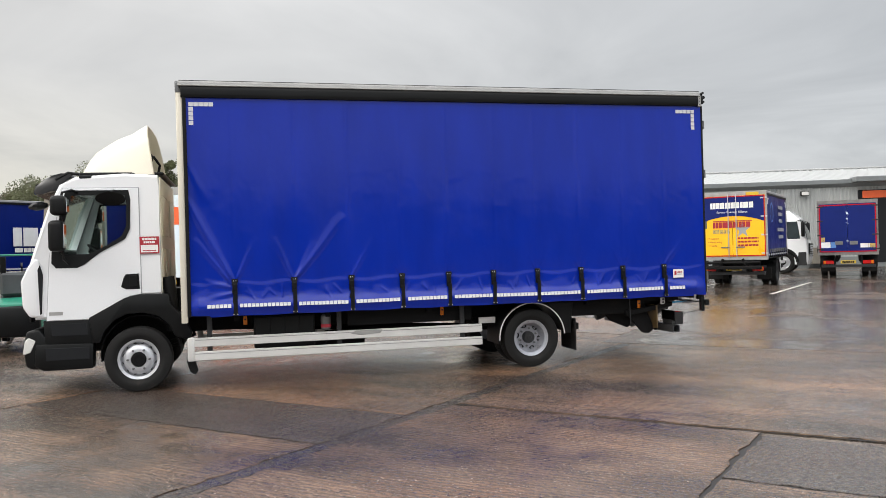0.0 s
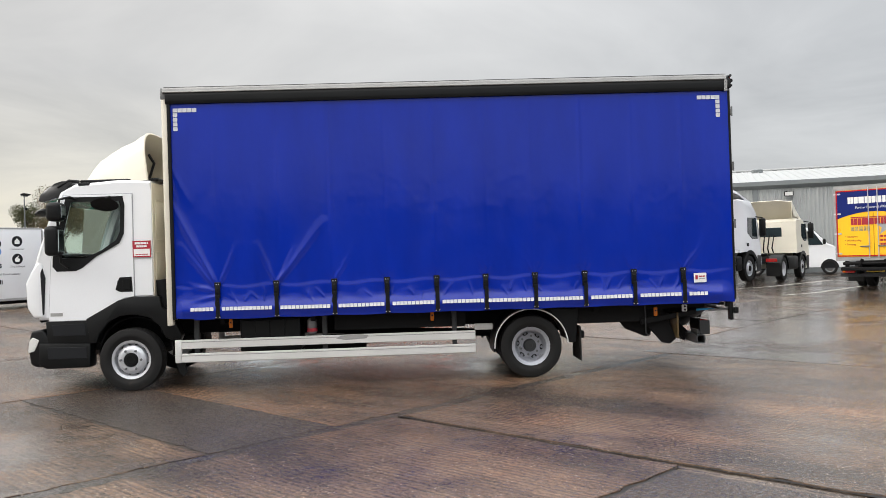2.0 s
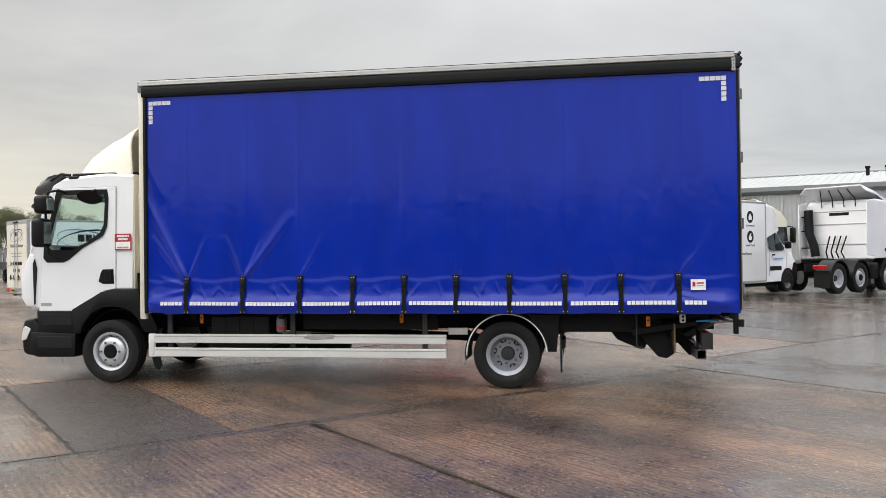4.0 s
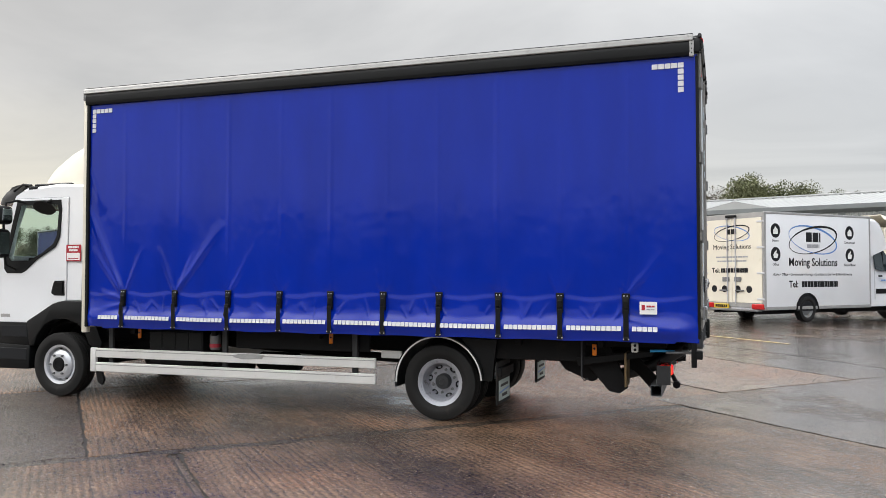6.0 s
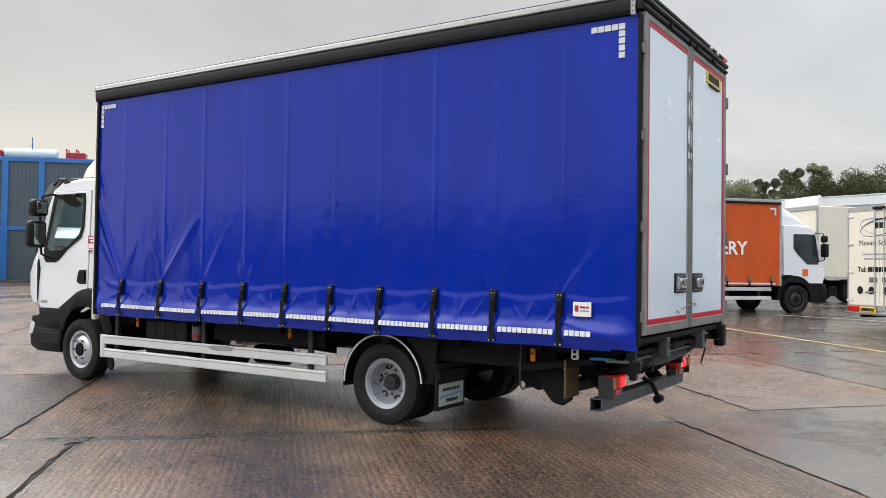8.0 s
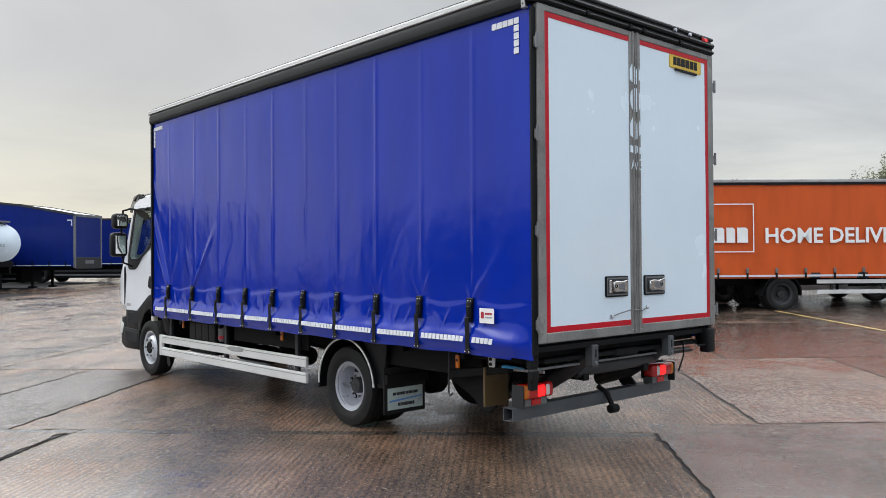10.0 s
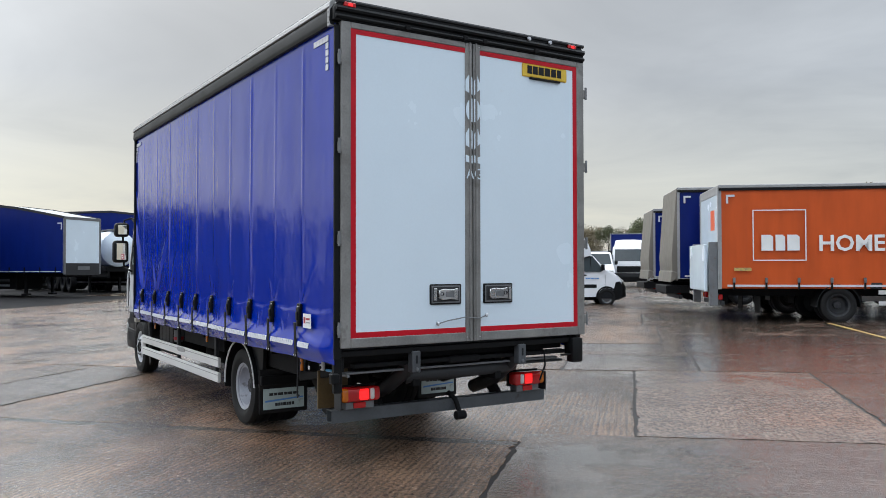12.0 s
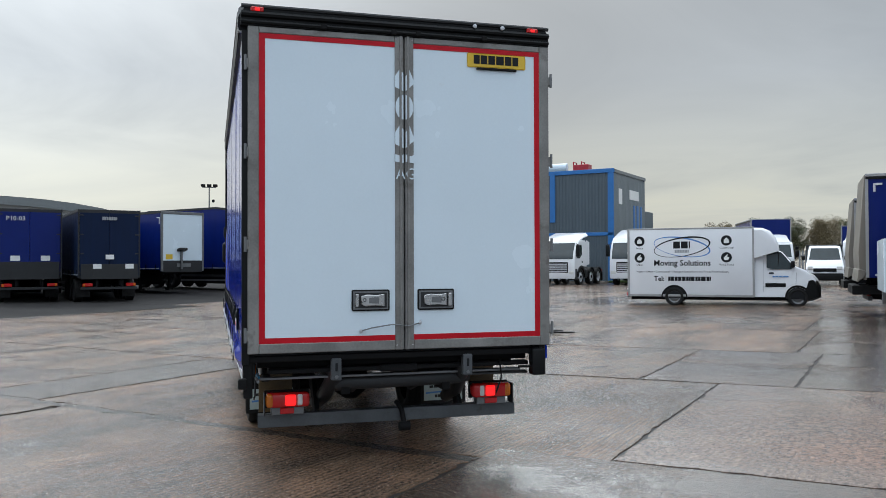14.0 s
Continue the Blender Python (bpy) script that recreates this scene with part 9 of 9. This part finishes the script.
rt = random.Random(9)
for i in range(28):
    x = -29 + 1.75 * i
    tree(x + rt.uniform(-1, 1), 108 + rt.uniform(-6, 6), rt.choice((0, 1, 2, 2, 0)), rt.uniform(0.86, 1.06) * (1.0 if x < 22 else 0.8), rt.uniform(0, 360))
for x, y, s in ((-10.5, 104, 0.86), (-13.5, 105, 0.8), (-8.0, 106, 0.9)):
    tree(x, y, 3, s, 40 * x)
for i in range(13):
    a = radians(38 + 1.6 * i)
    tree(12 - 112 * math.sin(a) + rt.uniform(-3, 3), 9 + 112 * math.cos(a) + rt.uniform(-3, 3), rt.choice((0, 1, 4)), rt.uniform(0.45, 0.75), rt.uniform(0, 360))
for x, y, k, s in ((-35, 84, 1, 0.85), (-39, 86, 0, 0.7), (-30.5, 88, 1, 0.62), (-27, 90, 4, 0.9), (-21, 88, 0, 0.7), (-44, 80, 4, 0.8), (-52, 31, 4, 0.95), (-60, 62, 0, 0.5), (-58, 65, 2, 0.46), (-56, 67.5, 1, 0.52), (-53.5, 69, 0, 0.5), (-51.5, 71.5, 2, 0.52), (-49, 74, 0, 0.56), (-46.5, 76, 1, 0.55), (-13, 70, 0, 0.8), (-9, 72, 4, 0.9), (-21.0, 76, 1, 0.55)):
    tree(x, y, k, s, 77 * x)

# ---- yard slabs, laid at 45 degrees ----
S2 = math.sqrt(0.5)
BED_V, BED_F = [], []


def slab(name, u0, u1, v0, v1, material, label="", lift=0.0, gap=0.012):
    """A slab between joints; u runs north-east, v north-west. Its edges wander and crumble."""
    rnd = random.Random(int(u0 * 131 + v0 * 17))
    b0 = len(BED_V)
    # a strip of dirt under the edge, all round
    rim = []
    for k in range(4):
        c = ((u0, v0), (u1, v0), (u1, v1), (u0, v1))
        (au, av), (bu, bv) = c[k], c[(k + 1) % 4]
        n = max(2, int(math.hypot(bu - au, bv - av) / 0.4))
        rim += [(au + (bu - au) * i / n, av + (bv - av) * i / n) for i in range(n)]
    for pu, pv in rim:
        for d in (-0.03, 0.07):
            u, v = min(max(pu, u0 + d), u1 - d), min(max(pv, v0 + d), v1 - d)
            x, y = (u - v) * S2, (u + v) * S2
            BED_V.append((x, y, gz(x, y) - 0.010 + lift))
    for i in range(len(rim)):
        a, b = b0 + 2 * i, b0 + 2 * ((i + 1) % len(rim))
        BED_F.append((a, b, b + 1, a + 1))
    ring = []
    corners = [(u0 + gap, v0 + gap), (u1 - gap, v0 + gap), (u1 - gap, v1 - gap), (u0 + gap, v1 - gap)]
    inward = [(0, 1), (-1, 0), (0, -1), (1, 0)]
    for k in range(4):
        a, b = corners[k], corners[(k + 1) % 4]
        n = max(6, int(math.hypot(b[0] - a[0], b[1] - a[1]) / 0.11))
        for i in range(n):
            f = i / n
            pu, pv = a[0] + (b[0] - a[0]) * f, a[1] + (b[1] - a[1]) * f
            e = 0.010 * noise.noise((pu * 3.1, pv * 3.1, k * 7.0)) + rnd.random() ** 4 * 0.045 if i else 0.012
            ring.append((pu + inward[k][0] * max(-0.004, e), pv + inward[k][1] * max(-0.004, e)))
    bm = bmesh.new()
    top, low = [], []
    for u, v in ring:
        x, y = (u - v) * S2, (u + v) * S2
        top.append(bm.verts.new((x, y, 0)))
        low.append(bm.verts.new((x, y, -0.09)))
    bm.faces.new(top)
    for i in range(len(top)):
        j = (i + 1) % len(top)
        bm.faces.new((top[i], low[i], low[j], top[j]))
    # cut where the yard's fall changes, then lay it on the yard
    px, py = [w.co.x for w in top], [w.co.y for w in top]
    if max(gz(w.co.x, w.co.y) for w in top) > 0.0:
        for axis, lines, lo, hi in (((1, 0, 0), LINES_X, min(px), max(px)), ((0, 1, 0), LINES_Y, min(py), max(py))):
            for c in lines:
                if lo < c < hi:
                    bmesh.ops.bisect_plane(bm, geom=bm.verts[:] + bm.edges[:] + bm.faces[:], plane_co=[c * d for d in axis], plane_no=axis)
    for w in bm.verts:
        w.co.z += gz(w.co.x, w.co.y) + lift
    return part(name, bm, material, ground, label, smooth=False)


V = [-36.2, -32.2, -28.2, -24.2, -20.2, -16.2, -12.4, -9.0, -5.6, -2.2, 1.27, 4.34, 8.65, 12.9, 17.0, 21.2, 25.4, 29.6, 33.8, 38.0, 42.2, 46.4, 50.6]
EAST = 12.33                 # beyond this joint the rows lie further north and are brushed lengthwise
SHIFT = {4.34: 4.80, 8.65: 9.22}


def apron_edge(v):
    """Where the concrete gives way to the darkened ground in front of the parked trailers."""
    return -8.7 if v < 20 else -10.4 if v < 31 else -14.4


for r, (v0, v1) in enumerate(zip(V, V[1:])):
    first = {10: 6.83, 11: 6.17, 12: 8.80, 13: 8.4, 14: 8.1}.get(r, 6.5 + (r * 1.7) % 5.5)
    us = sorted([first + 5.5 * k for k in range(-10, 10)])
    for u0, u1 in zip(us, us[1:]):
        u0 = max(u0, apron_edge(v0))
        if u1 - u0 < 0.4:
            continue
        um, vm = (u0 + u1) / 2, (v0 + v1) / 2
        x, y = (um - vm) * S2, (um + vm) * S2
        if not (-52 < x < 34 and -8 < y < 46) or (x > 8 and y > 38):
            continue
        east = u0 > EAST - 0.05
        w0, w1 = (SHIFT.get(v0, v0), SHIFT.get(v1, v1)) if east else (v0, v1)
        if r == 9 and u1 > 6.7:
            if u0 < 6.7:
                slab("slab", u0, 6.68, v0, v1, PATCH, "darker smooth repaired slab")
        elif r == 10 and u0 > 6.7:
            slab("slab", u0 if east else u0 + 0.025, u1, -2.2, w1 - (0.0 if east else 0.07), CONCRETE_EAST if east else CONCRETE)
        elif r == 10:
            slab("slab", u0, u1 - 0.025, v0, v1 - 0.07, CONCRETE)
        elif r == 11 and u0 < 5 < u1:
            slab("slab", u0, 4.86, v0 + 0.07, v1, CONCRETE)
            slab("slab", 4.86, u1, v0 + 0.07, v1, PATCH, "darker repaired slab", gap=0.006)
        elif r == 11 and u0 < EAST < u1 + 2 and u0 > 6:
            if u0 < 7:
                slab("slab", u0, 13.38, v0 + 0.07, 9.22, CONCRETE, lift=-0.004)
            else:
                slab("slab", 13.38, 15.75, 4.80, 9.22, RED_PATCH, "paler reddish repair slab")
                slab("slab", 15.75, u1, 4.80, 9.22, CONCRETE_EAST)
        elif r == 12 and u0 < EAST < u1:
            slab("slab", u0, EAST, 9.22, v1, CONCRETE)
            slab("slab", EAST, u1, 9.22, v1, CONCRETE_EAST)
        else:
            slab("slab", u0, u1, w0 + (0.07 if r == 11 and not east else 0.0), w1, CONCRETE_EAST if east else CONCRETE)
# the main lane joint is sealed with a dark strip
for k in range(6):
    slab("sealed_joint", -20.6 + 5.5 * k, -20.6 + 5.5 * (k + 1) if k < 5 else EAST, 4.245, 4.435, SEALED, "dark sealed strip along the lane joint", lift=-0.004, gap=0.0)
# darkened sheets carry the shade and reflection of the parked trailers
for v0, v1 in ((-36.2, 21.2), (21.2, 33.8), (33.8, 50.6)):
    slab("dark_apron", -46.0, apron_edge(v0), v0, v1, DARK_APRON, "dark ground, its tone carrying the parked trailers' shade and reflection", lift=-0.006)
bed = bpy.data.meshes.new("joint_bed")
bed.from_pydata(BED_V, [], BED_F)
part("joint_bed", bed, JOINT, ground, "dark dirt in the joints", smooth=False)
